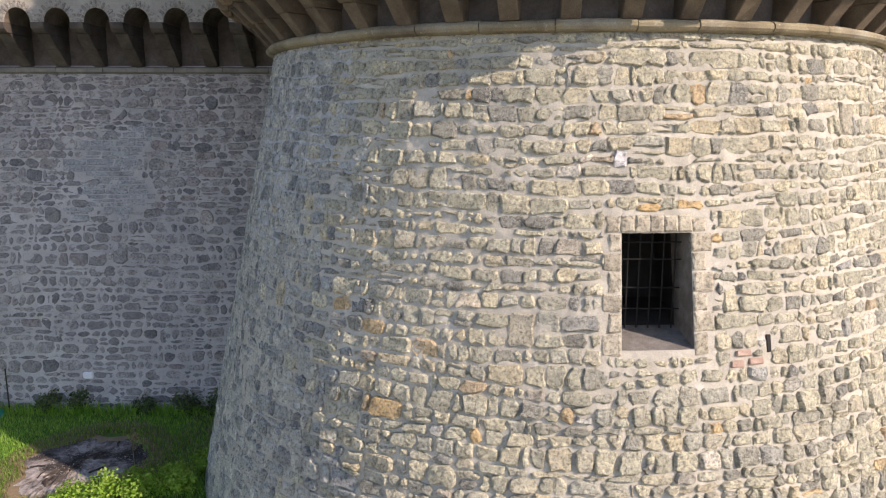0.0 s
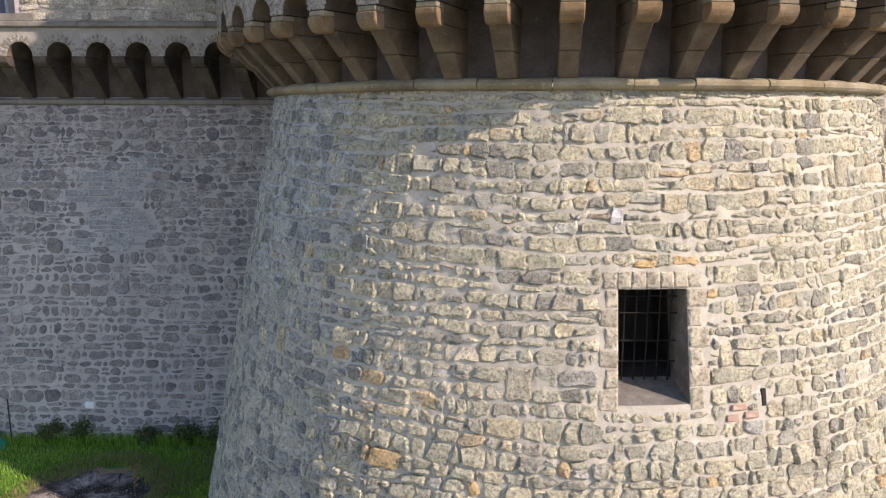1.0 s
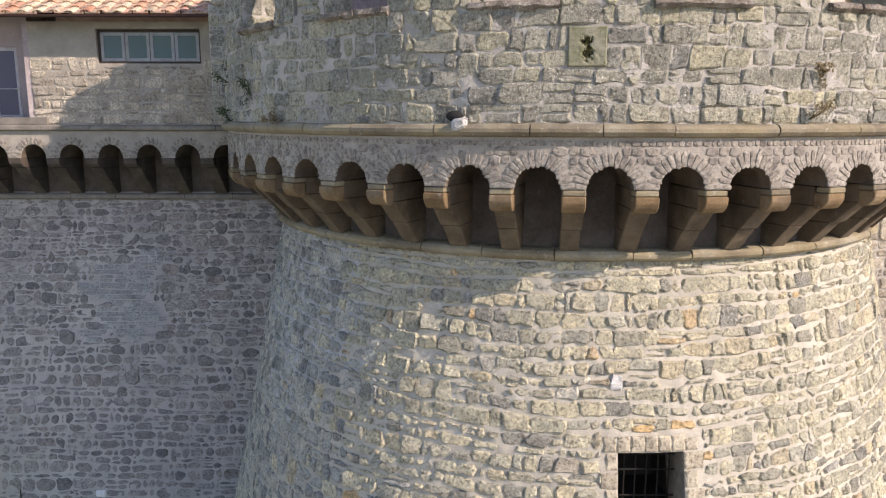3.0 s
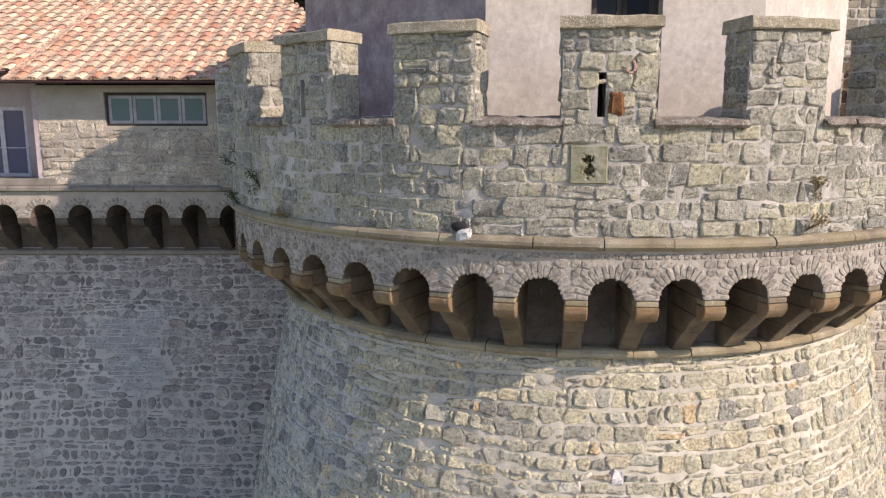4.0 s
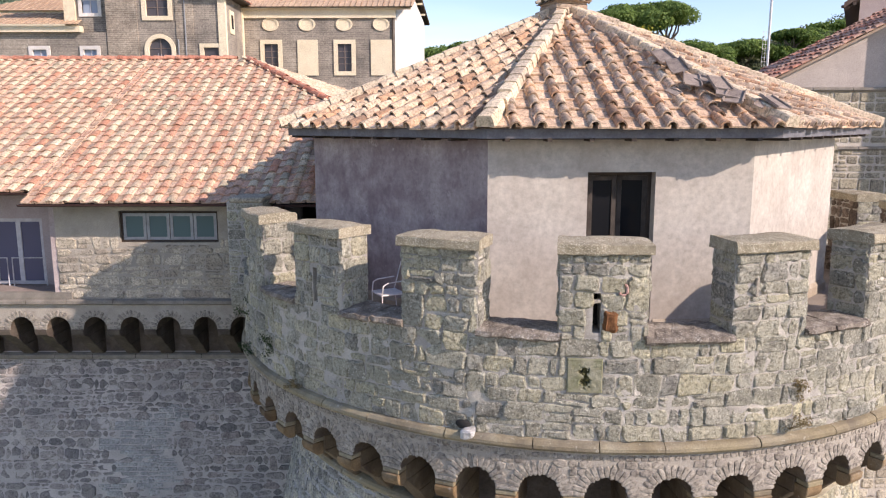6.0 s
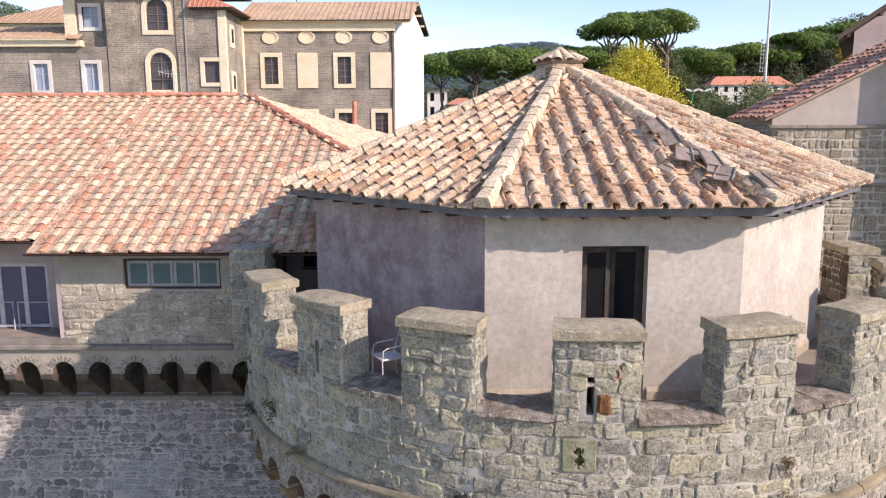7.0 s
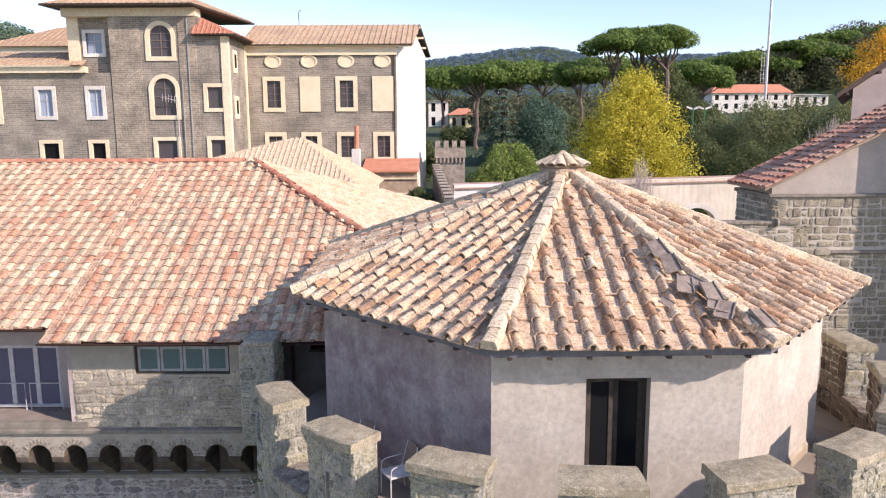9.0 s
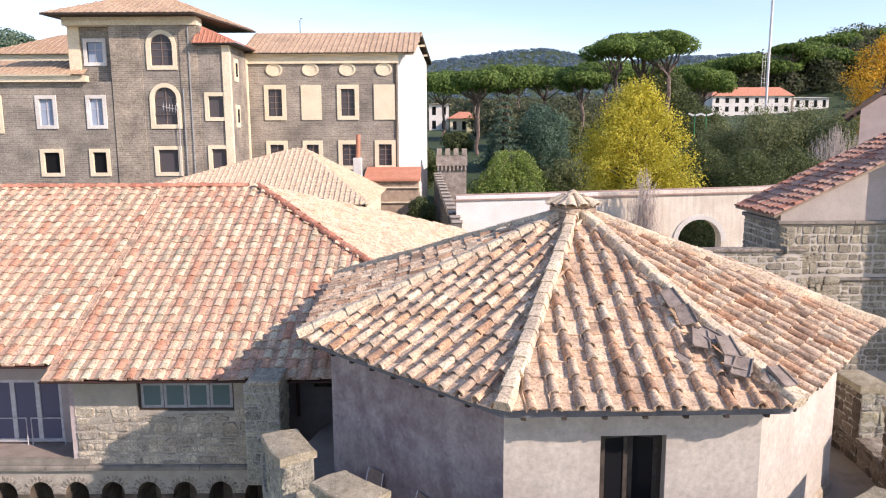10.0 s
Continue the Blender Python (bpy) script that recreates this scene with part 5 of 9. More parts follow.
def cover_mesh(name, r0, r1, length, material, thick=0.016, seg=7, rise=0.92):
    """A half-round tile, wider at its lower end (y = 0), arched over +z."""
    verts, faces = [], []
    k = seg + 1
    for y, r in ((0, r0), (length, r1)):
        for rr in (r, r - thick):
            verts += [(rr * math.cos(math.pi * i / seg), y, rr * math.sin(math.pi * i / seg) * rise) for i in range(k)]
    verts += verts[:2 * k]
    for i in range(seg):
        faces += [(i, i + 1, 2 * k + i + 1, 2 * k + i), (k + i, 3 * k + i, 3 * k + i + 1, k + i + 1)]
    lips = [(4 * k + i, 5 * k + i, 5 * k + i + 1, 4 * k + i + 1) for i in range(seg)] + [(4 * k, 2 * k, 3 * k, 5 * k), (4 * k + seg, 5 * k + seg, 3 * k + seg, 2 * k + seg)]
    faces += lips
    me = bpy.data.meshes.new(name)
    me.from_pydata(verts, [], faces)
    me.materials.append(material)
    me.polygons.foreach_set("use_smooth", [i < 2 * seg for i in range(len(faces))])
    return me, np.array(verts), faces


def pan_mesh(name, w0, w1, length, material, thick=0.018):
    """A flat pan tile with raised side lips."""
    prof = [(-0.5, thick + 0.03), (-0.43, thick + 0.03), (-0.41, thick), (0.41, thick), (0.43, thick + 0.03), (0.5, thick + 0.03), (0.5, 0.0), (-0.5, 0.0)]
    verts = [(x * w, y, z) for y, w in ((0, w0), (length, w1)) for x, z in prof]
    k = len(prof)
    faces = [(i, (i + 1) % k, (i + 1) % k + k, i + k) for i in range(k)] + [tuple(range(k))[::-1], tuple(range(k, 2 * k))]
    me = bpy.data.meshes.new(name)
    me.from_pydata(verts, [], faces)
    me.materials.append(material)
    return me, np.array(verts), faces


def inside(poly, x, y, margin=0.0):
    """How a point lies to a convex polygon that runs anticlockwise."""
    for (ax, ay), (bx, by) in zip(poly, poly[1:] + poly[:1]):
        ex, ey = bx - ax, by - ay
        if (ex * (y - ay) - ey * (x - ax)) / math.hypot(ex, ey) < margin:
            return False
    return True


def tile_slope(parent, corners, eave, cover, pan, seed, limit, first=lambda p: True, wear=1.0, gauge=GAUGE, step=STEP, tilt=0.05):
    """Lays pans and covers on a sloping face. corners: 3D, anticlockwise seen from above; eave: the indices of the eave's ends."""
    g = random.Random(seed)
    o, e = Vector(corners[eave[0]]), Vector(corners[eave[1]])
    u = (e - o).normalized()
    nrm = Vector((0, 0, 0))
    for i in range(1, len(corners) - 1):
        nrm += (Vector(corners[i]) - Vector(corners[0])).cross(Vector(corners[i + 1]) - Vector(corners[0]))
    nrm.normalize()
    if nrm.z < 0:
        nrm = -nrm
    v = nrm.cross(u)
    flat = [((Vector(c) - o).dot(u), (Vector(c) - o).dot(v)) for c in corners]
    area = sum(a[0] * b[1] - a[1] * b[0] for a, b in zip(flat, flat[1:] + flat[:1]))
    if area < 0:
        flat = flat[::-1]
    us, vs = [f[0] for f in flat], [f[1] for f in flat]
    basis = Matrix((u, v, nrm)).transposed().to_4x4()
    joined = {0: ([], [], 0), 1: ([], [], 0)}
    k = 0
    n = int((max(us) - min(us)) / gauge) + 2
    rows = int((max(vs) - min(vs)) / step) + 2
    for i in range(n):
        x = min(us) + (i + 0.5) * gauge
        wav = g.uniform(-0.015, 0.015)
        for j in range(-1, rows):
            y = min(vs) + j * step - 0.06 if j >= 0 else None
            if y is None:
                continue
            for kind, (me, local, f) in ((0, pan), (1, cover)):
                xx = x + (0 if kind == 0 else gauge / 2)
                if not inside(flat, xx, y + step * 0.5 + 0.06, -0.06 if kind == 0 else -0.03):
                    continue
                lift = 0.02 if kind == 0 else 0.05
                m = Matrix.Translation(o + u * (xx + wav + g.gauss(0, 0.006 * wear)) + v * (y + g.gauss(0, 0.012 * wear)) + nrm * (lift + g.gauss(0, 0.004 * wear))) @ basis @ Matrix.Rotation(g.gauss(0, 0.018 * wear), 4, "Z") @ Matrix.Rotation(-tilt + g.gauss(0, 0.008 * wear), 4, "X")
                if k < limit and first(m.translation):
                    ob = new("cover_tile" if kind else "pan_tile", me)
                    ob.parent, ob.matrix_basis = parent, m
                    k += 1
                else:
                    vs_, fs_, c = joined[kind]
                    a = np.array(m)
                    vs_.append(local @ a[:3, :3].T + a[:3, 3])
                    fs_ += [tuple(q + c for q in face) for face in f]
                    joined[kind] = (vs_, fs_, c + len(local))
    for kind, (me, _, _) in ((0, pan), (1, cover)):
        if joined[kind][0]:
            ob = tagged(raw("cover_tiling" if kind else "pan_tiling", np.concatenate(joined[kind][0]), joined[kind][1], me.materials[0], parent), kind="stuff")
            if kind:
                ob.data.polygons.foreach_set("use_smooth", [i % len(cover[2]) < len(cover[2]) - 2 - (len(cover[2]) - 2) // 3 for i in range(len(ob.data.polygons))])
    return k


def ridge_row(parent, p, q, mesh, seed, step=0.36, lift=0.06, name="ridge_tile", wear=1.0):
    """A row of half-round tiles down a hip or along a ridge, from q (high) to p (low)."""
    g = random.Random(seed)
    p, q = Vector(p), Vector(q)
    v = (q - p).normalized()
    u = v.cross(Vector((0, 0, 1))).normalized()
    nrm = u.cross(v)
    basis = Matrix((u, v, nrm)).transposed().to_4x4()
    n = int((q - p).length / step)
    for i in range(n):
        m = Matrix.Translation(p + v * (i * step - 0.05 + g.gauss(0, 0.01 * wear)) + nrm * (lift + g.gauss(0, 0.006)) + u * g.gauss(0, 0.008 * wear)) @ basis @ Matrix.Rotation(g.gauss(0, 0.03 * wear), 4, "Z") @ Matrix.Rotation(-0.04, 4, "X")
        ob = new(name, mesh[0])
        ob.parent, ob.matrix_basis = parent, m


OLD_COVER = cover_mesh("cover_tile", 0.09, 0.07, TILE_L, tile_old, 0.022, 7, 1.2)
OLD_PAN = pan_mesh("pan_tile", 0.31, 0.28, TILE_L, tile_pan, 0.028)
LOOSE = pan_mesh("loose_tile", 0.32, 0.28, TILE_L, slipped_tile)


def slab_mesh(name, w0, w1, length, thick, material):
    """A flat hip slab with slanted, slightly uneven flanks: wide at its lower end, with a shallow crown."""
    verts = []
    for y, w, d in ((0.0, w0, 0.0), (length * 0.5, (w0 + w1) / 2, 0.006), (length, w1, -0.012)):
        verts += [(-w * 0.62, y, -0.12), (-w * 0.5, y, d + thick * 0.45), (-w * 0.4, y, d + thick * 0.9), (0, y, d + thick), (w * 0.41, y, d + thick * 0.88), (w * 0.5, y, d + thick * 0.4), (w * 0.62, y, -0.12)]
    faces = [tuple(range(7)), tuple(range(20, 13, -1))]
    for j in range(2):
        faces += [(7 * j + i, 7 * j + 7 + i, 7 * j + 8 + i, 7 * j + 1 + i) for i in range(6)]
    me = bpy.data.meshes.new(name)
    me.from_pydata(verts, [], faces)
    me.materials.append(material)
    return (me,)


HIP_SLAB = slab_mesh("hip_tile", 0.235, 0.2, 0.44, 0.05, tile_pale)
RED_COVER = cover_mesh("cover_tile", 0.116, 0.1, TILE_L, tile_red, 0.03, 6, 0.45)
RED_PAN = pan_mesh("pan_tile", 0.32, 0.3, TILE_L, tile_red_pan, 0.03)
PALE_COVER = cover_mesh("cover_tile", 0.14, 0.118, TILE_L, tile_sunny, 0.03, 6, 0.5)
PALE_PAN = pan_mesh("pan_tile", 0.3, 0.28, TILE_L, tile_sunny)
RED_RIDGE = cover_mesh("ridge_tile", 0.14, 0.12, 0.46, tile_ridge_red, 0.02)

# ---- the eight-sided house on the tower ----
WALLS = [(0.53, 11.87), (4.67, 12.02), (7.55, 15.18), (8.3, 21.2), (-2.72, 21.2), (-2.72, 15.35)]
EAVES = [(0.48, 11.32), (4.87, 11.42), (8.78, 15.95), (8.8, 21.8), (-3.42, 21.8), (-3.3, 15.35)]
APEX = (2.45, 16.66, 12.86)
Z_EAVE, Z_TOP = 10.45, 10.3
FASCIA = [tuple(e + (w - e) * 0.13 for e, w in zip(ev, wl)) for ev, wl in zip(EAVES, WALLS)]
house = empty("tower_house", "many-sided plastered house with a hipped tile roof on the tower", "house")
DOOR = (2.08 - 0.53, 3.14 - 0.53, Z_FLOOR + 0.05, 9.78)
nW = len(WALLS)
for i in range(nW):
    p, q = Vector(WALLS[i]), Vector(WALLS[(i + 1) % nW])
    e = (q - p).normalized() * 0.0
    panel("wall", tuple(p), tuple(q), Z_FLOOR - 0.02, Z_TOP, 0.3, [DOOR] if i == 0 else [], stained_shade_mauve if i == 5 else plaster, house)
# worn base course
for i in (0, 5, 1):
    p, q = Vector((*WALLS[i], 0)), Vector((*WALLS[(i + 1) % nW], 0))
    u = (q - p).normalized()
    nn = Vector((u.y, -u.x, 0))
    L = (q - p).length
    for s0, s1 in (((0, DOOR[0] - 0.05), (DOOR[1] + 0.05, L)) if i == 0 else ((0, L),)):
        a, b = p + u * s0, p + u * s1
        vs = []
        for w in (a, b):
            vs += [w + nn * 0.05 + Vector((0, 0, Z_FLOOR)), w + nn * 0.05 + Vector((0, 0, Z_FLOOR + 0.17)), w + nn * 0.004 + Vector((0, 0, Z_FLOOR + 0.24)), w + nn * 0.004 + Vector((0, 0, Z_FLOOR))]
        raw("plinth", vs, [(0, 4, 5, 1), (1, 5, 6, 2), (0, 1, 2, 3), (4, 7, 6, 5)], plinth_plaster, house)
raw("inside_room", [(x, y, z) for z in (Z_FLOOR + 0.03, Z_TOP - 0.02) for x, y in [(0.9, 12.25), (4.4, 12.36), (7.05, 15.35), (7.9, 20.8), (-2.3, 20.8), (-2.3, 15.5)]], [tuple(range(6)), tuple(range(6, 12))], unlit_dark, house)
# soffit, fascia board and rafter ends
raw("soffit", [(x, y, Z_EAVE - 0.13) for x, y in FASCIA] + [(x, y, Z_TOP - 0.02) for x, y in WALLS], [(i, (i + 1) % nW, (i + 1) % nW + nW, i + nW) for i in range(nW)], dark_wood, house)
for i in range(nW):
    p, q = Vector((*FASCIA[i], 0)), Vector((*FASCIA[(i + 1) % nW], 0))
    u = (q - p).normalized()
    nn = Vector((u.y, -u.x, 0))
    vs = [w + nn * d + Vector((0, 0, z)) for w in (p, q) for d, z in ((-0.04, Z_EAVE - 0.145), (0.0, Z_EAVE - 0.145), (0.0, Z_EAVE + 0.045), (-0.04, Z_EAVE + 0.045))]
    raw("fascia", vs, [(0, 1, 5, 4), (1, 2, 6, 5), (2, 3, 7, 6), (0, 3, 2, 1), (4, 5, 6, 7)], fascia_paint, house)
    L = (q - p).length
    for k in range(int(L / 0.62)):
        s = 0.3 + k * 0.62
        if s > L - 0.2:
            break
        bm = bmesh.new()
        block(bm, -0.035, 0.035, -0.012, 0.4, Z_EAVE - 0.19, Z_EAVE - 0.14)
        ob = part("rafter_end", bm, dark_wood, house)
        ob.matrix_basis = Matrix.Translation(p + u * s) @ Matrix((u, -nn, Vector((0, 0, 1)))).transposed().to_4x4()
roof = raw("roof", [(x, y, Z_EAVE) for x, y in EAVES] + [APEX], [(i, (i + 1) % nW, nW) for i in range(nW)], roof_bed, house)
left = 300
for i in (0, 1, 5, 4, 2):
    a, b = (*EAVES[i], Z_EAVE), (*EAVES[(i + 1) % nW], Z_EAVE)
    left -= tile_slope(roof, [a, b, APEX], (0, 1), OLD_COVER, OLD_PAN, 70 + i, {0: 190, 1: 70, 5: 40}.get(i, 0), wear=1.7, gauge=0.385, tilt=0.075)
for i in range(nW):
    if i in (0, 1, 2, 5, 4):
        ridge_row(roof, (*EAVES[i], Z_EAVE + 0.02), APEX, HIP_SLAB, 80 + i, lift=0.14, name="hip_tile", wear=0.8)
# tile-capped little chimney at the top
vent = empty("roof_vent", "low square vent with a little tiled cap on the roof's peak", "chimney")
bm = bmesh.new()
for k in range(6):
    block(bm, -0.4 + 0.008 * k, 0.4 - 0.008 * k, -0.4 + 0.008 * k, 0.4 - 0.008 * k, 12.46 + 0.1 * k, 12.552 + 0.1 * k, 0.01, Matrix.Translation((APEX[0] - 0.07, APEX[1], 0)) @ Matrix.Rotation(0.35, 4, "Z"))
part("brick_base", bm, vent_brick, vent)
mr = Matrix.Translation((APEX[0] - 0.07, APEX[1], 13.005)) @ Matrix.Rotation(0.35, 4, "Z") @ Matrix.Scale(0.79, 4)
raw("cap_bed", [mr @ Vector(p) for p in ((-0.55, -0.55, 0), (0.55, -0.55, 0), (0.55, 0.55, 0), (-0.55, 0.55, 0), (0, 0, 0.32))], [(3, 2, 1, 0), (0, 1, 4), (1, 2, 4), (2, 3, 4), (3, 0, 4)], roof_bed, vent)
VENT_TILE = cover_mesh("cap_tile", 0.17, 0.09, 0.62, tile_pale, 0.03, 4, 0.5)
g = random.Random(77)
for s in range(4):
    for d in (-0.38, 0.0, 0.38):
        m = mr @ Matrix.Rotation(s * math.pi / 2, 4, "Z") @ Matrix.Translation((d, -0.6, 0.015)) @ Matrix.Rotation(0.53, 4, "X") @ Matrix.Rotation(d * 1.05 + g.gauss(0, 0.04), 4, "Z") @ Matrix.Diagonal((1, 1 - 0.35 * abs(d), 1, 1))
        ob = new("cap_tile", VENT_TILE[0])
        ob.parent, ob.matrix_basis = vent, m
bm = bmesh.new()
bmesh.ops.create_icosphere(bm, subdivisions=2, radius=0.11, matrix=mr @ Matrix.Translation((0, 0, 0.35)) @ Matrix.Diagonal((1, 1, 0.55, 1)))
part("cap_knob", bm, tile_pale, vent)
# slipped and broken tiles beside a hip
g = random.Random(90)
fn = (Vector((*EAVES[1], Z_EAVE)) - Vector((*EAVES[0], Z_EAVE))).cross(Vector(APEX) - Vector((*EAVES[0], Z_EAVE))).normalized()
up_slope = fn.cross(Vector((1, 0, 0))).normalized()
for k, (x, y, turn, lean) in enumerate(((3.66, 13.61, 14, 0.22), (3.74, 13.16, 6, 0.3), (3.76, 12.62, -12, 0.1), (4.1, 12.75, 34, -0.16), (4.2, 12.42, 8, 0.34), (4.16, 12.02, -28, 0.2), (4.42, 12.2, 72, 0.12), (4.86, 11.82, 20, 0.16), (4.5, 11.9, -40, 0.08), (3.45, 12.3, 38, 0.05))):
    z = Z_EAVE - (fn.x * (x - EAVES[0][0]) + fn.y * (y - EAVES[0][1])) / fn.z
    across = up_slope.cross(fn).normalized()
    m = Matrix.Translation(Vector((x, y, z)) + fn * 0.19 - up_slope * 0.2) @ Matrix((across, up_slope, fn)).transposed().to_4x4() @ Matrix.Rotation(radians(turn), 4, "Z") @ Matrix.Rotation(lean * 0.5, 4, "X") @ Matrix.Rotation(g.uniform(-0.3, 0.3), 4, "Y") @ Matrix.Scale(0.95 if k < 8 else 0.5, 4)
    ob = new("loose_tile", LOOSE[0])
    ob.matrix_basis = m
    tagged(ob, "slipped grey weathered roof tile lying loose beside the hip", "roof tile", "loose tiles on the roof")
# the tall glazed door
door = empty("balcony_door", "tall dark-framed glazed double door standing partly open", "door", kind="structure")
mD = Matrix.Translation((0.53, 11.87, 0)) @ Matrix.Rotation(math.atan2(0.15, 4.14), 4, "Z")
x0, x1, z0, z1 = DOOR
bm = bmesh.new()
frame_boxes(bm, x0 + 0.003, x1 - 0.003, z0, z1 - 0.003, 0.2, 0.06, 0.07)
ob = part("door_frame", bm, dark_wood, door)
ob.matrix_basis = mD
for hinge, sign, turn in ((x0 + 0.06, 1, -8), (x1 - 0.06, -1, -14)):
    w = (x1 - x0 - 0.12) / 2
    bm = bmesh.new()
    frame_boxes(bm, 0, w, z0 + 0.06, z1 - 0.07, 0, 0.075, 0.045)
    block(bm, 0.075, w - 0.075, 0.004, 0.04, z0 + 0.66, z0 + 0.74)
    leaf = part("leaf", bm, door_wood, door)
    leaf.matrix_basis = mD @ Matrix.Translation((hinge, 0.22, 0)) @ Matrix.Diagonal((sign, 1, 1, 1)) @ Matrix.Rotation(radians(-turn * 1.0), 4, "Z") if sign > 0 else mD @ Matrix.Translation((hinge, 0.22, 0)) @ Matrix.Diagonal((-1, 1, 1, 1)) @ Matrix.Rotation(radians(-turn), 4, "Z")
    bm = bmesh.new()
    block(bm, 0.076, w - 0.076, 0.018, 0.024, z0 + 0.13, z1 - 0.14)
    part("pane", bm, window_glass, leaf)

# chairs on the terrace


def chair(at, turn):
    c = empty("garden_chair", "white metal garden chair on the terrace by the house", "chair", "terrace chairs")
    for sx in (-0.22, 0.22):
        bm = bmesh.new()
        tube(bm, [(sx, -0.22, 0), (sx, -0.22, 0.44), (sx, -0.2, 0.6), (sx, -0.12, 0.64), (sx, 0.2, 0.66)], 0.012)
        part("front_leg", bm, white_metal, c)
        bm = bmesh.new()
        tube(bm, [(sx, 0.26, 0), (sx, 0.2, 0.44), (sx * 0.95, 0.26, 0.66), (sx * 0.9, 0.33, 0.92)], 0.012)
        part("back_leg", bm, white_metal, c)
    bm = bmesh.new()
    block(bm, -0.23, 0.23, -0.24, 0.22, 0.42, 0.45, 0.012)
    part("seat", bm, white_metal, c)
    bm = bmesh.new()
    vs = []
    for zz, yy, ww in ((0.52, 0.235, 0.2), (0.72, 0.285, 0.2), (0.86, 0.32, 0.18), (0.93, 0.335, 0.12)):
        vs.append([bm.verts.new((x, yy + d, zz)) for x, d in ((-ww, 0), (ww, 0), (ww, 0.015), (-ww, 0.015))])
    for r, s in zip(vs, vs[1:]):
        for k in range(4):
            bm.faces.new((r[k], r[(k + 1) % 4], s[(k + 1) % 4], s[k]))
    bm.faces.new(vs[0][::-1]), bm.faces.new(vs[-1])
    part("backrest", bm, chair_mesh, c)
    c.matrix_basis = Matrix.Translation(at) @ Matrix.Rotation(radians(turn), 4, "Z")


chair((-1.1, 13.05, Z_FLOOR), -62)
chair((-1.95, 13.95, Z_FLOOR), -40)

# ---- curtain wall ----
Z_C = 4.32
curtain = empty("wall_curtain", "battered curtain wall of grey rubble in shadow", kind="structure")


def curtain_y(z):
    return 18.13 + 0.198 * (z + 3.04)


raw("wall_face", [(-32, curtain_y(GROUND), GROUND - 0.1), (0, curtain_y(GROUND), GROUND - 0.1), (0, curtain_y(Z_C + 0.2), Z_C + 0.2), (-32, curtain_y(Z_C + 0.2), Z_C + 0.2), (-32, 21.5, GROUND - 0.1), (0, 21.5, GROUND - 0.1), (0, 21.5, Z_C + 0.2), (-32, 21.5, Z_C + 0.2)], [(0, 1, 2, 3), (5, 4, 7, 6), (3, 2, 6, 7), (4, 0, 3, 7)], curtain_mortar, curtain)
place_c = on_plane((0, curtain_y(0)), (1, 0), 0.198, 0.0)


def in_patch(q):
    """The pale mended patch of thin flat stones."""
    u, v = sum(p[0] for p in q) / 4, sum(p[1] for p in q) / 4
    wob = 0.28 * math.sin(v * 5.1) + 0.2 * math.sin(v * 11.0 + 1)
    return -8.95 + wob < u < -7.35 + 0.3 * math.sin(v * 4.3 + 2) and 0.85 + 0.2 * math.sin(u * 5) < v < 2.95 + 0.15 * math.sin(u * 4)


def curtain_joint(u, v):
    k = max(0.0, min(1.0, (1.8 - v) / 1.5))
    return (0.003 + 0.006 * k, 0.012 + 0.014 * k)


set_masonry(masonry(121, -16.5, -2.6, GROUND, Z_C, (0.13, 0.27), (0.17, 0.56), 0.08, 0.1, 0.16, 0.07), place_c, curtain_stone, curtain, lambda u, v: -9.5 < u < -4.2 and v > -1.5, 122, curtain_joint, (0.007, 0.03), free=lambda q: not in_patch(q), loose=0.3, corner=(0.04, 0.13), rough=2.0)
set_masonry(masonry(123, -9.4, -6.9, 0.5, 3.2, (0.07, 0.16), (0.24, 0.7), 0.03, 0.0, 0.1), place_c, patch_stone, curtain, lambda u, v: True, 124, (0.004, 0.012), (0.012, 0.026), free=in_patch, loose=0.1, corner=(0.01, 0.04), rough=1.2)
rough_face("mortar_face", place_c, span(-16.5, -2.6, 0.06), span(GROUND, Z_C, 0.06), 0.012, curtain_mortar, curtain, seed=8.0)
bm = bmesh.new()
block(bm, -8.86, -8.6, curtain_y(-3.05) - 0.05, curtain_y(-3.05) + 0.1, -3.13, -2.95, 0.03)
part("white_stone", bm, white_stone, curtain, "small whitish stone")
# moulding, corbels and arches of the curtain
cm = empty("curtain_machicolation", "row of small stone corbels and arches on the curtain wall", "machicolation", kind="structure")


def straight(name, profile, x0, x1, material, parent):
    k = len(profile)
    return raw(name, [(x, y, z) for x in (x0, x1) for y, z in profile], [(i, (i + 1) % k, (i + 1) % k + k, i + k) for i in range(k)] + [tuple(range(k))[::-1], tuple(range(k, 2 * k))], material, parent)


g = random.Random(131)
x = -17.0
while x < -3.6:
    w = g.uniform(0.8, 1.4)
    straight("moulding_stone", [(19.75, Z_C + 0.0)] + [(19.58 - 0.1 * math.cos(radians(t)), Z_C + 0.09 + 0.085 * math.sin(radians(t))) for t in (-80, -30, 30, 80)] + [(19.75, Z_C + 0.19)], x + 0.008, x + w - 0.008, grey_block, cm)
    straight("string_stone", [(18.7, 6.08)] + [(18.48 - 0.1 * math.cos(radians(t)), 6.155 + 0.075 * math.sin(radians(t))) for t in (-80, -30, 30, 80)] + [(18.7, 6.235)], x + 0.008, x + w - 0.008, grey_block, cm)
    x += w
ARX = [-6.14 - 0.9225 * i for i in range(-2, 12)]
YF, ZS, RR = 18.5, 5.44, 0.3
verts, faces, cols = [], [], []
for xm in ARX[::-1]:
    cols.append((xm - 0.461, ZS))
    for t in range(180, -1, -15):
        cols.append((xm + RR * math.cos(radians(t)), ZS + RR * math.sin(radians(t)) * 1.1))
cols.append((ARX[0] + 0.461, ZS))
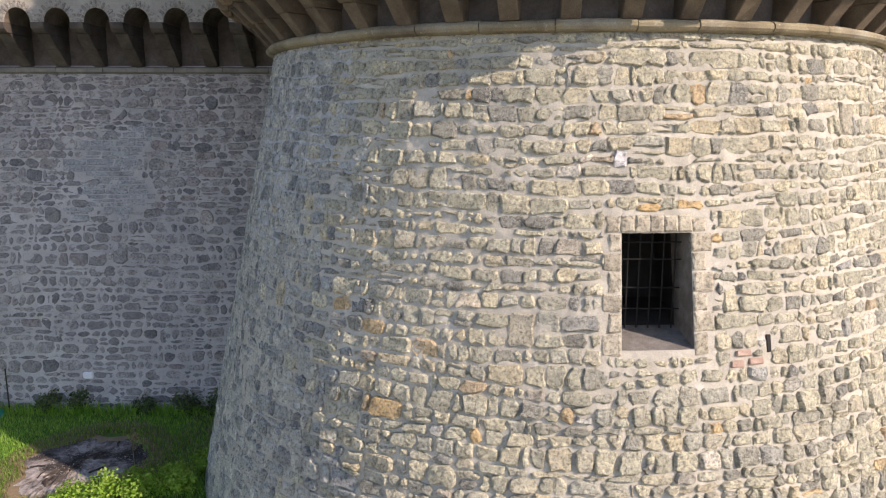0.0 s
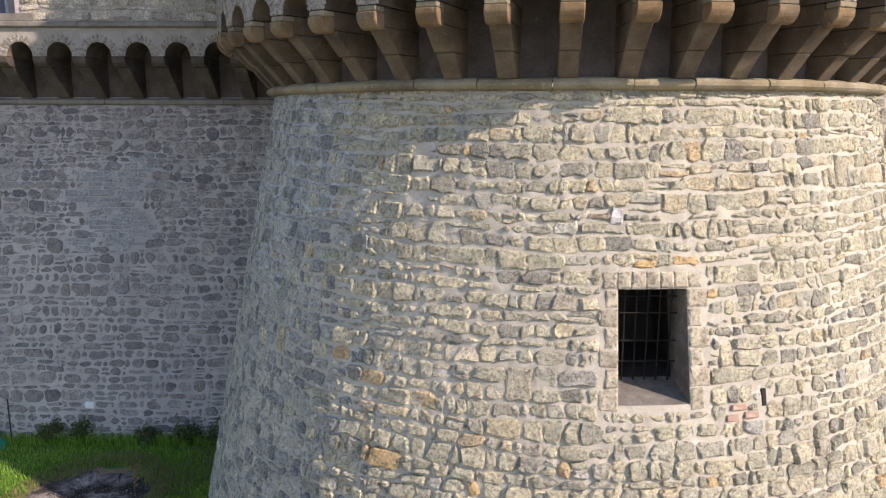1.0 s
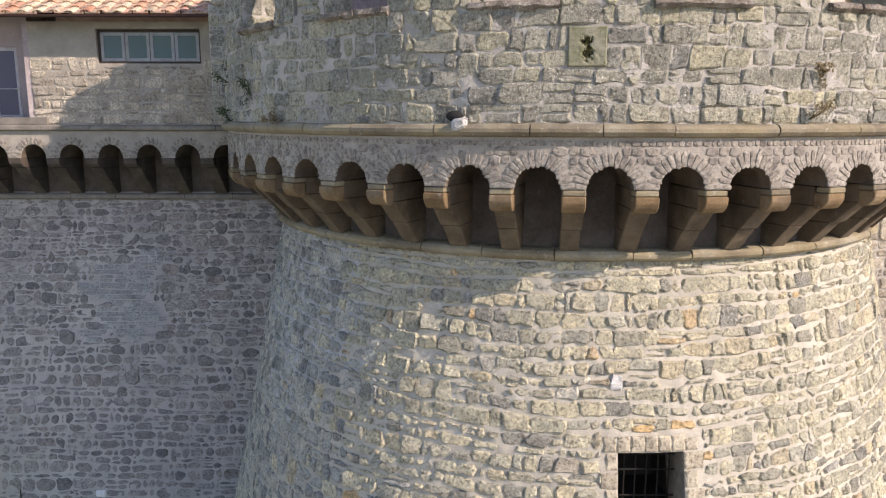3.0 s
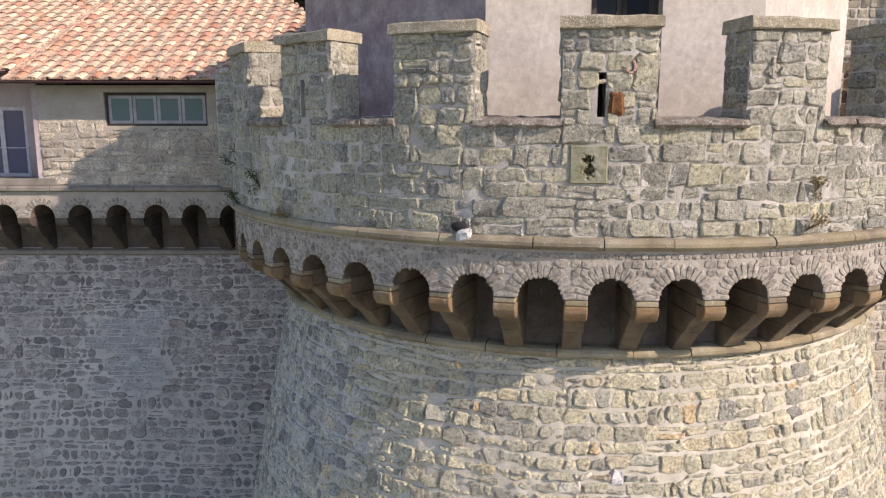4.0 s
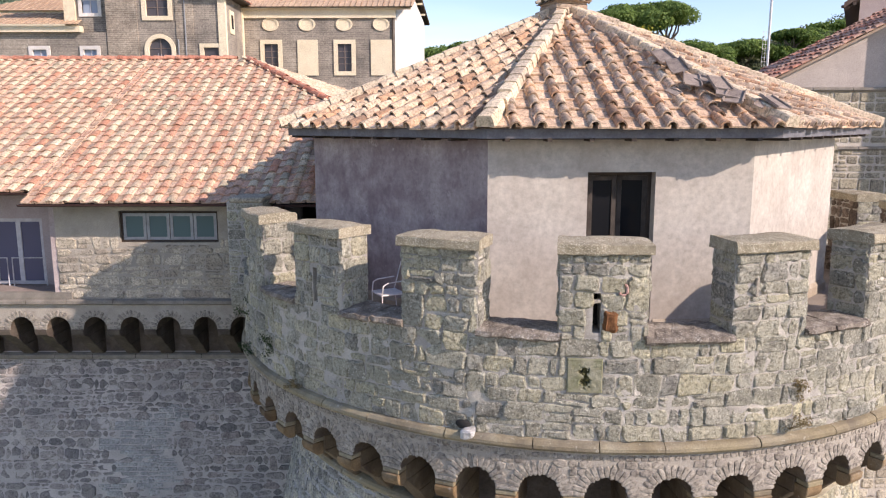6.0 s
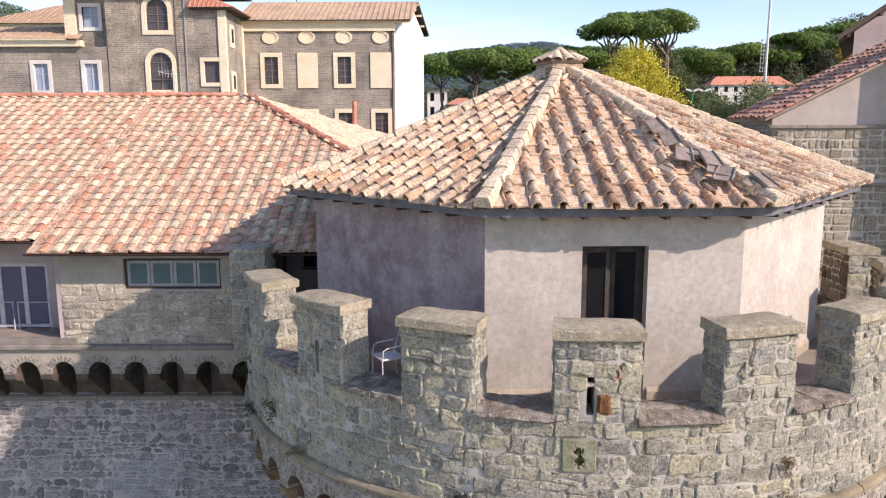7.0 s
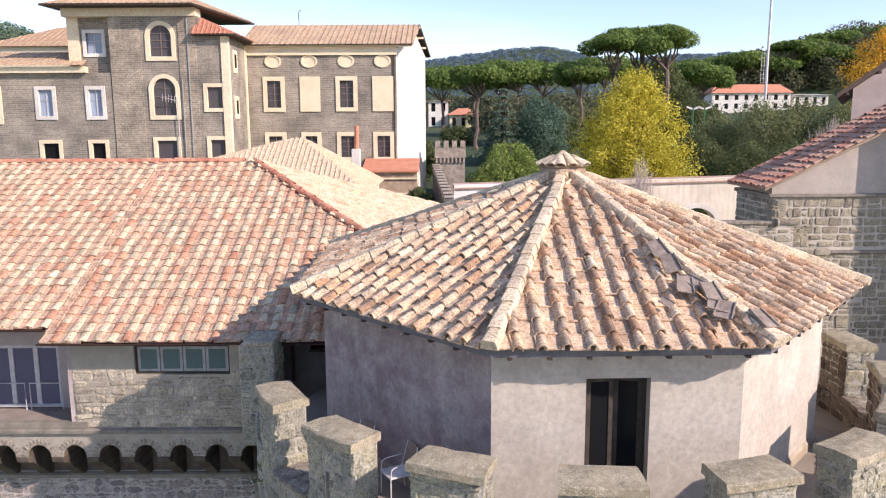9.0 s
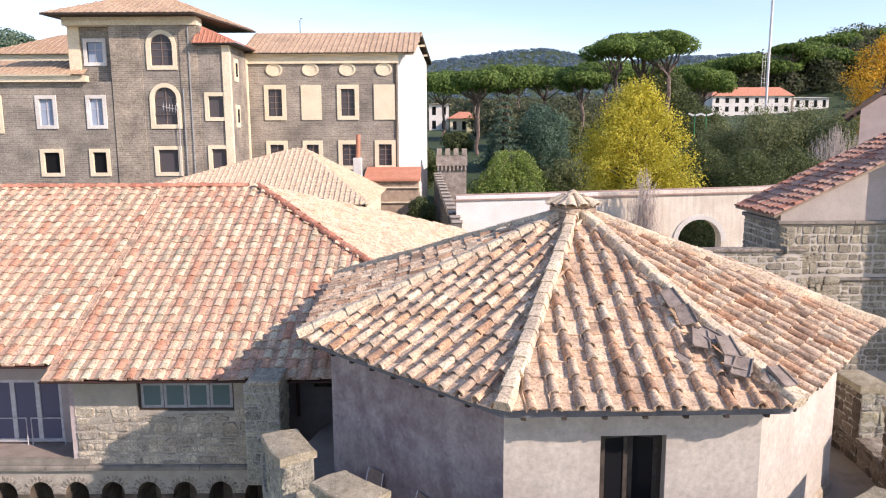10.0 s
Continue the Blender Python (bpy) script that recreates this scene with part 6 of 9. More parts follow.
for xx, zl in cols:
    verts += [(xx, 19.7, zl), (xx, YF, zl), (xx, YF, 6.1)]
for i in range(len(cols) - 1):
    k = 3 * i
    faces.append((k + 1, k + 4, k + 5, k + 2))
raw("arch_band", verts, faces, band_mortar, cm)
raw("arch_vault", verts, [(3 * i, 3 * i + 3, 3 * i + 4, 3 * i + 1) for i in range(len(cols) - 1)], vault_shade, cm)
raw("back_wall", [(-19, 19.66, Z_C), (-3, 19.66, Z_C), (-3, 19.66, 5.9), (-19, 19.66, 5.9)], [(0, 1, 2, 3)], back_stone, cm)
cc = []
for prof in ([(19.7, 5.2), (18.75, 5.2), (18.6, 5.22), (18.5, 5.3), (18.47, 5.44), (19.7, 5.44)], [(19.7, 4.88), (19.05, 4.88), (18.72, 5.195), (19.7, 5.195)], [(19.7, 4.5), (19.5, 4.5), (19.08, 4.875), (19.7, 4.875)]):
    v, f = corbel_block([(a, b) for a, b in prof], 0.155)
    bm = bmesh.new()
    vs = [bm.verts.new((y, x, z)) for x, y, z in v]
    for q in f:
        bm.faces.new([vs[i] for i in q])
    bmesh.ops.recalc_face_normals(bm, faces=bm.faces[:])
    bmesh.ops.bevel(bm, geom=bm.edges[:], offset=0.012, segments=1, affect="EDGES")
    me = bpy.data.meshes.new("corbel_block")
    bm.to_mesh(me)
    bm.free()
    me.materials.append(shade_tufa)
    cc.append(me)
for xm in ARX:
    c = new("corbel", cc[0])
    c.parent = cm
    c.location = (xm - 0.461 + g.uniform(-0.015, 0.015), 0, 0)
    for me in cc[1:]:
        b = new("corbel_block", me)
        b.parent = c
for xm in ARX:
    for t in range(13):
        th = radians(7 + 13.9 * t)
        ob = new("voussoir", g.choice(vk)[0])
        ob.parent = cm
        ob.matrix_basis = frame_at((xm + 0.39 * math.cos(th), YF, ZS + 0.41 * math.sin(th)), (1, 0, 0), (0, -1, 0)) @ Matrix.Rotation(th - math.pi / 2, 4, "Y") @ Matrix.Diagonal((0.08, g.uniform(0.01, 0.022), 0.18, 1))

# ---- long building on the curtain ----
wing = empty("long_building", "long stone building with a red tile roof on the curtain wall", "building")
BWIN = (-8.13, -5.7, 7.65, 8.42)
XL, XR = -9.72, -4.85
front = panel("wall", (XL, YF + 0.02), (XR, YF + 0.02), 6.1, 8.6, 0.55, [(BWIN[0] - XL, BWIN[1] - XL, BWIN[2], BWIN[3])], pale_mortar, wing)
place_b = on_plane((0, YF + 0.02), (1, 0))
quads = [tuple((min(p[0], XR), p[1]) for p in q) for q in cut_out(masonry(141, XL, XR - 0.1, 6.24, 8.6, (0.13, 0.25), (0.2, 0.6), 0.05), BWIN[0] - 0.04, BWIN[1] + 0.04, BWIN[2] - 0.05, BWIN[3] + 0.04)]
set_masonry(quads, place_b, pale_stone, front, lambda u, v: True, 142, (0.004, 0.02), (0.01, 0.034), free=lambda q: sum(p[1] for p in q) / 4 < 7.72, rough=1.8, loose=0.3, corner=(0.03, 0.09))
rough_face("mortar_face", place_b, sorted({*span(XL + 0.01, XR - 0.01, 0.055), BWIN[0], BWIN[1]}), sorted({*span(6.2, 8.6, 0.055), BWIN[2], BWIN[3]}), 0.016, pale_mortar, front, BWIN)
win = empty("window", "row of four grey-painted casements with greenish panes", "window")
bm = bmesh.new()
frame_boxes(bm, BWIN[0] + 0.002, BWIN[1] - 0.002, BWIN[2] + 0.002, BWIN[3] - 0.002, YF + 0.1, 0.05, 0.08)
part("frame", bm, dark_wood, win)
cw = (BWIN[1] - BWIN[0] - 0.1) / 4
for i in range(4):
    bm = bmesh.new()
    xa = BWIN[0] + 0.05 + i * cw
    frame_boxes(bm, xa + 0.008, xa + cw - 0.008, BWIN[2] + 0.055, BWIN[3] - 0.055, YF + 0.115, 0.072, 0.04)
    s = part("casement", bm, grey_paint, win)
    bm = bmesh.new()
    block(bm, xa + 0.078, xa + cw - 0.078, YF + 0.13, YF + 0.136, BWIN[2] + 0.115, BWIN[3] - 0.115)
    part("pane", bm, green_pane, s)
raw("inside_wall", [(-19, 19.4 + 2.0, 6.1), (-3, 21.4, 6.1), (-3, 21.4, 8.8), (-19, 21.4, 8.8)], [(0, 1, 2, 3)], unlit_dark, wing)
# recessed loggia with its glazed door
YD = 19.6
panel("wall", (-17.0, YD), (XL, YD), 6.3, 9.3, 0.3, [(-12.6 + 17, -10.62 + 17, 6.36, 8.12)], plaster_mauve, wing)
raw("side_wall", [(XL - 0.003, YF + 0.03, 6.3), (XL - 0.003, YD, 6.3), (XL - 0.003, YD, 9.2), (XL - 0.003, YF + 0.03, 8.75), (XL - 0.12, YF + 0.005, 6.4), (XL - 0.12, YF + 0.005, 8.75), (XL - 0.12, YD, 9.2), (XL - 0.12, YD, 6.4)], [(4, 0, 3, 5), (4, 5, 6, 7)], plaster_mauve, wing)
box("loggia_floor", -17.0, XL - 0.02, YF + 0.03, YD + 0.2, 6.1, 6.36, loggia_floor, wing)
box("loggia_kerb", -17.0, XL + 0.3, YF - 0.04, YF + 0.12, 6.237, 6.4, grey_block, wing)
ld = empty("glazed_door", "pale-framed glazed door with a low metal rail in the loggia", "door", kind="structure")
bm = bmesh.new()
frame_boxes(bm, -12.598, -10.622, 6.362, 8.118, YD + 0.05, 0.09, 0.08)
for xx in (-11.95, -11.28):
    block(bm, xx - 0.06, xx + 0.06, YD + 0.052, YD + 0.128, 6.452, 8.028)
part("frame", bm, pale_paint, ld)
for xa, xb in ((-12.5, -12.01), (-11.89, -11.34), (-11.22, -10.71)):
    bm = bmesh.new()
    block(bm, xa, xb, YD + 0.085, YD + 0.092, 6.452, 8.028)
    part("pane", bm, lavender_pane, ld)
rail = empty("rail", "thin pale metal guard rail before the loggia door", "railing")
for xa, xb in ((-12.4, -11.55), (-11.42, -10.55)):
    bm = bmesh.new()
    tube(bm, [(xa, YD - 0.12, 6.36), (xa, YD - 0.12, 7.1), (xb, YD - 0.12, 7.1), (xb, YD - 0.12, 6.36)], 0.02)
    part("rail_frame", bm, pale_paint, rail)
    bm = bmesh.new()
    tube(bm, [(xa, YD - 0.12, 6.45), (xb, YD - 0.12, 6.45)], 0.014)
    part("lower_bar", bm, pale_paint, rail)
# its roof
E0, SL = (17.92, 8.7), (12.72 - 8.7) / (26.5 - 17.92)


def roof_z(y):
    return E0[1] + SL * (y - E0[0])


RIDGE_R = (-6.88, 26.5, 12.72)
HIP = (1.7, 17.92, 8.7)
XN, YN = -10.15, 18.4
mainroof = raw("roof", [(XN, E0[0], E0[1]), HIP, RIDGE_R, (-32, 26.5, 12.72), (-32, YN, roof_z(YN)), (XN, YN, roof_z(YN)), (0.4, 32.2, 10.4), (-32, 35, 8.7)], [(0, 1, 2, 3, 4, 5), (1, 6, 2), (2, 6, 7, 3)], roof_bed_red, wing)
tile_slope(mainroof, [(XN, E0[0], E0[1]), (-3.0, E0[0], E0[1]), (-3.0, 22.6, roof_z(22.6)), RIDGE_R, (XN, 26.5, 12.72)], (0, 1), RED_COVER, RED_PAN, 151, 300, lambda p: p.y < 20.6, tilt=0.085, gauge=0.355)
tile_slope(mainroof, [(-22, YN, roof_z(YN)), (XN, YN, roof_z(YN)), (XN, 26.5, 12.72), (-22, 26.5, 12.72)], (0, 1), RED_COVER, RED_PAN, 152, 0, tilt=0.085, gauge=0.355)
# sun-facing hip slope takes paler tiles, its sunlight put into the colour
tile_slope(mainroof, [HIP, (0.4, 32.2, 10.4), RIDGE_R], (0, 1), PALE_COVER, PALE_PAN, 153, 0)
ridge_row(mainroof, (1.2, 18.42, 8.95), RIDGE_R, RED_RIDGE, 154, 0.4, 0.05)
ridge_row(mainroof, (-22, 26.5, 12.72), RIDGE_R, RED_RIDGE, 155, 0.4, 0.03)
for xa, xb, y, z in ((XN - 0.05, XR - 0.05, E0[0] - 0.05, E0[1] - 0.03), (-22, XN - 0.1, YN - 0.05, roof_z(YN) - 0.03), (-4.2, -2.75, E0[0] - 0.03, E0[1] - 0.05)):
    prof = [(y + 0.06 * math.cos(radians(t)), z + 0.06 * math.sin(radians(t))) for t in range(180, 361, 30)] + [(y + 0.045, z), (y, z - 0.04), (y - 0.045, z)]
    straight("gutter", prof, xa, xb, gutter_brown, wing)
# undersides of the eaves
raw("eaves_board", [(XN, E0[0], E0[1] - 0.03), (-3, E0[0], E0[1] - 0.03), (-3, YF + 0.6, roof_z(YF + 0.6) - 0.06), (XN, YF + 0.6, roof_z(YF + 0.6) - 0.06), (-22, YN, roof_z(YN) - 0.03), (XN, YN, roof_z(YN) - 0.03), (XN, YD + 0.1, roof_z(YD) - 0.05), (-22, YD + 0.1, roof_z(YD) - 0.05)], [(3, 2, 1, 0), (7, 6, 5, 4)], dark_wood, wing)
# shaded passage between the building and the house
panel("passage_wall", (-4.85, 19.4), (-2.72, 19.4), 6.3, 9.3, 0.2, [(1.05, 1.75, 8.02, 8.55)], passage_shade, wing)
panel("passage_end", (-4.85, 20.9), (-2.72, 20.9), 6.3, 9.7, 0.2, [], unlit_dark, wing)
box("passage_window_frame", -3.83, -3.07, 19.36, 19.39, 7.97, 8.02, dark_wood, wing)
bm = bmesh.new()
tube(bm, [(-4.25, 19.3, 7.2), (-4.25, 19.3, 8.95)], 0.05, 8)
part("downpipe", bm, gutter_brown, wing)
# stone pier rising to the eaves at the end of the parapet
PZ, PIER_X, PIER_Y = 8.8, -4.6, 17.75
pier = tagged(box("pier", -0.48, 0.34, -0.55, 0.45, 6.3, PZ, parapet_mortar, None, "", 0.03), "rough stone pier under the eaves at the parapet's end", "pier")
pier.matrix_basis = Matrix.Translation((PIER_X, PIER_Y, 0))
for s, fr in ((0, on_plane((-0.48, -0.55), (1, 0))), (1, on_plane((0.34, -0.55), (0, 1)))):
    wide = 0.82 if s == 0 else 1.0
    quads = [tuple((min(p[0], wide), p[1]) for p in q) for q in masonry(160 + s, 0.0, wide - 0.1, 6.32, PZ - 0.02, (0.14, 0.26), (0.18, 0.42), 0.03)]
    set_masonry(quads, fr, parapet_stone, pier, lambda u, v: True, 162 + s, (0.004, 0.016), (0.01, 0.03), rough=1.5)
bm = bmesh.new()
block(bm, -0.4, 0.36, -0.6, 0.45, PZ - 0.03, PZ + 0.09, 0.03)
part("coping_slab", bm, dressed_stone, pier, "grey coping slab")

# ---- keep with a tiled lean-to, at the other end of the terrace ----
keep = empty("keep", "stone keep with plastered gable, stone ledges and tiled lean-to roof", "building")
KX, KY = 10.5, 24.5
kw = panel("wall", (KX, KY), (25, KY), 2.0, 11.62, 0.6, [], keep_mortar, keep)
kq = masonry(301, 0.0, 6.0, 6.6, 9.72, (0.2, 0.34), (0.22, 0.62), 0.03) + masonry(302, 0.0, 6.0, 9.9, 11.52, (0.2, 0.33), (0.22, 0.62), 0.03)
set_masonry(kq, on_plane((KX, KY), (1, 0)), keep_stone, kw, lambda u, v: u < 4.2, 303, (0.012, 0.035), (0.012, 0.04), limit=280)
ks = panel("wall", (KX + 0.004, 27.4), (KX + 0.004, KY + 0.604), 2.0, 11.62, 0.6, [], keep_mortar, keep)
set_masonry(masonry(304, 0.0, 2.9, 9.0, 11.52, (0.2, 0.33), (0.22, 0.62), 0.03), on_plane((KX, 27.4), (0, -1)), keep_stone, ks, lambda u, v: True, 305, (0.012, 0.035), (0.012, 0.04))
g = random.Random(310)
z = 6.6
while z < 11.45:
    h = min(g.uniform(0.24, 0.36), 11.5 - z)
    a, b = (0.42, 0.24) if g.random() < 0.5 else (0.24, 0.42)
    box("quoin", KX - 0.045, KX + a, KY - 0.045, KY + b, z + 0.008, z + h - 0.008, keep_stone, keep, "", 0.02)
    z += h
g = random.Random(306)
for z, xa in ((11.6, KX - 0.12), (9.74, KX + 1.3)):
    x = xa
    while x < 18:
        w = g.uniform(0.9, 1.6)
        straight("ledge_stone", [(KY + 0.1, z - 0.07), (KY - 0.07, z - 0.07), (KY - 0.11, z - 0.02), (KY - 0.1, z + 0.05), (KY + 0.1, z + 0.07)], x + 0.008, x + w - 0.008, grey_block, keep)
        x += w
box("ledge_stone", KX - 0.12, KX + 0.1, KY + 0.1, 27.4, 11.53, 11.67, grey_block, keep, "", 0.03)
# plastered gable under the lean-to
SR = 0.49


def lean_z(x):
    return 12.02 + SR * (x - KX)


raw("gable", [(KX, KY + 0.04, 11.65), (25, KY + 0.04, 11.65), (25, KY + 0.04, lean_z(25)), (KX, KY + 0.04, lean_z(KX)), (KX, 27.2, 11.65), (KX, 27.2, lean_z(KX)), (25, 27.2, 11.65), (25, 27.2, lean_z(25))], [(0, 1, 2, 3), (4, 0, 3, 5), (6, 4, 5, 7)], keep_plaster, keep)
kr = raw("roof", [(KX - 0.35, KY - 0.25, lean_z(KX - 0.35) + 0.02), (25, KY - 0.25, lean_z(25) + 0.02), (25, 27.4, lean_z(25) + 0.02), (KX - 0.35, 27.4, lean_z(KX - 0.35) + 0.02), (KX - 0.35, KY - 0.25, lean_z(KX - 0.35) - 0.06), (25, KY - 0.25, lean_z(25) - 0.06), (25, 27.4, lean_z(25) - 0.06), (KX - 0.35, 27.4, lean_z(KX - 0.35) - 0.06)], [(0, 1, 2, 3), (7, 6, 5, 4), (0, 4, 5, 1), (0, 3, 7, 4)], roof_bed, keep)
DARK_COVER = cover_mesh("cover_tile", 0.145, 0.085, TILE_L, tile_keep, 0.03, 5, 0.6)
DARK_PAN = pan_mesh("pan_tile", 0.3, 0.27, TILE_L, tile_keep)
tile_slope(kr, [(KX - 0.35, 27.4, lean_z(KX - 0.35) + 0.03), (KX - 0.35, KY - 0.25, lean_z(KX - 0.35) + 0.03), (18.5, KY - 0.25, lean_z(18.5) + 0.03), (18.5, 27.4, lean_z(18.5) + 0.03)], (0, 1), DARK_COVER, DARK_PAN, 307, 120, wear=1.5, gauge=0.315)
# unseen block out of view, added to shade the keep's right side
panel("buttress", (15.2, 23.4), (18.0, 23.4), 2.0, 15.5, 1.05, [], keep_mortar, keep)
low = tagged(box("wall_low", 6.5, 11.1, 24.12, 24.45, 2.0, 10.72, keep_mortar, None, "", 0.0), "low rough stone wall with a brown coping beside the keep", kind="structure")
set_masonry(masonry(308, 0.0, 4.4, 8.6, 10.7, (0.16, 0.28), (0.22, 0.6), 0.03), on_plane((6.6, 24.12), (1, 0)), keep_stone, low, lambda u, v: True, 309, (0.012, 0.03), (0.01, 0.03))
box("coping", 6.4, 11.2, 24.04, 24.53, 10.72, 10.82, sill_stone, low, "", 0.02)
# curtain wall going on beyond the tower
side_wall = tagged(raw("wall_side", [(7.2, 19.5, GROUND), (20, 19.5, GROUND), (20, 19.5, 6.4), (7.2, 19.5, 6.4), (7.2, 20.4, GROUND), (20, 20.4, GROUND), (20, 20.4, 6.4), (7.2, 20.4, 6.4)], [(0, 1, 2, 3), (3, 2, 6, 7), (5, 4, 7, 6), (4, 0, 3, 7), (1, 5, 6, 2)], keep_mortar), "sunlit rubble curtain wall beyond the round tower", kind="structure")
set_masonry(masonry(330, 0.0, 7.0, -2.0, 6.38, (0.18, 0.32), (0.2, 0.55), 0.04), on_plane((7.2, 19.5), (1, 0)), pale_stone, side_wall, lambda u, v: u < 3.5, 331, (0.01, 0.03), (0.012, 0.04))
# house behind the keep
rear = empty("rear_house", "mauve plastered house with a dark tiled eave behind the keep", "house")
rake = lambda x: 14.95 + 0.67 * (x - 15.4)
raw("wall", [(16.4, 31.0, GROUND), (26, 31.0, GROUND), (26, 31.0, rake(26)), (16.4, 31.0, rake(16.4)), (20.9, 38.5, GROUND), (20.9, 38.5, rake(16.4)), (30.5, 38.5, GROUND), (30.5, 38.5, rake(26))], [(0, 1, 2, 3), (4, 0, 3, 5), (1, 6, 7, 2), (6, 4, 5, 7)], plaster_mauve, rear)
edge = [Vector((x, y, rake(15.4) + 0.67 * s)) for x, y, s in ((15.4, 30.3, 0), (26.4, 30.3, 11), (31.2, 38.9, 11), (20.2, 38.9, 0))]
up = Vector((0, 0, 0.2))
raw("roof", [v + up for v in edge] + edge, [(0, 1, 2, 3), (7, 6, 5, 4), (0, 4, 5, 1), (0, 3, 7, 4), (1, 5, 6, 2)], dark_eave, rear)
for k in range(9):
    q = edge[0].lerp(edge[1], (k + 0.3) / 9)
    box("rafter_end", q.x, q.x + 0.14, q.y + 0.05, q.y + 0.9, q.z - 0.12, q.z - 0.01, dark_wood, rear)

# ---- roofs and houses behind ----


def hip_house(name, label, x0, x1, y0, y1, z0, z1, apex_a, apex_b, wall, tile, ribs=0.42):
    """A house with a hipped roof: walls, roof slopes, and rows of tiles as ribs."""
    h = empty(name, label, "house")
    for p, q in (((x0, y0), (x1, y0)), ((x1, y0), (x1, y1)), ((x1, y1), (x0, y1)), ((x0, y1), (x0, y0))):
        panel("wall", p, q, z0, z1, 0.3, [], wall, h)
    o = 0.45
    c = [(x0 - o, y0 - o, z1), (x1 + o, y0 - o, z1), (x1 + o, y1 + o, z1), (x0 - o, y1 + o, z1)]
    rf = raw("roof", c + [apex_a, apex_b], [(0, 1, 5, 4), (1, 2, 5), (2, 3, 4, 5), (3, 0, 4), (3, 2, 1, 0)], tile, h)
    for k, poly in enumerate(((c[0], c[1], apex_b, apex_a), (c[1], c[2], apex_b), (c[3], c[0], apex_a))):
        rib_slope(rf, poly, tile, ribs, k)
    return h


def rib_slope(parent, poly, tile, gauge, seed):
    """Rows of half-round tiles running up a far slope, one long row to a rib, in one mesh."""
    g = random.Random(seed)
    poly = [Vector(p) for p in poly]
    o, u = poly[0], (poly[1] - poly[0]).normalized()
    nrm = (poly[1] - poly[0]).cross(poly[2] - poly[0]).normalized()
    nrm = nrm if nrm.z > 0 else -nrm
    v = nrm.cross(u)
    flat = [((p - o).dot(u), (p - o).dot(v)) for p in poly]
    verts, faces = [], []
    x = gauge / 2
    while x < max(f[0] for f in flat):
        ys = []
        for (ax, ay), (bx, by) in zip(flat, flat[1:] + flat[:1]):
            if (ax - x) * (bx - x) < 0:
                ys.append(ay + (by - ay) * (x - ax) / (bx - ax))
        if len(ys) == 2 and abs(ys[0] - ys[1]) > 0.4:
            y, top = min(ys) - 0.08, max(ys)
            while y < top - 0.2:
                e = min(y + 0.46, top)
                b = len(verts)
                for yy, r in ((y, 0.085), (e, 0.065)):
                    for t in (0, 60, 120, 180):
                        verts.append(o + u * (x + r * math.cos(radians(t)) + g.uniform(-0.01, 0.01)) + v * yy + nrm * (0.01 + r * math.sin(radians(t)) + (0.02 if yy == y else 0)))
                faces += [(b + i, b + i + 1, b + i + 5, b + i + 4) for i in range(3)] + [(b, b + 3, b + 2, b + 1)]
                y = e
        x += gauge
    if verts:
        tagged(raw("rib_tiling", verts, faces, tile, parent), kind="stuff")


hip_house("tiled_house", "long house with a pale pink hipped tile roof", -28.5, -6.6, 58.5, 73.5, -2.0, 9.0, (-13.4, 66, 13.2), (-12.6, 66, 13.2), cream, tile_sunny)


def window(parent, x0, x1, z0, z1, y, surround, inner, border=0.35, arched=False, bars=True, sill=True):
    """A framed window set in a wall facing -y: surround, pane and glazing bars. The wall's opening is x0 + border to x1 - border."""
    w = empty("window")
    w.parent = parent
    a, b, c, d = x0 + border, x1 - border, z0 + border, z1 - border
    bm = bmesh.new()
    if arched:
        r, rr, cx, zs = (b - a) / 2, (x1 - x0) / 2, (x0 + x1) / 2, d - (b - a) / 2
        inn = [(a, c)] + [(cx + r * math.cos(radians(t)), zs + r * math.sin(radians(t))) for t in range(180, -1, -15)] + [(b, c)]
        out = [(x0, z0)] + [(cx + rr * math.cos(radians(t)), zs + rr * math.sin(radians(t))) for t in range(180, -1, -15)] + [(x1, z0)]
        rows = [[bm.verts.new((p[0], yy, p[1])) for p in line] for line, yy in ((out, y + 0.05), (out, y - 0.12), (inn, y - 0.12), (inn, y + 0.25))]
        for r0, r1 in zip(rows, rows[1:]):
            for i in range(len(inn)):
                k = (i + 1) % len(inn)
                bm.faces.new((r0[i], r0[k], r1[k], r1[i]))
        bmesh.ops.recalc_face_normals(bm, faces=bm.faces[:])
    else:
        block(bm, x0, a, y - 0.12, y + 0.2, z0, z1)
        block(bm, b, x1, y - 0.12, y + 0.2, z0, z1)
        block(bm, a, b, y - 0.118, y + 0.2, d, z1)
        block(bm, a, b, y - 0.118, y + 0.2, z0, c)
    part("surround", bm, surround, w)
    bm = bmesh.new()
    block(bm, a - 0.02, b + 0.02, y + 0.2, y + 0.24, c - 0.02, d + 0.02)
    part("pane", bm, inner, w)
    if bars:
        bm = bmesh.new()
        block(bm, (a + b) / 2 - 0.05, (a + b) / 2 + 0.05, y + 0.13, y + 0.19, c, d - 0.01)
        for k in (0.27, 0.5, 0.73) if inner is not blue_pane else (0.6,):
            block(bm, a, b, y + 0.135, y + 0.185, c + (d - c) * k, c + (d - c) * k + 0.06)
        part("glazing_bar", bm, pale_paint if inner is blue_pane else sash_brown, w)
    return w


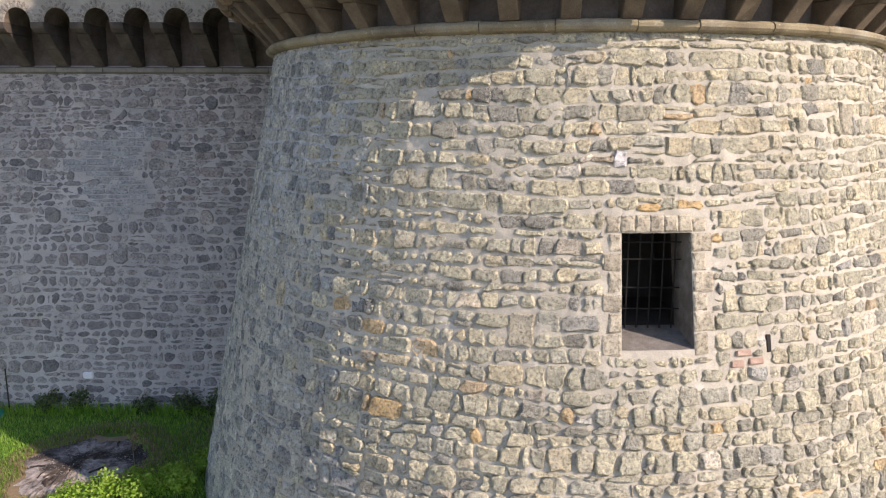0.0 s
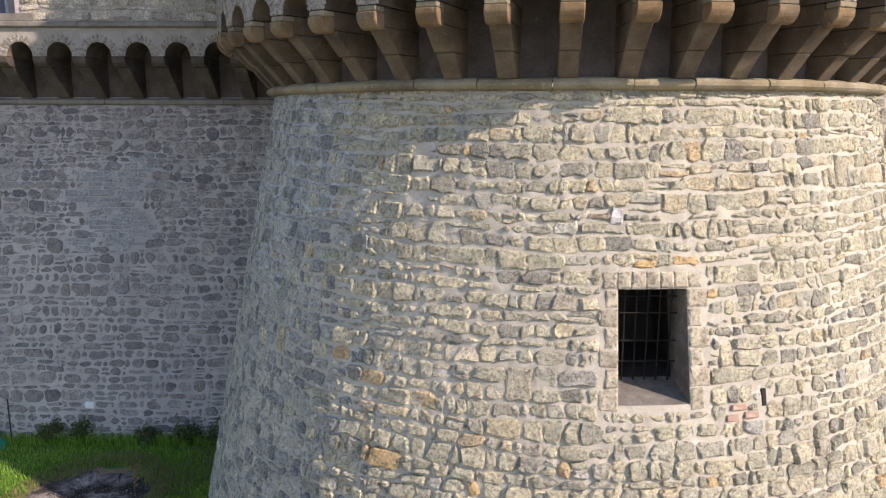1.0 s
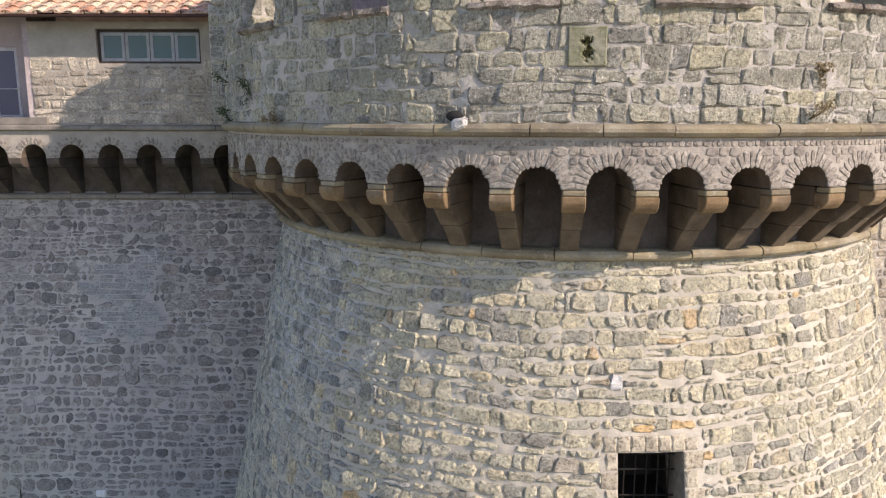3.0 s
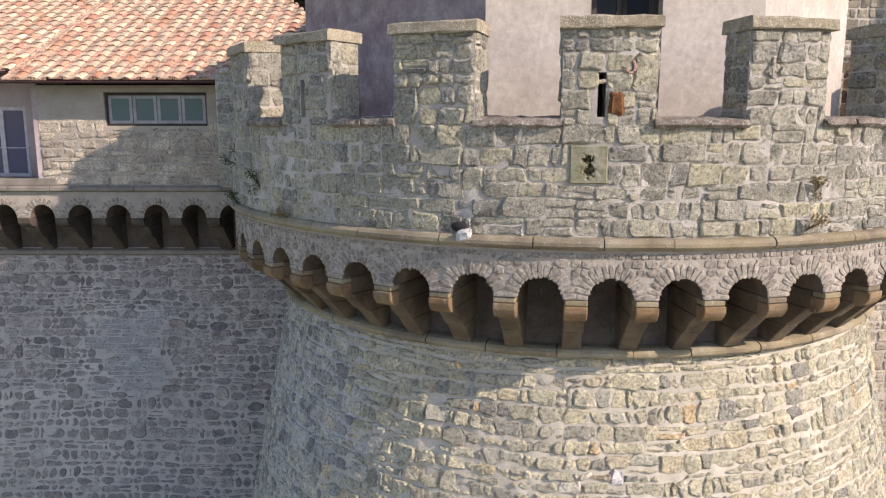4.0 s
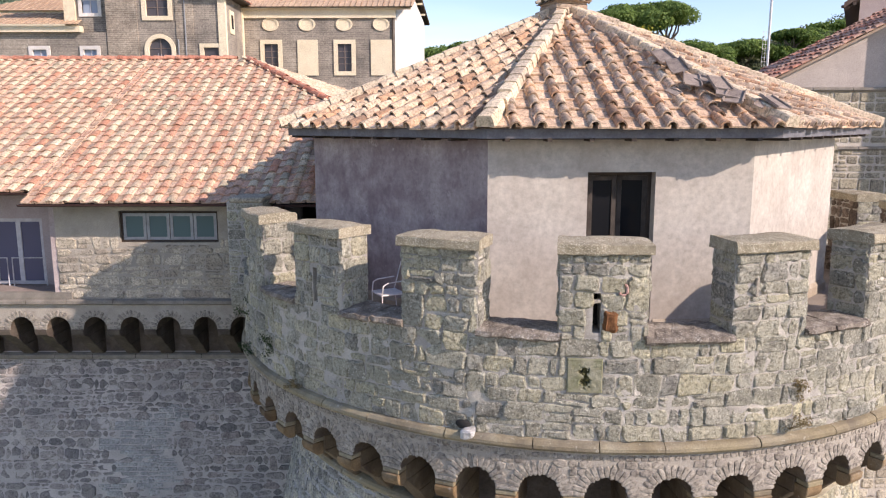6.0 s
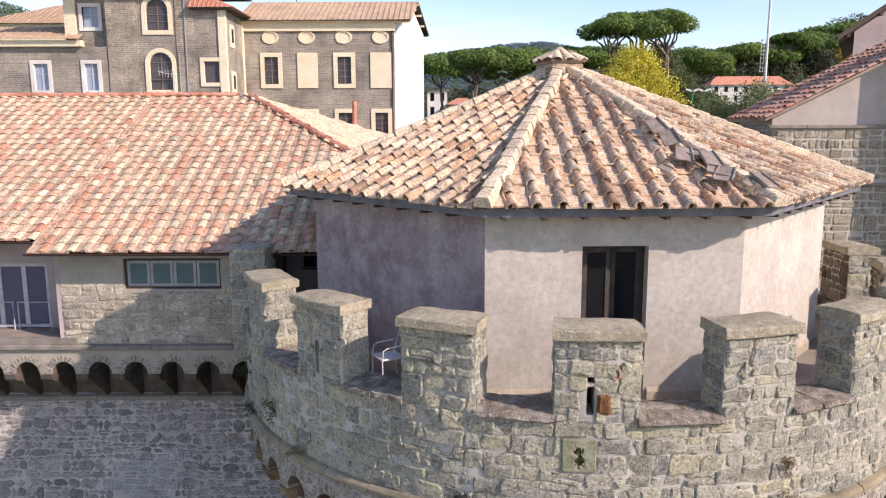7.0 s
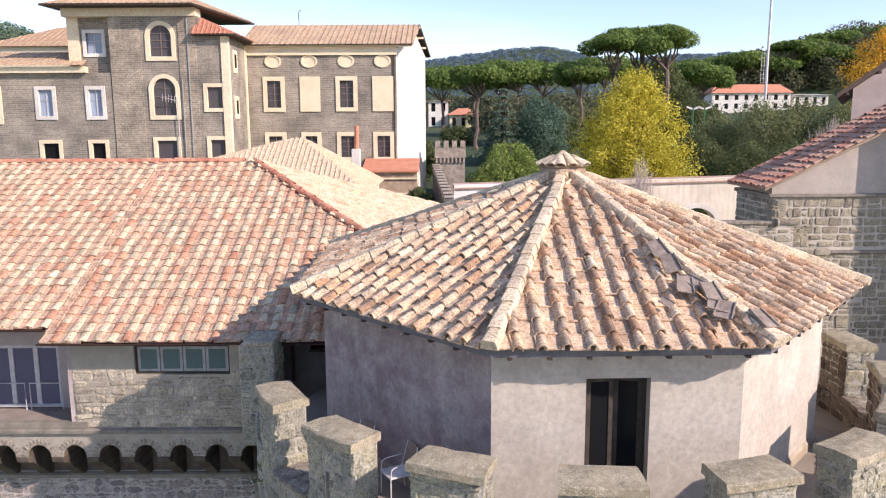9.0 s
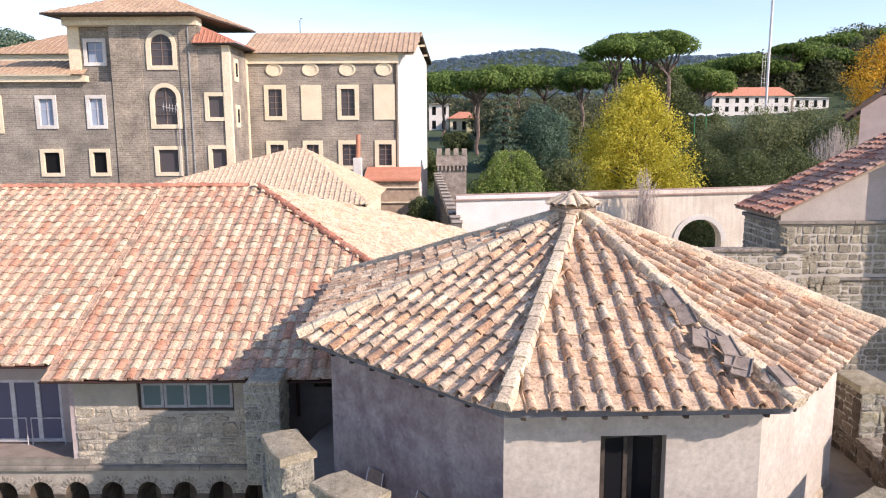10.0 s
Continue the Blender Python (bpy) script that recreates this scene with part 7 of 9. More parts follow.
# palace
palace = empty("palace", "long grey stone palace with cream window surrounds and tiled roof", "palace")
PY = 84.0
PX0, PX1, PZT = -22.5, -5.4, 22.0
WX = [(-20.2, -17.8), (-16.12, -13.9), (-12.15, -9.75), (-8.08, -5.75)]
holes = []
for i, (a, b) in enumerate(WX):
    for z0, z1 in ((15.9, 19.72), (10.4, 13.65)):
        if z1 < 15 or i % 2 == 0:
            holes.append((a + 0.45 - PX0, b - 0.45 - PX0, z0 + 0.45, z1 - 0.45))
panel("wall", (PX0, PY), (PX1, PY), -3.0, PZT, 0.6, holes, far_stone, palace)
panel("wall", (PX1, PY), (PX1 + 2.9, PY + 12), -3.0, 23.0, 0.6, [], white_plaster, palace)
raw("side_gable", [(PX1, PY, 22.95), (PX1 + 2.9, PY + 12, 22.95), (PX1 + 1.5, PY + 6.2, 26.0)], [(0, 1, 2)], white_plaster, palace)
for i, (a, b) in enumerate(WX):
    for z0, z1 in ((15.9, 19.72), (10.4, 13.65)):
        if z1 < 15 or i % 2 == 0:
            window(palace, a, b, z0, z1, PY, cream, palace_glass, 0.45)
        else:
            bm = bmesh.new()
            block(bm, a, b, PY - 0.12, PY + 0.1, z0, z1)
            block(bm, a + 0.45, b - 0.3, PY - 0.125, PY + 0.1, z0 + 0.3, z1 - 0.3)
            part("blind_window", bm, cream, palace)
    cx = (a + b) / 2
    bm = bmesh.new()
    ringv = [[bm.verts.new((cx + rx * math.cos(2 * math.pi * k / 20), y, 21.35 + rz * math.sin(2 * math.pi * k / 20))) for k in range(20)] for rx, rz, y in ((0.92, 0.7, PY + 0.05), (0.92, 0.7, PY - 0.12), (0.72, 0.52, PY - 0.12), (0.72, 0.52, PY - 0.04))]
    for r, s in zip(ringv, ringv[1:]):
        for k in range(20):
            bm.faces.new((r[k], r[(k + 1) % 20], s[(k + 1) % 20], s[k]))
    bm.faces.new(ringv[-1])
    bmesh.ops.recalc_face_normals(bm, faces=bm.faces[:])
    part("oval_panel", bm, cream, palace)
box("frieze", PX0, PX1 + 0.1, PY - 0.25, PY + 0.3, 22.0, 22.95, cream, palace)
box("cornice", PX0, PX1 + 0.6, PY - 0.7, PY + 0.2, 22.9, 23.1, cream, palace)
c = [(PX0, PY - 0.9, 23.1), (PX1 + 2.0, PY - 0.9, 23.1), (PX1 + 2.5, PY + 6.5, 26.1), (PX0, PY + 6.5, 26.1), (PX1 + 3.6, PY + 14, 23.1), (PX0, PY + 14, 23.1)]
pr = raw("roof", c, [(0, 1, 2, 3), (3, 2, 4, 5)], tile_palace, palace)
rib_slope(pr, c[:4], tile_palace, 0.6, 5)
raw("roof_underside", [(PX0, PY - 0.85, 23.0), (PX1 + 1.9, PY - 0.85, 23.0), (PX1 + 2.4, PY + 6.5, 25.95), (PX1 + 3.5, PY + 13.9, 23.0), (PX0, PY + 13.9, 23.0), (PX0, PY + 6.5, 25.95)], [(0, 5, 2, 1), (5, 4, 3, 2)], dark_wood, palace)
for k in range(6):
    y = PY - 0.4 + k * 2.3
    zz = 23.0 + (26.0 - 23.0) * (1 - abs(y - PY - 6.5) / 7.4)
    box("rafter_end", PX1 + 0.2 * k, PX1 + 1.8 + 0.25 * k, y - 0.12, y + 0.12, zz - 0.35, zz - 0.12, cream, palace)
box("downpipe", -5.72, -5.6, PY - 0.14, PY - 0.02, 8.0, 22.0, dark_wood, palace)

# palace tower and wing
tower_b = empty("palace_tower", "tall grey stone palace block with arched cream windows", "palace")
TY = 77.0
arch1, arch2 = (-30.2, -27.15, 20.85, 24.75), (-30.15, -27.0, 15.0, 19.55)
sq = [(-24.6, -22.3, 15.75, 18.6), (-24.5, -22.1, 10.5, 13.3), (-30.0, -27.2, 10.2, 13.25)]
panel("wall", (-37.3, TY + 0.9), (-33.8, TY + 0.9), -3.0, 25.2, 0.6, [(0.75, 2.4, 21.6, 23.8)], far_stone, tower_b)
panel("wall", (-33.8, TY - 0.1), (-30.7, TY - 0.1), -3.0, 25.2, 1.0, [], warm_course, tower_b)
box("corner_shaft", -26.85, -25.1, TY - 0.09, TY + 0.1, -3.0, 25.2, warm_course, tower_b)
panel("wall", (-33.797, TY + 1.0), (-33.797, TY + 0.02), -3.0, 25.2, 0.5, [], far_stone, tower_b)


def arch_hole(a):
    return (a[0] + 0.4 + 30.7, a[1] - 0.4 + 30.7, a[2] + 0.4, a[3] - 0.42)


panel("wall", (-30.7, TY), (-25.1, TY), -3.0, 25.2, 0.6, [arch_hole(arch1), arch_hole(arch2), (sq[2][0] + 0.35 + 30.7, sq[2][1] - 0.35 + 30.7, sq[2][2] + 0.35, sq[2][3] - 0.35)], far_stone, tower_b)
panel("wall", (-25.1, TY), (-22.0, TY), -3.0, 23.3, 0.6, [(q[0] + 0.35 + 25.1, q[1] - 0.35 + 25.1, q[2] + 0.35, q[3] - 0.35) for q in sq[:2]], far_stone, tower_b)
panel("wall", (-22.0, TY), (-22.0, TY + 9), -3.0, 23.3, 0.5, [(2.1, 3.0, 20.3, 22.0), (2.3, 3.3, 15.5, 17.2)], far_stone, tower_b)
panel("wall", (-25.1, TY + 9), (-25.1, TY + 0.2), 22.5, 25.2, 0.3, [], far_stone, tower_b)
for name_, a in (("upper", arch1), ("lower", arch2)):
    window(tower_b, *a, TY, cream, palace_glass, 0.42, arched=True)
for q in sq:
    window(tower_b, *q, TY, cream, palace_glass, 0.38, bars=False)
window(tower_b, -36.9, -34.6, 21.35, 24.05, TY + 0.9, white_plaster, blue_pane, 0.35)
box("corner_strip", -22.6, -21.86, TY - 0.16, TY + 0.4, -3.0, 23.2, cream, tower_b)
box("corner_strip", -38.35, -37.2, TY + 0.7, TY + 1.3, 19.8, 25.2, cream, tower_b)
for zz in (20.9, 16.2):
    box("side_window", -22.06, -21.9, TY + 1.75, TY + 3.3, zz - 1.1, zz + 1.2, cream, tower_b)
box("side_pane", -21.92, -21.88, TY + 2.2, TY + 2.9, 20.3, 21.7, window_glass, tower_b)
box("side_pane", -21.92, -21.88, TY + 2.2, TY + 2.9, 15.6, 17.0, window_glass, tower_b)
box("corner_strip", -22.06, -21.88, TY + 6.5, TY + 9.0, -3.0, 23.2, cream, tower_b)
box("frieze", -38.4, -25.0, TY - 0.2, TY + 1.6, 25.2, 26.0, cream, tower_b)
c = [(-39.7, TY - 1.8, 26.2), (-24.7, TY - 1.8, 26.2), (-22.2, TY + 12.5, 26.2), (-38.5, TY + 12.5, 26.2), (-32.6, TY + 5.5, 29.2), (-30.6, TY + 5.5, 29.2)]
tr = raw("roof", c, [(0, 1, 5, 4), (1, 2, 5), (2, 3, 4, 5), (3, 0, 4), (3, 2, 1, 0)], tile_palace, tower_b)
rib_slope(tr, (c[0], c[1], c[5], c[4]), tile_palace, 0.6, 7)
rib_slope(tr, (c[1], c[2], c[5]), tile_palace, 0.6, 6)
raw("eaves_board", [(x, y, 26.2 - d) for d in (0.02, 0.18) for x, y, _ in c[:4]], [(0, 1, 2, 3), (7, 6, 5, 4)] + [(k, k + 4, (k + 1) % 4 + 4, (k + 1) % 4) for k in range(4)], dark_wood, tower_b)
c = [(-25.4, TY - 0.8, 23.4), (-20.9, TY - 0.8, 23.4), (-20.9, TY + 9, 23.4), (-25.2, TY + 9, 25.3), (-25.2, TY + 1.0, 25.3)]
rr = raw("low_roof", c, [(0, 1, 4), (1, 2, 3, 4)], tile_ridge_red, tower_b)
rib_slope(rr, (c[0], c[1], c[4]), tile_ridge_red, 0.45, 8)
rib_slope(rr, (c[1], c[2], c[3], c[4]), tile_ridge_red, 0.45, 9)
box("low_eaves", -25.3, -20.95, TY - 0.75, TY + 8.9, 23.25, 23.4, dark_wood, tower_b)
for x, zb, zt in ((-25.9, 8.0, 25.0), (-27.0 + 0.35, 8.0, 19.0)):
    box("downpipe", x - 0.045, x + 0.045, TY - 0.2, TY - 0.1, zb, zt, grey_paint, tower_b)
swing = empty("palace_wing", "lower grey stone palace wing with pale-framed shuttered windows", "palace")
ww = [(-41.8, -39.65, 15.05, 18.4), (-36.65, -34.6, 15.03, 18.4), (-41.75, -39.4, 10.2, 13.0), (-36.7, -34.6, 10.2, 13.0), (-47.5, -45.2, 14.6, 18.4)]
panel("wall", (-58, TY), (-33.9, TY), -3.0, 19.7, 0.6, [(q[0] + 0.35 + 58, q[1] - 0.35 + 58, q[2] + 0.35, q[3] - 0.35) for q in ww], far_stone, swing)
for i, q in enumerate(ww):
    window(swing, *q, TY, white_plaster if i < 2 else cream, blue_pane if i < 2 else window_glass, 0.36, bars=i < 2)
box("cornice", -58, -36.3, TY - 0.5, TY + 0.3, 19.7, 20.3, cream, swing)
c = [(-58, TY - 0.9, 20.4), (-36.2, TY - 0.9, 20.4), (-37.8, TY + 4.5, 22.2), (-58, TY + 4.5, 22.2)]
sr = raw("roof", c, [(0, 1, 2, 3)], tile_palace, swing)
rib_slope(sr, c, tile_palace, 0.6, 11)
hip_house("left_house", "cream house with a low brown tile roof behind the wing", -56, -41, 92, 104, -2, 24.0, (-49, 98, 27.0), (-48, 98, 27.0), cream, tile_palace, 0.7)

# annex under the palace, with its chimney
annex = empty("annex", "low annex with a red tiled terrace roof and wooden boarding", "annex")
raw("roof", [(-9.0, 79.6, 9.55), (-2.9, 79.6, 9.55), (-2.9, 84, 10.7), (-9.0, 84, 10.7), (-9.0, 79.6, 9.35), (-2.9, 79.6, 9.35), (-2.9, 84, 10.5), (-9.0, 84, 10.5)], [(0, 1, 2, 3), (7, 6, 5, 4), (0, 4, 5, 1), (1, 5, 6, 2), (0, 3, 7, 4)], terracotta, annex)
panel("wall", (-8.8, 80.0), (-3.1, 80.0), -3.0, 9.36, 0.3, [], brown_board, annex)
panel("wall", (-3.09, 80.32), (-3.09, 84), -3.0, 9.34, 0.3, [], cream, annex)
for z in (8.6, 7.0):
    box("rail", -8.9, -3.0, 79.8, 79.95, z, z + 0.14, cream, annex)
chim = empty("chimney", "white rendered chimney with a red flue pipe", "chimney")
box("stack", -9.83, -8.98, 78.0, 79.0, 4.0, 11.9, white_plaster, chim, "", 0.03)
bm = bmesh.new()
tube(bm, [(-9.36, 78.5, 11.9), (-9.28, 78.5, 14.3)], 0.24, 10)
part("flue", bm, terracotta, chim, "red clay flue pipe")

# pale wall with an arch
arch_wall = empty("wall_arched", "long whitish weathered wall with a round arch", kind="structure")
AX, AR, AZ = 20.3, 1.75, 5.7
top = [(0.6, 9.4), (12.0, 9.65), (25.0, 9.95), (34.0, 10.7)]
verts, faces = [], []
xs = [0.6, 6, 12, AX - AR] + [AX - AR * math.cos(radians(t)) for t in range(15, 180, 15)] + [AX + AR, 26, 34]
for x in xs:
    zt = float(np.interp(x, [t[0] for t in top], [t[1] for t in top]))
    zl = AZ + math.sqrt(max(0, AR * AR - (x - AX) ** 2)) if abs(x - AX) <= AR + 1e-6 else -3.0
    verts += [(x, 60, zl), (x, 60, zt), (x, 61.2, zt), (x, 61.2, zl)]
n = len(xs)
for i in range(n - 1):
    k = 4 * i
    faces += [(k, k + 4, k + 5, k + 1), (k + 1, k + 5, k + 6, k + 2), (k + 3, k + 2, k + 6, k + 7), (k, k + 3, k + 7, k + 4)]
raw("wall_face", verts[:12], faces[:8], whitewash, arch_wall)
raw("wall_face", verts[8:], [tuple(v - 8 for v in f) for f in faces[8:]], old_white, arch_wall)
for a, b in ((AX - AR - 0.6, AX - AR), (AX + AR, AX + AR + 0.6)):
    box("pier", a, b, 59.97, 61.22, -3.0, AZ, old_white, arch_wall)
for x0, x1 in ((0.5, 5.0), (5.0, 12.0), (12.0, 18.0), (18.0, 25.0), (25.0, 34.0)):
    za, zb = (float(np.interp(x, [t[0] for t in top], [t[1] for t in top])) for x in (x0, x1))
    raw("coping", [(x, y, z + d) for x, z in ((x0 + 0.004, za), (x1 - 0.004, zb)) for y, d in ((59.88, -0.36), (59.88, -0.28), (60.75, 0.12), (61.32, -0.1), (61.32, -0.16))], [(0, 5, 6, 1), (1, 6, 7, 2), (2, 7, 8, 3), (3, 8, 9, 4), (4, 9, 5, 0), (4, 3, 2, 1, 0), (5, 6, 7, 8, 9)], coping_clay, arch_wall)
ring = []
bm = bmesh.new()
vs = []
for t in range(0, 181, 12):
    vs.append([bm.verts.new((AX - r * math.cos(radians(t)), y, AZ + r * math.sin(radians(t)))) for r, y in ((AR + 0.003, 59.93), (AR + 0.4, 59.93), (AR + 0.4, 60.05), (AR + 0.003, 60.05))])
for r, s in zip(vs, vs[1:]):
    for k in range(4):
        bm.faces.new((r[k], r[(k + 1) % 4], s[(k + 1) % 4], s[k]))
part("arch_ring", bm, white_plaster, arch_wall)
# stepped wall climbing away, and a small battlemented tower
step = empty("wall_stepped", "old stone wall with stepped merlons climbing a slope", kind="structure")
for k in range(15):
    f = k / 14
    x, y, z = 0.62 - 1.75 * f, 56.6 + 29 * f, 7.75 + 2.1 * f
    box("wall_length", x - 0.36, x + 0.36, y, y + 2.06, -3.0, z - 0.5, grey_block, step)
    box("merlon", x - 0.36, x + 0.36, y + 0.1, y + 1.3, z - 0.5, z - 0.1, grey_block, step, "", 0.04)
    box("cap_slab", x - 0.43, x + 0.43, y + 0.03, y + 1.37, z - 0.1, z, cap_grey, step, "", 0.03)
batt = empty("battlement_tower", "small old stone tower with square battlements", "tower")
box("body", -1.15, 2.4, 92, 96, -3, 11.0, smoky_grey, batt)
for k in range(4):
    box("merlon", -1.25 + 1.02 * k, -0.62 + 1.02 * k, 91.7, 92.3, 11.65, 12.5, smoky_grey, batt, "", 0.05)
box("parapet", -1.3, 2.5, 91.7, 92.3, 10.42, 11.65, smoky_grey, batt)
for k in range(8):
    box("corbel", -1.2 + 0.48 * k, -0.98 + 0.48 * k, 91.75, 92.0, 9.8, 10.42, smoky_grey, batt, "", 0.04)

# ---- the rising land behind ----
gx = sorted({*span(-420, 420, 14), *span(-2500, 2500, 250)})
gy = sorted({*span(58, 420, 12), *span(420, 2600, 90)})


def land(x, y):
    z = float(np.interp(y, [58, 64, 100, 150, 250, 330, 600, 900, 2600], [GROUND, 1.0, 6.5, 11.0, 15.0, 19.0, 30.0, 42.0, 60.0]))
    z += 40 * math.exp(-(((x - 250) / 95) ** 2 + ((y - 450) / 110) ** 2))
    d = max(0.0, 1 - abs(y - 1500) / 620)
    ridge = 97 + 26 * math.exp(-((x - 172) / 105) ** 2) + 3 * math.sin(x * 0.013 + 1) + 2 * math.sin(x * 0.034) + 10 * math.exp(-((x - 560) / 150) ** 2)
    z += d * d * (3 - 2 * d) * ridge
    if y > 120:
        z += 1.6 * noise.noise(Vector((x * 0.02, y * 0.02, 0))) * min(1, (y - 120) / 200) * 2
    return z


hv = [(x, y, land(x, y)) for y in gy for x in gx]
hf = [(j * len(gx) + i, j * len(gx) + i + 1, (j + 1) * len(gx) + i + 1, (j + 1) * len(gx) + i) for j in range(len(gy) - 1) for i in range(len(gx) - 1)]
tagged(raw("hills", hv, hf, hill_green, smooth=True), "green wooded land rising to distant hills", kind="structure")

# ---- trees ----


def leaves(name, parent, clumps, count, size, material, seed, flat=1.0, droop=0.0, fuzz=0.05):
    """Many small leaf sprays scattered on clumps (centre, radii), in one mesh."""
    g = np.random.default_rng(seed)
    vol = np.array([c[1][0] * c[1][1] + c[1][0] * c[1][2] for c in clumps])
    share = np.maximum(8, (count * vol / vol.sum()).astype(int))
    P, N = [], []
    for (centre, radii), k in zip(clumps, share):
        d = g.normal(size=(k, 3))
        d /= np.linalg.norm(d, axis=1)[:, None]
        r = g.uniform(0.55, 1.06, k) ** 0.6 * (1 + fuzz * g.normal(size=k))
        p = d * r[:, None] * np.array(radii) + np.array(centre)
        p[:, 2] -= droop * (np.linalg.norm(p[:, :2] - np.array(centre)[:2], axis=1) / max(radii)) ** 2
        P.append(p)
        N.append(d)
    P, N = np.concatenate(P), np.concatenate(N)
    k = len(P)
    n = N + g.normal(scale=0.6, size=(k, 3)) + np.array((0, 0, 0.3))
    n /= np.linalg.norm(n, axis=1)[:, None]
    a = np.cross(n, g.normal(size=(k, 3)))
    a /= np.linalg.norm(a, axis=1)[:, None]
    b = np.cross(n, a) * flat
    s = size * g.uniform(0.55, 1.3, (k, 1))
    quad = np.stack([P - a * s, P - b * s * 0.55 + n * s * 0.15, P + a * s, P + b * s * 0.55 + n * s * 0.15], 1).reshape(-1, 3)
    me = bpy.data.meshes.new(name)
    me.vertices.add(4 * k)
    me.vertices.foreach_set("co", quad.ravel())
    me.loops.add(4 * k)
    me.loops.foreach_set("vertex_index", np.arange(4 * k))
    me.polygons.add(k)
    me.polygons.foreach_set("loop_start", np.arange(0, 4 * k, 4))
    me.materials.append(material)
    me.update()
    me.validate()
    ob = new(name, me)
    ob.parent = parent
    return ob


def limb(bm, p, q, r0, r1, g, bend=0.12, n=5):
    p, q = Vector(p), Vector(q)
    pts = [p.lerp(q, i / n) + Vector((g.uniform(-1, 1), g.uniform(-1, 1), 0)) * bend * (q - p).length * (0 if i in (0, n) else 0.35) for i in range(n + 1)]
    for a, b, i in zip(pts, pts[1:], range(n)):
        d = (b - a).normalized()
        s = d.orthogonal().normalized()
        t = d.cross(s)
        ra, rb = r0 + (r1 - r0) * i / n, r0 + (r1 - r0) * (i + 1) / n
        va = [bm.verts.new(a + ra * (math.cos(k * math.pi / 3) * s + math.sin(k * math.pi / 3) * t)) for k in range(6)]
        vb = [bm.verts.new(b + rb * (math.cos(k * math.pi / 3) * s + math.sin(k * math.pi / 3) * t)) for k in range(6)]
        for k in range(6):
            bm.faces.new((va[k], va[(k + 1) % 6], vb[(k + 1) % 6], vb[k]))
    return pts


def umbrella_pine(x, y, base, height, width, seed, count=2600, size=0.42, material=None, label="umbrella pine with a flat dark green crown and bare forked trunk"):
    g = random.Random(seed)
    t = empty("umbrella_pine", label, "tree", "umbrella pines", at=(x, y, base))
    bm = bmesh.new()
    fork = Vector((g.uniform(-0.4, 0.4), 0, height * g.uniform(0.5, 0.6)))
    limb(bm, (0, 0, -0.5), fork, height * 0.024, height * 0.017, g)
    clumps = []
    n = 9
    for i in range(n):
        a = 2 * math.pi * (i + g.uniform(-0.3, 0.3)) / n
        rr = width * 0.5 * g.uniform(0.38, 0.86) if i else 0
        c = Vector((rr * math.cos(a), rr * math.sin(a), height * (0.88 - 0.1 * (rr / (width * 0.5)) ** 2) + g.uniform(-0.03, 0.03) * height))
        limb(bm, fork, c - Vector((0, 0, height * 0.03)), height * 0.011, height * 0.004, g, 0.2)
        k = width * g.uniform(0.17, 0.25)
        clumps.append((tuple(c), (k * 1.1, k * 1.1, k * g.uniform(0.45, 0.62))))
        if i % 2:
            clumps.append((tuple(c * 0.75 + Vector((0, 0, height * 0.24))), (k * 0.8, k * 0.8, k * 0.4)))
    part("trunk", bm, pine_bark, t, "bare brown trunk with forked limbs")
    leaves("crown", t, clumps, count, size, material or pine_leaf, seed)
    return t


def broad_tree(name, label, x, y, base, height, width, seed, material, count=5000, size=0.2, shape=1.0, group="", trunk_h=0.3, category="tree", cone=0.0, round_=0.7, n=26, puff=1.0, fuzz=0.14):
    g = random.Random(seed)
    t = empty(name, label, category, group, at=(x, y, base))
    bm = bmesh.new()
    topz = Vector((g.uniform(-0.3, 0.3), 0, height * 0.9))
    limb(bm, (0, 0, -0.5), topz, height * 0.03, height * 0.006, g, 0.06)
    clumps = []
    for i in range(n):
        f = (i + 0.5) / n
        z = height * (trunk_h + (1 - trunk_h) * f)
        prof = (math.sin(math.pi * min(1, 0.12 + f * 0.86)) ** round_) if not cone else (1.05 - f * cone)
        a = i * 2.4 + g.uniform(-0.4, 0.4)
        rr = width * 0.5 * prof * g.uniform(0.35, 0.8 + 0.25 * (1 - puff))
        c = Vector((rr * math.cos(a), rr * math.sin(a), z))
        limb(bm, (0, 0, z * 0.75), c, height * 0.008, height * 0.002, g, 0.15, 3)
        k = puff * width * g.uniform(0.12, 0.2) * (0.55 + 0.45 * prof)
        clumps.append((tuple(c), (k, k, k * g.uniform(0.7, 1.0) * shape)))
    part("trunk", bm, bark, t, "branching brown trunk")
    leaves("crown", t, clumps, count, size, material, seed, droop=0.0 if not cone else height * 0.03, fuzz=fuzz)
    return t


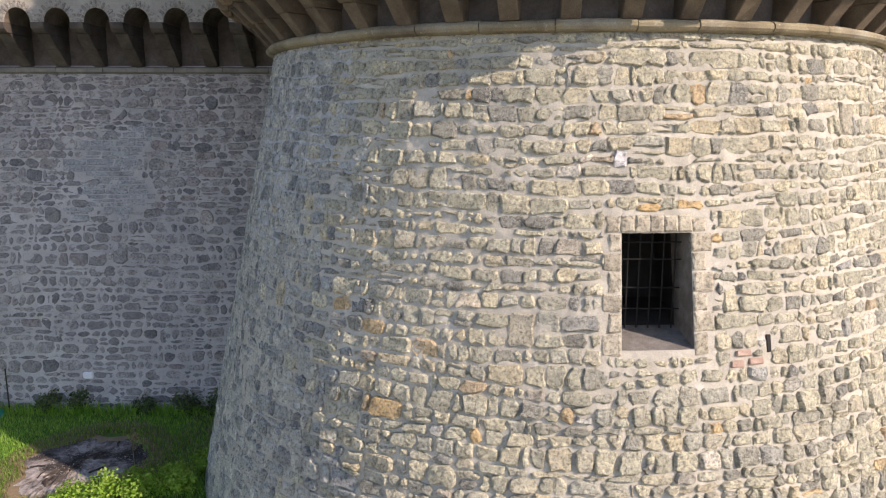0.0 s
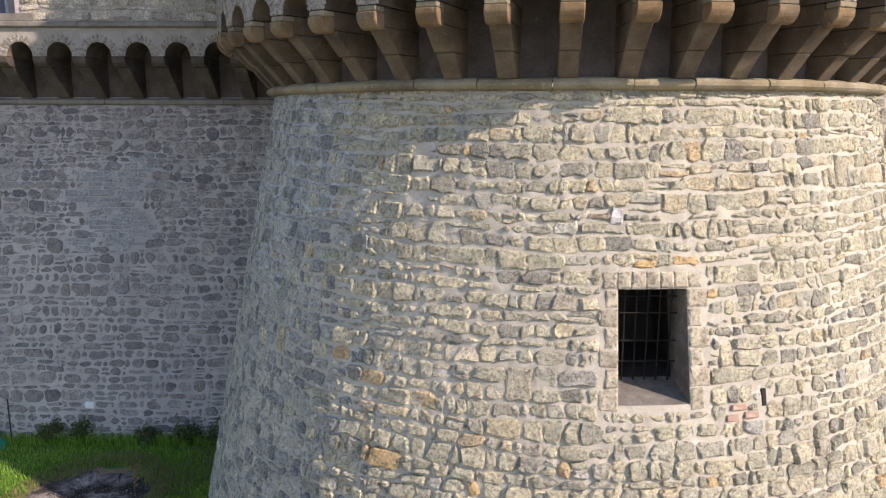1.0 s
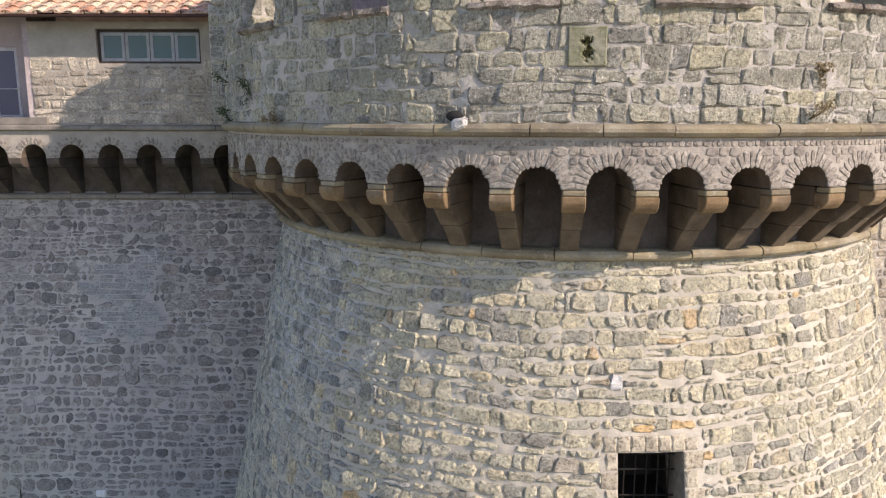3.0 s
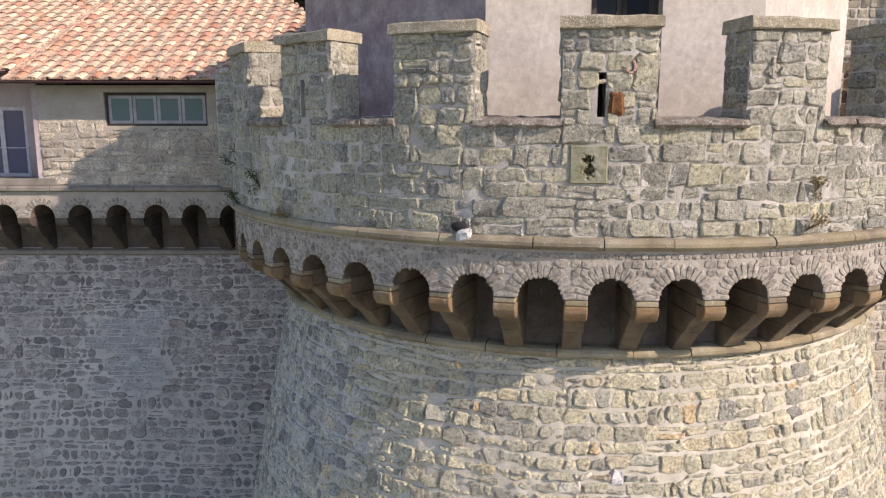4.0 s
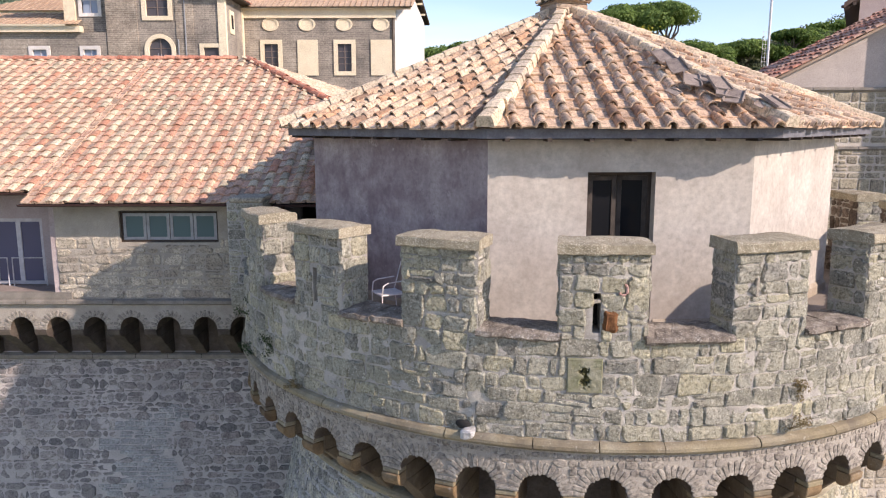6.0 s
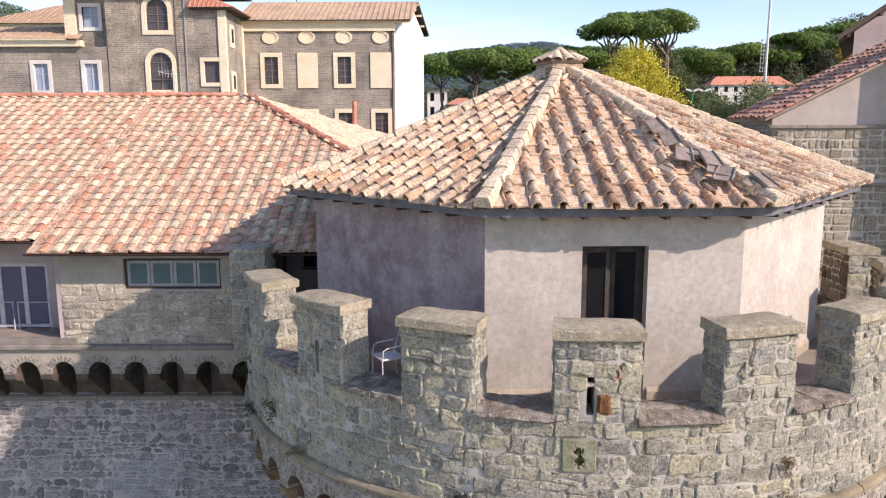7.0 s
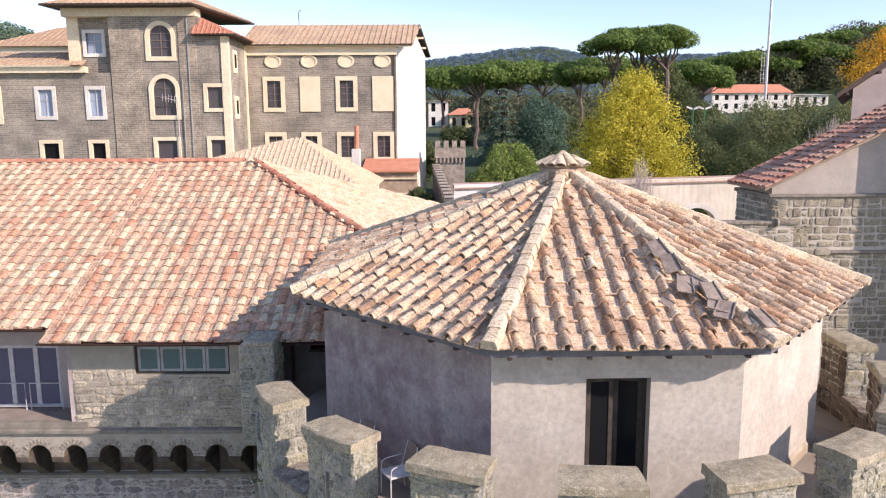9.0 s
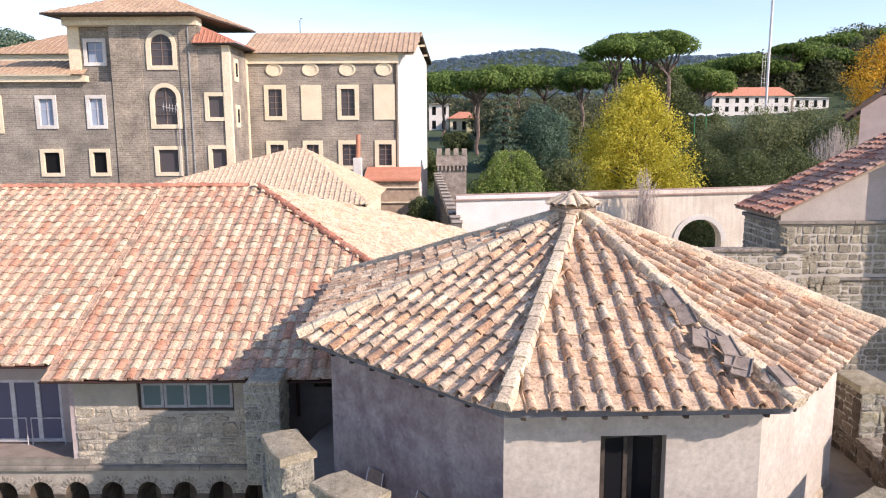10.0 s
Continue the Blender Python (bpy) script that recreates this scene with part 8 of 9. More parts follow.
def cedar_tree(name, label, x, y, base, height, width, seed, material, count, size, group, tiers=9, taper=0.85, low=0.12, hang=0.0):
    """A cedar: trunk, and tiers of long drooping boughs with flat sprays along them."""
    g = random.Random(seed)
    t = empty(name, label, "tree", group, at=(x, y, base))
    bm = bmesh.new()
    limb(bm, (0, 0, -0.5), (g.uniform(-0.2, 0.2), 0, height * 0.98), height * 0.03, height * 0.005, g, 0.03)
    clumps = []
    for i in range(tiers):
        f = i / (tiers - 1)
        z = height * (low + (0.97 - low) * f)
        reach = width * 0.5 * (1 - taper * f) * g.uniform(0.85, 1.1)
        n = max(4, int(9 - 4 * f)) - (1 if hang else 0)
        for k in range(n):
            a = 2 * math.pi * (k + g.uniform(-0.3, 0.3)) / n + i
            r = reach * (g.uniform(0.7, 1.15) if not hang else g.uniform(0.45, 1.2))
            droop = r * g.uniform(0.22, 0.42)
            rise = r * hang * g.uniform(0.4, 0.9)
            way = Vector((math.cos(a), math.sin(a), 0))
            steps = 9 if hang else 7
            pts = [way * (r * q / steps) + Vector((0, 0, z + rise * q / steps - (droop + 1.2 * rise) * (q / steps) ** 2)) for q in range(steps + 1)]
            tube(bm, pts, height * 0.005, 4)
            side = Vector((-way.y, way.x, 0))
            for q, c in enumerate(pts[2:]):
                w = (r * g.uniform(0.05, 0.09) + 0.12) * (0.8 if hang else 1.0)
                for e in (-1, 0, 1):
                    at = c + side * e * r * (0.2 if hang else 0.14) * (1 - 0.06 * q) + Vector((0, 0, -abs(e) * 0.05 * r))
                    clumps.append((tuple(at), (w, w, w * (0.35 if not hang else 0.5))))
                    if hang:
                        clumps.append((tuple(at - Vector((0, 0, w * 1.6))), (w * 0.6, w * 0.6, w * 1.3)))
    part("trunk", bm, bark, t, "dark straight trunk with long boughs")
    leaves("crown", t, clumps, count, size, material, seed, droop=width * 0.01, fuzz=0.2)
    return t


def along(px, d, z=None):
    """A place d metres ahead at a bearing given as the tangent px."""
    return px * d - 0.3, d


# bearing, distance, height of the top and width of each crown
NEAR_PINES = [
    (0.228, 139, 33.2, 11), (0.293, 141, 33.8, 13), (0.262, 144, 34.2, 12), (0, 178, 28.6, 17), (0.181, 140, 26.4, 11), (0.045, 140, 26.6, 11),
    (0.135, 185, 30.5, 20), (0.085, 178, 29.4, 19), (0.1, 265, 35, 20), (0.045, 182, 29.0, 17), (0.215, 215, 35, 18), (0.325, 170, 28.4, 15),
    (0.345, 185, 28, 13), (0.3, 230, 34, 18), (0.04, 205, 30, 16), (0.075, 280, 34, 17), (0.25, 250, 36, 20),
    (-0.57, 112, 30.5, 13),
]
FAR_PINES = [
    (0.385, 372, 47, 24), (0.43, 368, 47, 26), (0.46, 365, 57, 17), (0.495, 372, 52, 26), (0.475, 395, 58, 26), (0.515, 400, 62, 28), (0.56, 410, 64, 30),
    (0.4, 365, 50, 26), (0.6, 400, 65, 30), (0.53, 370, 50, 24), (0.565, 375, 50, 26), (0.37, 380, 49, 24),
]
for seed, (px, d, topz, w) in enumerate(NEAR_PINES + FAR_PINES):
    x, y = along(px, d)
    h = topz - land(x, y)
    umbrella_pine(x, y, land(x, y), h, w, seed + 1, 9000 if d < 200 else 4500, 0.0021 * d, cedar_leaf if px < -0.5 else None, label="umbrella pine with a flat dark green crown and bare forked trunk" if d < 250 else "distant umbrella pine with a flat dark green crown")
for px, d, topz, w, seed, mat, nm, lab, cone in (
    (0.08, 118, 20.5, 9.5, 31, cedar_leaf, "cedar", "dark blue-green cedar with drooping branches", 0.9),
    (0.074, 124, 16.5, 8.0, 32, cedar_leaf, "cedar", "dark blue-green cedar with drooping branches", 0.95),
    (0.128, 120, 18.3, 11.0, 33, blue_leaf, "dark_tree", "dense dark blue-green tree behind the wall", 0.0),
    (0.09, 98, 12.0, 16.5, 34, cedar_bright, "low_cedar", "low spreading green cedar with drooping fronds", 0.55),
    (0.155, 133, 16.5, 9.0, 35, dark_leaf, "dark_tree", "dense dark green tree behind the wall", 0.0),
    (0.365, 105, 14.6, 12.0, 36, olive_leaf, "shrub_tree", "dense olive-green bushy tree", 0.0),
    (0.42, 98, 16.5, 13.0, 37, olive_leaf, "shrub_tree", "dense olive-green bushy tree", 0.0),
    (0.48, 100, 16.8, 13.0, 38, olive_leaf, "shrub_tree", "dense olive-green bushy tree", 0.0),
    (0.53, 95, 16.3, 12.0, 39, olive_leaf, "shrub_tree", "dense olive-green bushy tree", 0.0),
    (0.345, 90, 12.5, 9.0, 40, dark_leaf, "dark_tree", "dense dark green tree behind the wall", 0.0),
    (0.41, 84, 11.6, 10.0, 47, dark_leaf, "dark_tree", "dense dark green tree behind the wall", 0.0),
    (0.47, 86, 11.8, 10.0, 48, dark_leaf, "dark_tree", "dense dark green tree behind the wall", 0.0),
    (0.583, 120, 28.5, 15.0, 41, orange_leaf, "autumn_tree", "tree in orange autumn leaf behind the keep", 0.0),
    (0.29, 150, 27.0, 13.0, 42, dark_leaf, "dark_tree", "dense dark green tree behind the wall", 0.0),
    (0.335, 140, 18.5, 13.0, 49, dark_leaf, "dark_tree", "dense dark green tree behind the wall", 0.0),
    (0.225, 110, 15.0, 9.0, 43, dark_leaf, "dark_tree", "dense dark green tree behind the wall", 0.0),
    (0.02, 150, 13.9, 7.0, 44, dark_leaf, "dark_tree", "dense dark green tree behind the wall", 0.0),
    (0.335, 66, 7.8, 8.0, 46, dark_leaf, "dark_tree", "dense dark green tree behind the wall", 0.0),
    (-0.031, 74, 7.9, 4.0, 50, dark_leaf, "dark_tree", "dense dark green tree behind the wall", 0.0),
    (-0.03, 104, 12.6, 5.0, 52, dark_leaf, "dark_tree", "dense dark green tree behind the wall", 0.0),
    (0.165, 97, 10.5, 7.5, 45, olive_leaf, "shrub_tree", "dense olive-green bushy tree", 0.0),
):
    x, y = along(px, d)
    h = topz - land(x, y)
    if cone:
        cedar_tree(nm, lab, x, y, land(x, y), h, w, seed, mat, 22000, 0.0015 * d, nm + "s", 11 if cone > 0.6 else 6, cone * 0.95 if cone > 0.6 else 0.5, 0.12 if cone > 0.6 else 0.35, hang=0.0 if cone > 0.6 else 0.55)
    else:
        broad_tree(nm, lab, x, y, land(x, y), h, w, seed, mat, 18000, 0.0015 * d, trunk_h=0.08, group=nm + "s", fuzz=0.3)
x, y = 19.0, 76.0
broad_tree("yellow_tree", "broad tree in bright yellow autumn leaf", x, y, land(x, y), 18.9 - land(x, y), 12.2, 51, yellow_leaf, 56000, 0.13, trunk_h=0.02, round_=0.62, n=90, puff=0.75, fuzz=0.42)
# bare twiggy shrub before the white wall
bare = empty("bare_shrub", "leafless grey twiggy shrub before the pale wall", "shrub", at=(15.3, 58.6, 3.0))
g = random.Random(61)
bm = bmesh.new()
for k in range(260):
    a, r = g.uniform(0, 6.3), g.uniform(0.1, 1.6)
    tip = Vector((r * math.cos(a), r * math.sin(a) * 0.5, g.uniform(5.5, 9.6) * (1 - 0.2 * r)))
    limb(bm, (g.uniform(-0.2, 0.2), g.uniform(-0.1, 0.1), 0), tip, 0.022, 0.01, g, 0.16, 4)
part("branch", bm, twig, bare)
# pale dry reeds rising among the bushes by the keep
x, y = along(0.522, 88)
reeds = empty("dry_reed", "clump of tall pale dry reeds among the bushes", "reeds", at=(x, y, land(x, y)))
g = random.Random(66)
bm = bmesh.new()
for k in range(420):
    a, r = g.uniform(0, 6.3), g.uniform(0.1, 3.4)
    tip = Vector((r * math.cos(a), r * math.sin(a) * 0.6, (15.6 - land(x, y)) * g.uniform(0.6, 1.0) * (1 - 0.06 * r)))
    limb(bm, (r * 0.4 * math.cos(a), r * 0.3 * math.sin(a), 0), tip, 0.026, 0.012, g, 0.16, 4)
part("stalk", bm, twig, reeds)
# far woods as one mass of crowns on the slopes
g = np.random.default_rng(9)
near, mid, far = [], [], []
rg = random.Random(62)
for k in range(300):
    d = rg.uniform(190, 420)
    px = rg.uniform(-0.03, 0.66)
    x, y = along(px, d)
    if 0.34 < px < 0.55 and d < 352 or -0.03 < px < 0.06 and d < 262:
        continue
    w = rg.uniform(4.0, 7.0)
    near.append(((x, y, land(x, y) + w * 0.5), (w, w, w * 0.7)))
for k in range(110):
    x, y = along(rg.uniform(0.335, 0.64), rg.uniform(356, 420))
    w = rg.uniform(5.0, 8.0)
    near.append(((x, y, land(x, y) + w * rg.uniform(0.5, 1.5)), (w, w, w * 0.8)))
for k in range(300):
    d = rg.uniform(430, 800)
    x, y = along(rg.uniform(-0.04, 0.68), d)
    w = rg.uniform(6, 11)
    mid.append(((x, y, land(x, y) + w * 0.4), (w, w, w * 0.6)))
for k in range(3200):
    d = rg.uniform(1000, 1520)
    x, y = along(rg.uniform(-0.06, 0.7), d)
    w = rg.uniform(3.5, 6)
    far.append(((x, y, land(x, y) + w * 0.25), (w, w, w * 0.5)))
tagged(leaves("woods", None, near, 90000, 0.7, wood_leaf, 63), "mass of green woodland on the near slopes", "woodland", kind="stuff")
tagged(leaves("slope_woods", None, mid, 40000, 1.3, wood_leaf, 64), "green woodland on the farther slopes", "woodland", kind="stuff")
tagged(leaves("ridge_woods", None, far, 100000, 1.4, hazed_leaf, 65), "distant woods covering the low hill", "woodland", kind="stuff")

# ---- far houses and the mast ----


def villa(label, x0, x1, y, z0, z1, cols, rows, wall, roof_mat, gable=2.5):
    v = empty("villa", label, "house")
    w = (x1 - x0) / cols
    hh = (z1 - z0) / rows
    holes = [((i + 0.3) * w, (i + 0.7) * w, z0 + (j + 0.2) * hh, z0 + (j + 0.8) * hh) for i in range(cols) for j in range(rows)]
    panel("wall", (x0, y), (x1, y), z0 - 6, z1, 0.5, holes, wall, v)
    panel("wall", (x1, y + 0.51), (x1, y + 10), z0 - 6, z1, 0.5, [], wall, v)
    panel("wall", (x0, y + 10), (x0, y + 0.51), z0 - 6, z1, 0.5, [], wall, v)
    for a, b, c, d in holes:
        box("window", x0 + a, x0 + b, y + 0.3, y + 0.4, c, d, window_glass, v)
    c = [(x0 - 1, y - 1, z1), (x1 + 1, y - 1, z1), (x1 + 1, y + 11, z1), (x0 - 1, y + 11, z1), (x0 + 3, y + 5, z1 + gable), (x1 - 3, y + 5, z1 + gable)]
    raw("roof", c, [(0, 1, 5, 4), (1, 2, 5), (2, 3, 4, 5), (3, 0, 4), (3, 2, 1, 0)], roof_mat, v)


villa("white three-storey villa with a red roof among trees", 117.5, 152, 330, 18.0, 29.2, 8, 3, white_plaster, terracotta, 4.0)
villa("low white house with dark windows among trees", 154, 169.5, 332, 18.0, 28.4, 4, 2, white_plaster, white_plaster, 0.5)
villa("pale tall house with a flat roof beyond the trees", -5.2, 1.4, 250, 14.5, 23.6, 2, 2, white_plaster, cream, 0.3)
villa("small cream house with a red roof beyond the trees", 1.8, 10.8, 245, 14.2, 18.7, 3, 1, cream, terracotta, 2.3)
villa("yellow house with a low red roof beyond the trees", 6.9, 11.2, 234, 11.5, 18.6, 1, 2, yellow_render, terracotta, 0.8)
mast = empty("radio_mast", "tall white tubular radio mast with a side cage", "mast", at=(87.3, 205, land(87.3, 205)))
bm = bmesh.new()
tube(bm, [(0, 0, 0), (0, 0, 22), (0.2, 0, 52)], 0.33, 10)
part("pole", bm, white_metal, mast)
base = 25.9 - land(87.3, 205)
for k in range(2):
    bm = bmesh.new()
    tube(bm, [(-0.85 - 0.75 * k, 0, base), (-0.85 - 0.75 * k, 0, base + 9.2)], 0.05, 5)
    part("cage_rail", bm, white_metal, mast)
for k in range(9):
    bm = bmesh.new()
    z = base + 0.15 + 1.113 * k
    tube(bm, [(-0.2, 0, z), (-1.62, 0, z)], 0.05, 4)
    part("rung", bm, white_metal, mast)

# ---- small things on and behind the palace ----
pipe = empty("roof_pipe", "thin dark pipe with a bent top on the palace roof", "pipe", at=(-17.2, 90.5, 25.8))
bm = bmesh.new()
tube(bm, [(0, 0, 0), (0, 0, 1.7), (0.12, 0, 1.95), (0.3, 0, 1.9)], 0.05, 6)
part("pipe", bm, gutter_metal, pipe)
aerial = empty("tv_aerial", "pale television aerial on a pole before the arched window", "aerial", at=(-27.2, 76.7, 10.2))
bm = bmesh.new()
tube(bm, [(0, 0, 0), (0, 0, 6.6), (-0.2, 0, 7.3)], 0.045, 6)
part("pole", bm, pale_paint, aerial)
bm = bmesh.new()
tube(bm, [(-0.1, 0, 6.7), (-1.5, -0.3, 7.0)], 0.03, 5)
part("boom", bm, pale_paint, aerial)
for k in range(5):
    bm = bmesh.new()
    x = -0.3 - 0.28 * k
    tube(bm, [(x, -0.06 * k, 6.4 + 0.06 * k), (x, -0.06 * k, 7.15 + 0.06 * k)], 0.02, 5)
    part("rod", bm, pale_paint, aerial)
for x in (36.9, 38.6):
    lamp = empty("floodlight_post", "green post with two white floodlights among trees", "floodlight", "floodlight posts", at=(x, 112, land(x, 112)))
    hh = 16.9 - land(x, 112)
    bm = bmesh.new()
    tube(bm, [(0, 0, 0), (0, 0, hh)], 0.09, 6)
    part("post", bm, green_paint, lamp)
    for s in (-1, 1):
        bm = bmesh.new()
        block(bm, -0.45, 0.45, -0.15, 0.15, -0.12, 0.12, 0.03, Matrix.Translation((s * 0.55, 0, hh - 0.05)) @ Matrix.Rotation(-s * 0.35, 4, "Y"))
        part("lamp_head", bm, white_metal, lamp)

# ---- foot of the wall: grass, ash and weeds ----
gn = np.random.default_rng(71)


def blades(name, label, pts, height, width, material, seed, lean=0.5):
    """Single grass blades, each a bent sliver of two faces, in one mesh."""
    g = np.random.default_rng(seed)
    k = len(pts)
    a = g.uniform(0, 2 * np.pi, k)
    hh = height * g.uniform(0.5, 1.25, k)
    d = np.stack([np.cos(a), np.sin(a), np.zeros(k)], 1)
    s = np.stack([-np.sin(a), np.cos(a), np.zeros(k)], 1) * width
    up = np.array((0, 0, 1.0))
    mid = pts + d * (hh * lean * 0.25)[:, None] + up * (hh * 0.55)[:, None]
    tip = pts + d * (hh * lean)[:, None] + up * hh[:, None]
    v = np.stack([pts - s, pts + s, mid + s * 0.7, mid - s * 0.7, tip], 1).reshape(-1, 3)
    f = []
    for i in range(k):
        b = 5 * i
        f += [(b, b + 1, b + 2, b + 3), (b + 3, b + 2, b + 4)]
    return tagged(raw(name, v, f, material), label, "grass", kind="stuff")


ASH = (-7.5, 15.0, 1.1, 1.35)
n = 42000
pts = np.stack([gn.uniform(-14.5, -3.6, n), gn.uniform(11.5, 18.0, n), np.full(n, GROUND)], 1)
e = ((pts[:, 0] - ASH[0]) / ASH[2]) ** 2 + ((pts[:, 1] - ASH[1]) / ASH[3]) ** 2
tw = np.hypot(pts[:, 0] - CX, pts[:, 1] - CY)
keep_g = (e > 1.15 + 0.25 * np.sin(5 * np.arctan2(pts[:, 1] - ASH[1], pts[:, 0] - ASH[0]))) & (tw > 7.55)
blades("grass", "short green grass at the foot of the walls", pts[keep_g], 0.1, 0.008, grass_leaf, 72)
edge = keep_g & ((e < 2.6) | ((pts[:, 0] > -6.0) & (pts[:, 1] > 14.6) & (gn.uniform(0, 1, n) < 0.5)))
near_wall = (pts[:, 1] > 17.6) & keep_g
blades("dry_grass", "dry yellowed grass round the burnt patch", pts[edge] + np.array((0.03, 0.02, 0)), 0.12, 0.008, dry_grass, 73, 0.9)
blades("tall_grass", "taller rank grass along the wall foot", pts[near_wall], 0.26, 0.012, grass_leaf, 74)
# burnt patch: a low uneven heap of ash
N, M = 72, 9
va, fa = [], []
rg = random.Random(75)
for j in range(M + 1):
    for i in range(N):
        t = 2 * math.pi * i / N
        q = j / M * (1 + 0.12 * math.sin(3 * t) + 0.06 * math.sin(7 * t) + 0.05 * math.sin(17 * t + 1) + 0.03 * math.sin(29 * t))
        va.append((ASH[0] + ASH[2] * q * math.cos(t) * 1.05, ASH[1] + ASH[3] * q * math.sin(t) * 1.05, GROUND + 0.012 + 0.07 * max(0, 1 - (j / M) ** 2) + (rg.uniform(-0.02, 0.03) if j < M else 0)))
for j in range(M):
    for i in range(N):
        a, b = j * N + i, j * N + (i + 1) % N
        fa.append((a, b, b + N, a + N))
tagged(raw("ash_patch", va, fa, ash_grey), "burnt patch of dark ash and pale cinders in the grass", "ash")
er = []
for j, q in enumerate((0.95, 1.22)):
    for i in range(N):
        t = 2 * math.pi * i / N
        w = q * (1 + 0.12 * math.sin(3 * t) + 0.06 * math.sin(7 * t))
        er.append((ASH[0] + ASH[2] * w * math.cos(t) * 1.05, ASH[1] + ASH[3] * w * math.sin(t) * 1.05, GROUND + 0.006))
tagged(raw("bare_earth", er, [(i, (i + 1) % N, (i + 1) % N + N, i + N) for i in range(N)], bare_earth), "ring of bare scorched earth round the ash", "earth", kind="structure")
for k in range(16):
    t, q = rg.uniform(0, 6.3), rg.uniform(0.1, 0.85)
    x, y = ASH[0] + ASH[2] * q * math.cos(t), ASH[1] + ASH[3] * q * math.sin(t)
    bm = bmesh.new()
    tube(bm, [(-0.15, 0, 0), (0, rg.uniform(-0.03, 0.03), 0.01), (0.15, 0, 0.0)], rg.uniform(0.012, 0.028), 5)
    ob = part("charred_stick", bm, dark_wood)
    ob.matrix_basis = Matrix.Translation((x, y, GROUND + 0.012 + 0.07 * (1 - q * q) + 0.02)) @ Matrix.Rotation(rg.uniform(0, 3.1), 4, "Z")
    tagged(ob, "short charred stick lying in the ash", "stick", "charred sticks in the ash")


def weed(x, y, h, w, seed, material=None, count=260, size=0.06, label="bright green leafy weed growing in the grass"):
    t = empty("weed", label, "weed", "weeds in the grass", at=(x, y, GROUND))
    g = random.Random(seed)
    bm = bmesh.new()
    clumps = []
    for k in range(9):
        a = g.uniform(0, 6.3)
        c = Vector((w * 0.5 * g.uniform(0.2, 1) * math.cos(a), w * 0.5 * g.uniform(0.2, 1) * math.sin(a), h * g.uniform(0.4, 0.9)))
        limb(bm, (0, 0, 0), c, 0.008, 0.003, g, 0.15, 3)
        clumps.append((tuple(c), (w * 0.24, w * 0.24, h * 0.34)))
    part("stem", bm, weed_leaf, t)
    leaves("foliage", t, clumps, count, size, material or weed_leaf, seed, fuzz=0.35)


for k, (x, y, h, w) in enumerate(((-6.3, 13.45, 0.5, 0.8), (-5.7, 13.6, 0.55, 0.9), (-6.9, 13.3, 0.4, 0.8), (-5.1, 13.8, 0.5, 0.8), (-5.9, 13.95, 0.4, 0.5), (-5.35, 14.3, 0.35, 0.6), (-4.8, 14.9, 0.35, 0.6), (-4.75, 17.2, 0.5, 0.7))):
    weed(x, y, h, w, 80 + k, count=900, size=0.038)
for k, (x, y, h, w) in enumerate(((-9.6, 17.8, 0.45, 0.5), (-8.9, 17.85, 0.6, 0.6), (-6.2, 17.8, 0.55, 0.6), (-5.4, 17.7, 0.7, 0.7), (-4.9, 17.5, 0.8, 0.6), (-7.3, 17.85, 0.35, 0.5))):
    weed(x, y, h, w, 140 + k, dark_leaf, 420, 0.045, "dark green weed growing at the wall foot")
tall = empty("dry_stalk", "dry seeding stalk standing above the weeds", "stalk", at=(-6.1, 14.35, GROUND))
bm = bmesh.new()
limb(bm, (0, 0, 0), (0.05, 0.02, 1.15), 0.008, 0.004, random.Random(3), 0.1)
part("stem", bm, dry_grass, tall)
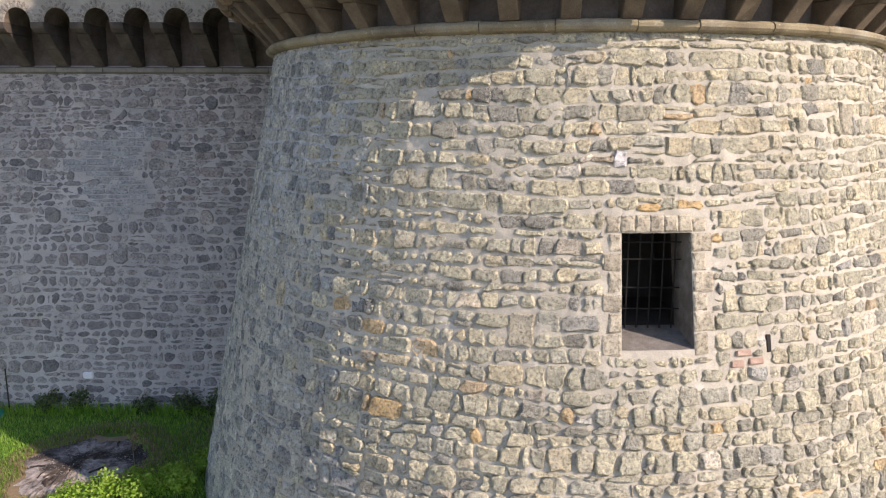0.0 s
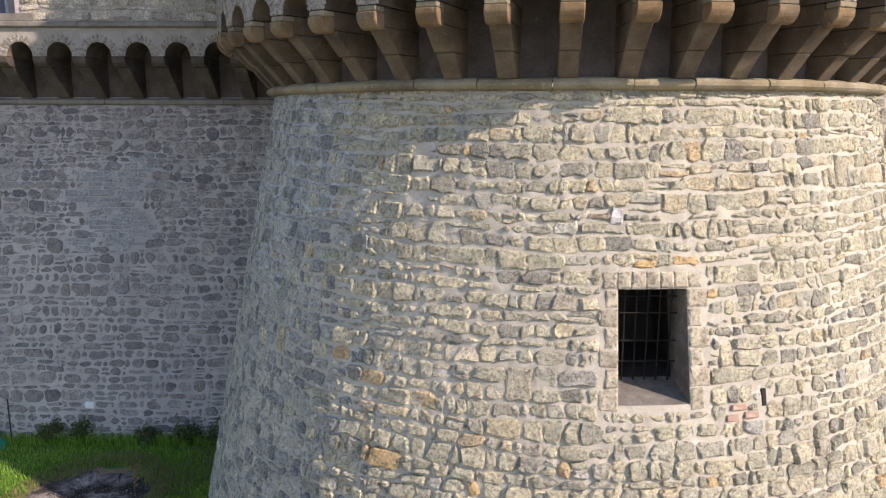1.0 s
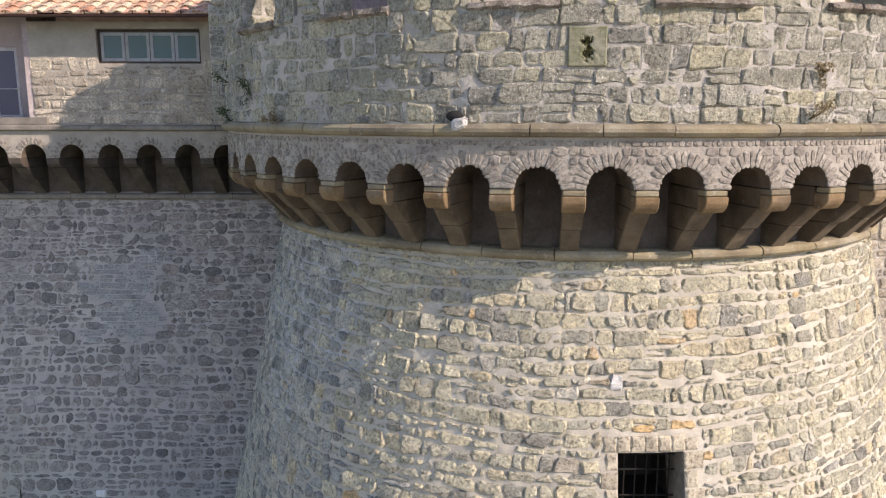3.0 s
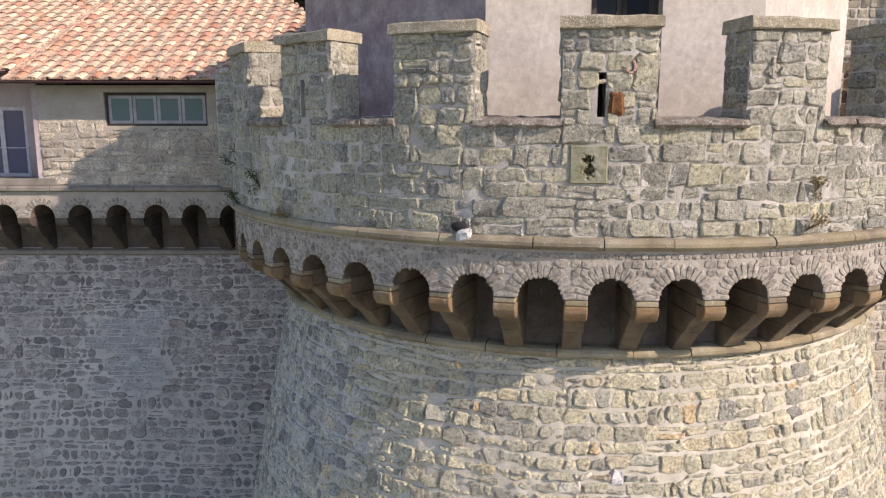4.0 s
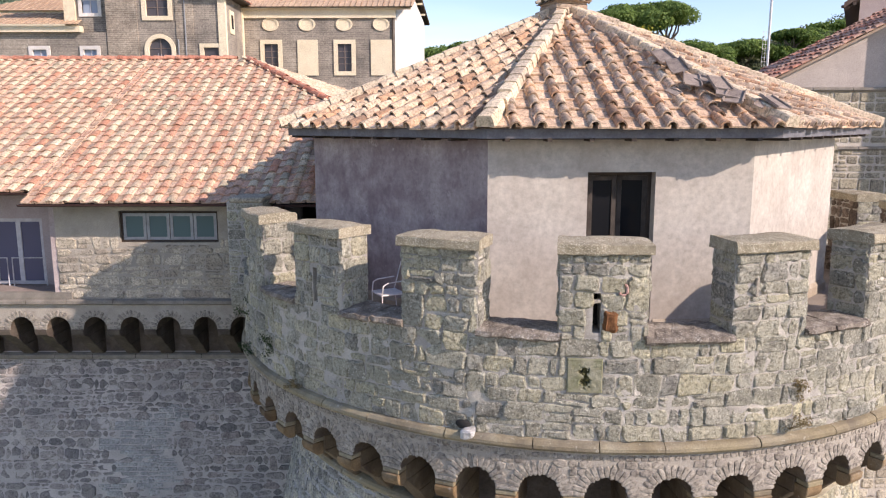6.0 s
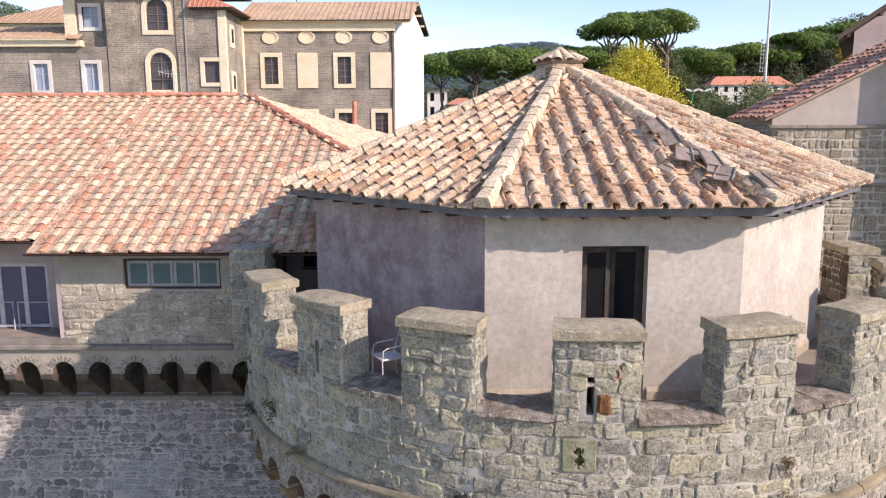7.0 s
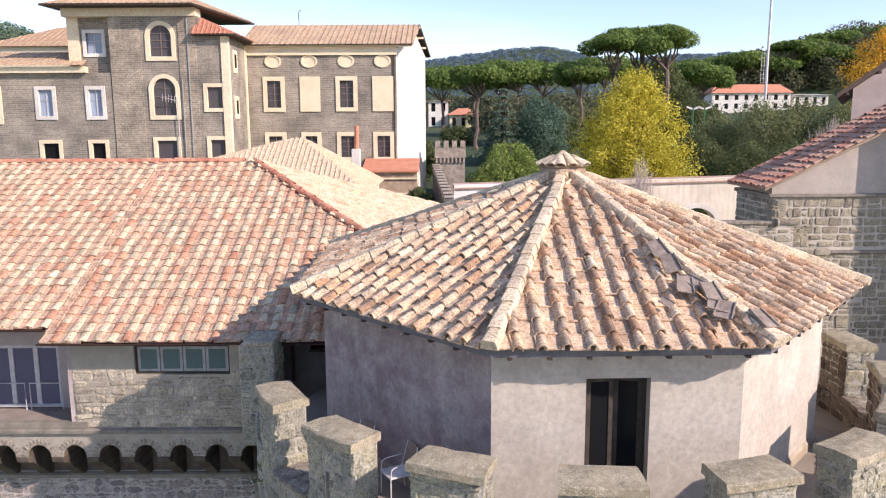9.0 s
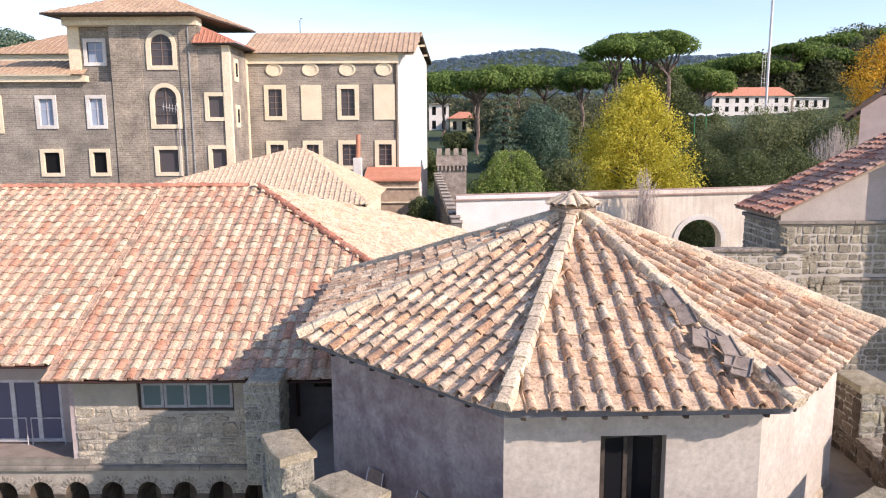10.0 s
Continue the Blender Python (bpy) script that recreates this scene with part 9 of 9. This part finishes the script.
leaves("seed_head", tall, [((0.04, 0.02, 0.95), (0.06, 0.06, 0.25))], 70, 0.03, dry_grass, 4)
teal = tagged(raw("plastic_sheet", [(-11.6, 17.1, GROUND), (-10.6, 17.3, GROUND), (-10.75, 17.55, GROUND + 0.3), (-11.6, 17.6, GROUND + 0.55), (-11.6, 17.9, GROUND), (-10.6, 17.8, GROUND)], [(0, 1, 2, 3), (3, 2, 5, 4), (1, 5, 2)], teal_sheet), "teal plastic sheet propped in the grass by the wall", "sheet")
bm = bmesh.new()
tube(bm, [(-10.55, 17.75, GROUND), (-10.57, 17.78, GROUND + 1.15)], 0.018)
tagged(part("stake", bm, dark_wood), "thin dark wooden stake standing by the wall", "stake")

# tufts growing on the masonry


def tuft(azimuth, r, z, h, w, material, seed, label):
    t = empty("wall_tuft", label, "plant", "plants on the masonry", at=polar(r, azimuth, z))
    g = random.Random(seed)
    a = radians(azimuth)
    out = Vector((math.cos(a), math.sin(a), 0))
    bm = bmesh.new()
    clumps = []
    for k in range(7):
        c = out * g.uniform(0.03, 0.16) * w * 4 + Vector((g.uniform(-1, 1) * w, g.uniform(-1, 1) * w, g.uniform(-0.1, 1) * h))
        limb(bm, -out * 0.03, c, 0.006, 0.003, g, 0.2, 3)
        clumps.append((tuple(c), (w * 0.5, w * 0.5, h * 0.3)))
    part("stem", bm, material, t)
    leaves("foliage", t, clumps, 260, 0.018, material, seed)


tuft(-72.4, 6.9, 6.4, 0.2, 0.13, dry_grass, 91, "dry brown tuft of grass on the string course")
tuft(-71.6, 6.84, 6.85, 0.2, 0.12, dry_grass, 92, "dry brown tuft of grass on the parapet")
tuft(-144.1, 6.84, 6.68, 0.3, 0.14, wall_plant, 93, "green plant rooted in the parapet wall")
tuft(-157.1, 6.84, 7.0, 0.34, 0.16, wall_plant, 94, "green plant rooted in the parapet wall")
tuft(-154.0, 6.9, 6.35, 0.25, 0.14, wall_plant, 95, "green plant rooted in the parapet wall")
tuft(-137.0, 6.9, 6.35, 0.14, 0.1, dry_grass, 96, "dry brown tuft of grass on the string course")
